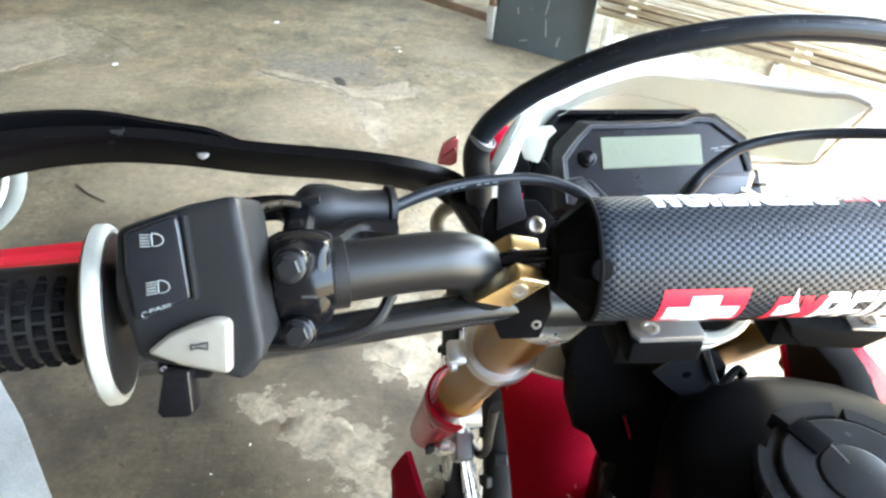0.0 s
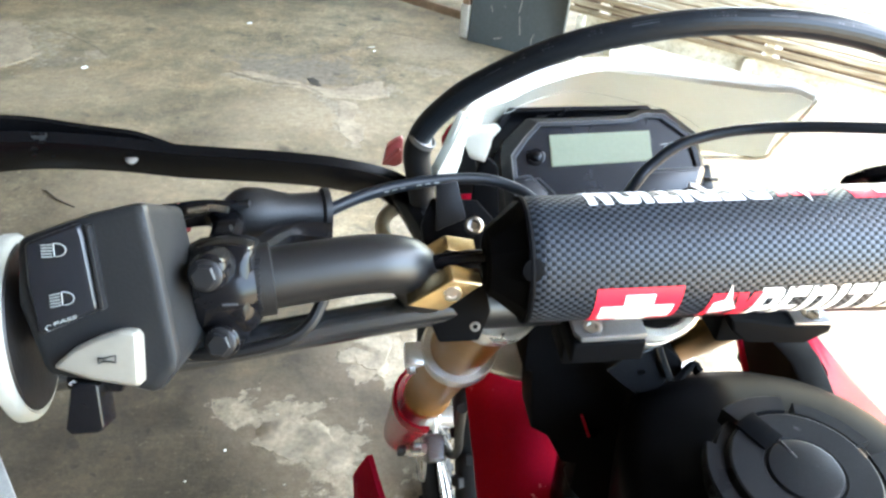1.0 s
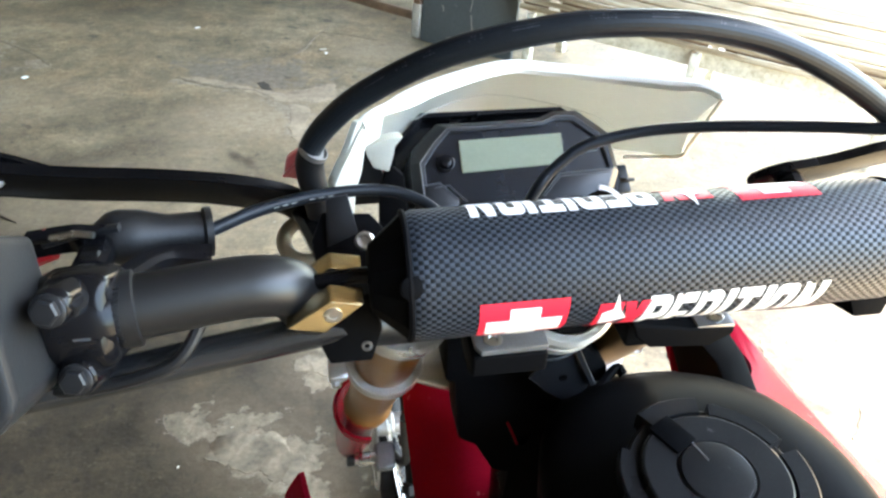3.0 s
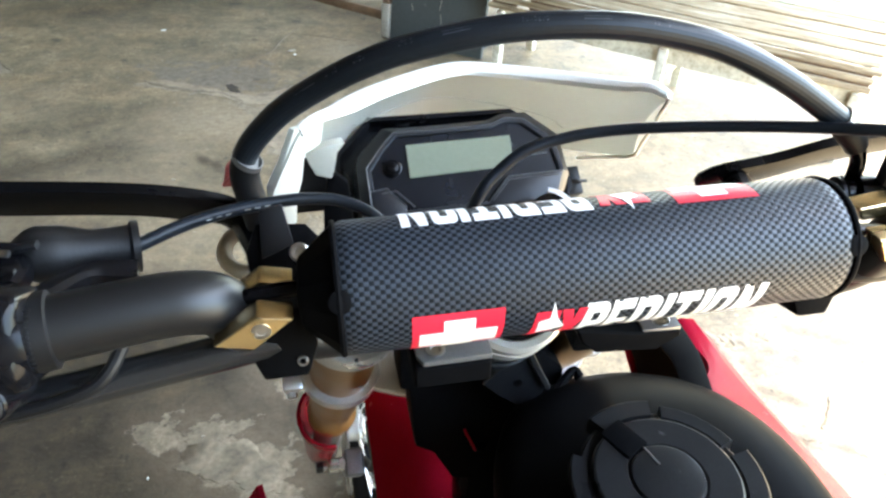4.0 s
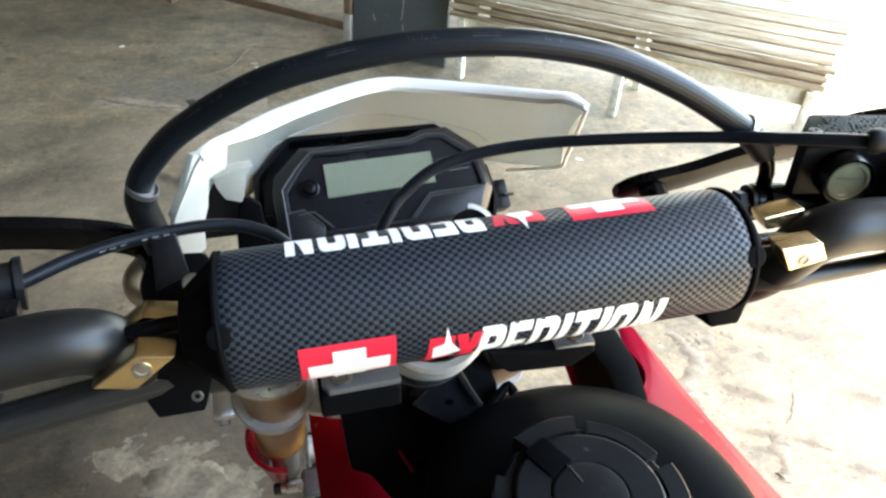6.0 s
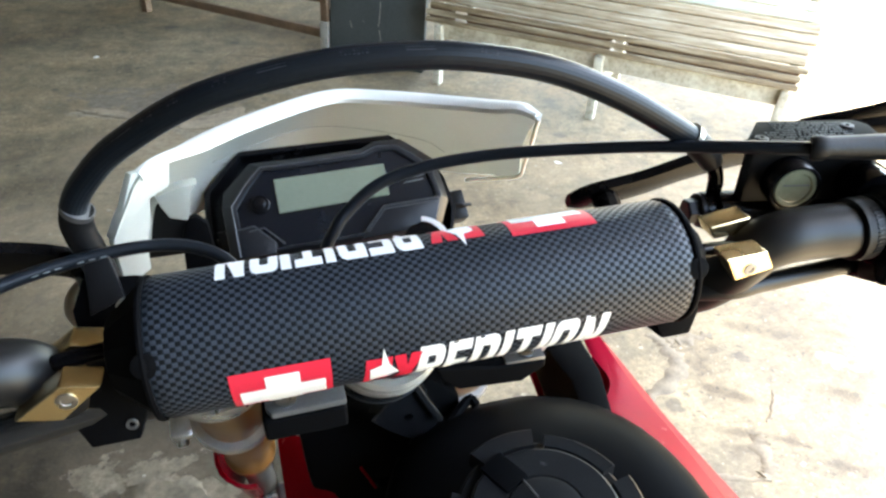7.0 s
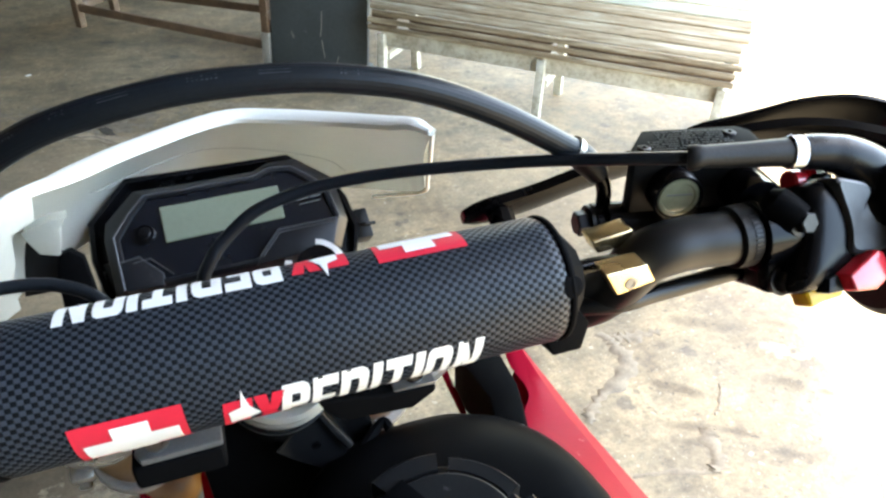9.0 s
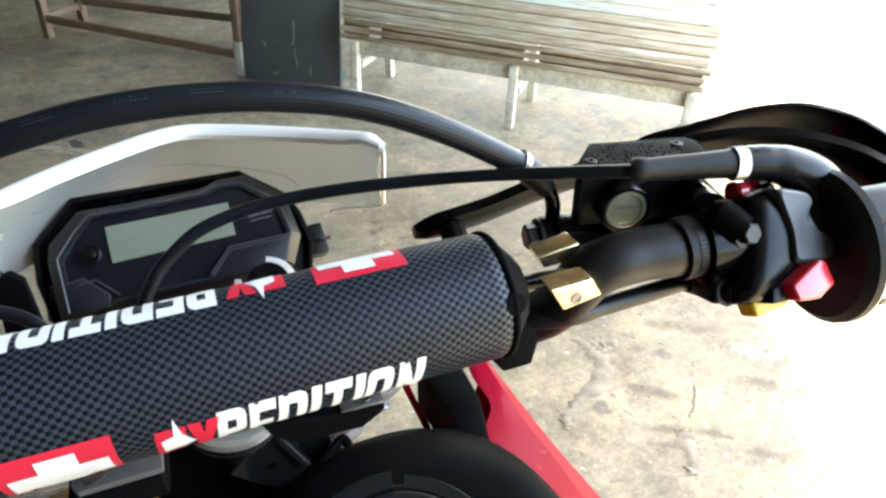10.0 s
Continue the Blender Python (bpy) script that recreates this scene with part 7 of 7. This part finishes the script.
for sgn in (-1, 1):
    part("frame_tube", tube([(0.01 * sgn + 0.02, 0.05, -0.30), (0.04 * sgn + 0.01, -0.10, -0.39), (0.10 * sgn - 0.02, -0.28, -0.62), (0.09 * sgn - 0.02, -0.26, -0.86)], 0.016, 14, smooth=5), GUARD_BLACK, bike, "black frame tube")
    part("side_panel", plate((0.02 + 0.095 * sgn, -0.45, -0.42), (0, sgn, 0), (0, 0, 1), [(-0.20, -0.10), (0.18, -0.13), (0.22, 0.06), (0.05, 0.10), (-0.22, 0.09)], 0.006, 0.002), RED, bike, "red side panel")
part("down_tube", tube([(-0.02, 0.12, -0.25), (-0.01, 0.15, -0.50), (-0.01, 0.13, -0.80), (-0.01, 0.02, -0.93)], 0.018, 14, smooth=5), GUARD_BLACK, bike, "black front down tube")
part("exhaust", tube([(-0.02, 0.13, -0.60), (0.06, 0.17, -0.70), (0.13, 0.02, -0.72), (0.14, -0.22, -0.60), (0.13, -0.45, -0.48), (0.13, -0.80, -0.40)], [0.02, 0.02, 0.021, 0.024, 0.045, 0.048], 18, smooth=6), DULL_STEEL, bike, "dull steel exhaust")
arm_ = part("swingarm", sweep([(-0.10, -0.24, -0.80), (-0.10, -0.50, -0.84), (-0.10, -0.80, -0.895)], 0.035, 0.06, smooth=4), DULL_STEEL, bike, "grey swingarm")
part("swingarm_leg", sweep([(0.10, -0.24, -0.80), (0.10, -0.50, -0.84), (0.10, -0.80, -0.895)], 0.035, 0.06, smooth=4), DULL_STEEL, arm_)
RC = Vector((0.0, -0.78, -0.915))
rear = part("rear_wheel", lathe(RC - Vector((0.08, 0, 0)), (1, 0, 0), [(0, 0.010), (0, 0.03), (0.04, 0.032), (0.045, 0.05), (0.11, 0.05), (0.12, 0.032), (0.16, 0.03), (0.16, 0.010)], 24), DULL_STEEL, bike, "rear wheel hub")
circ = lambda r: [RC + Vector((0, math.cos(2 * math.pi * k / 48), math.sin(2 * math.pi * k / 48))) * r for k in range(49)]
part("rim", sweep(circ(0.225), 0.05, 0.014, up=(1, 0, 0), smooth=0), GLOSS_BLACK, rear, "black rim")
part("tyre", tube(circ(0.265), 0.042, 18), TYRE, rear, "knobbly black tyre")
for k in range(24):
    a, b = 2 * math.pi * k / 24, 2 * math.pi * k / 24 + (0.5 if k % 4 < 2 else -0.5)
    part("spoke", tube([RC + Vector((0.035 if k % 2 else -0.035, math.cos(b) * 0.045, math.sin(b) * 0.045)), RC + Vector((0, math.cos(a) * 0.222, math.sin(a) * 0.222))], 0.0018, 6), STEEL, rear)
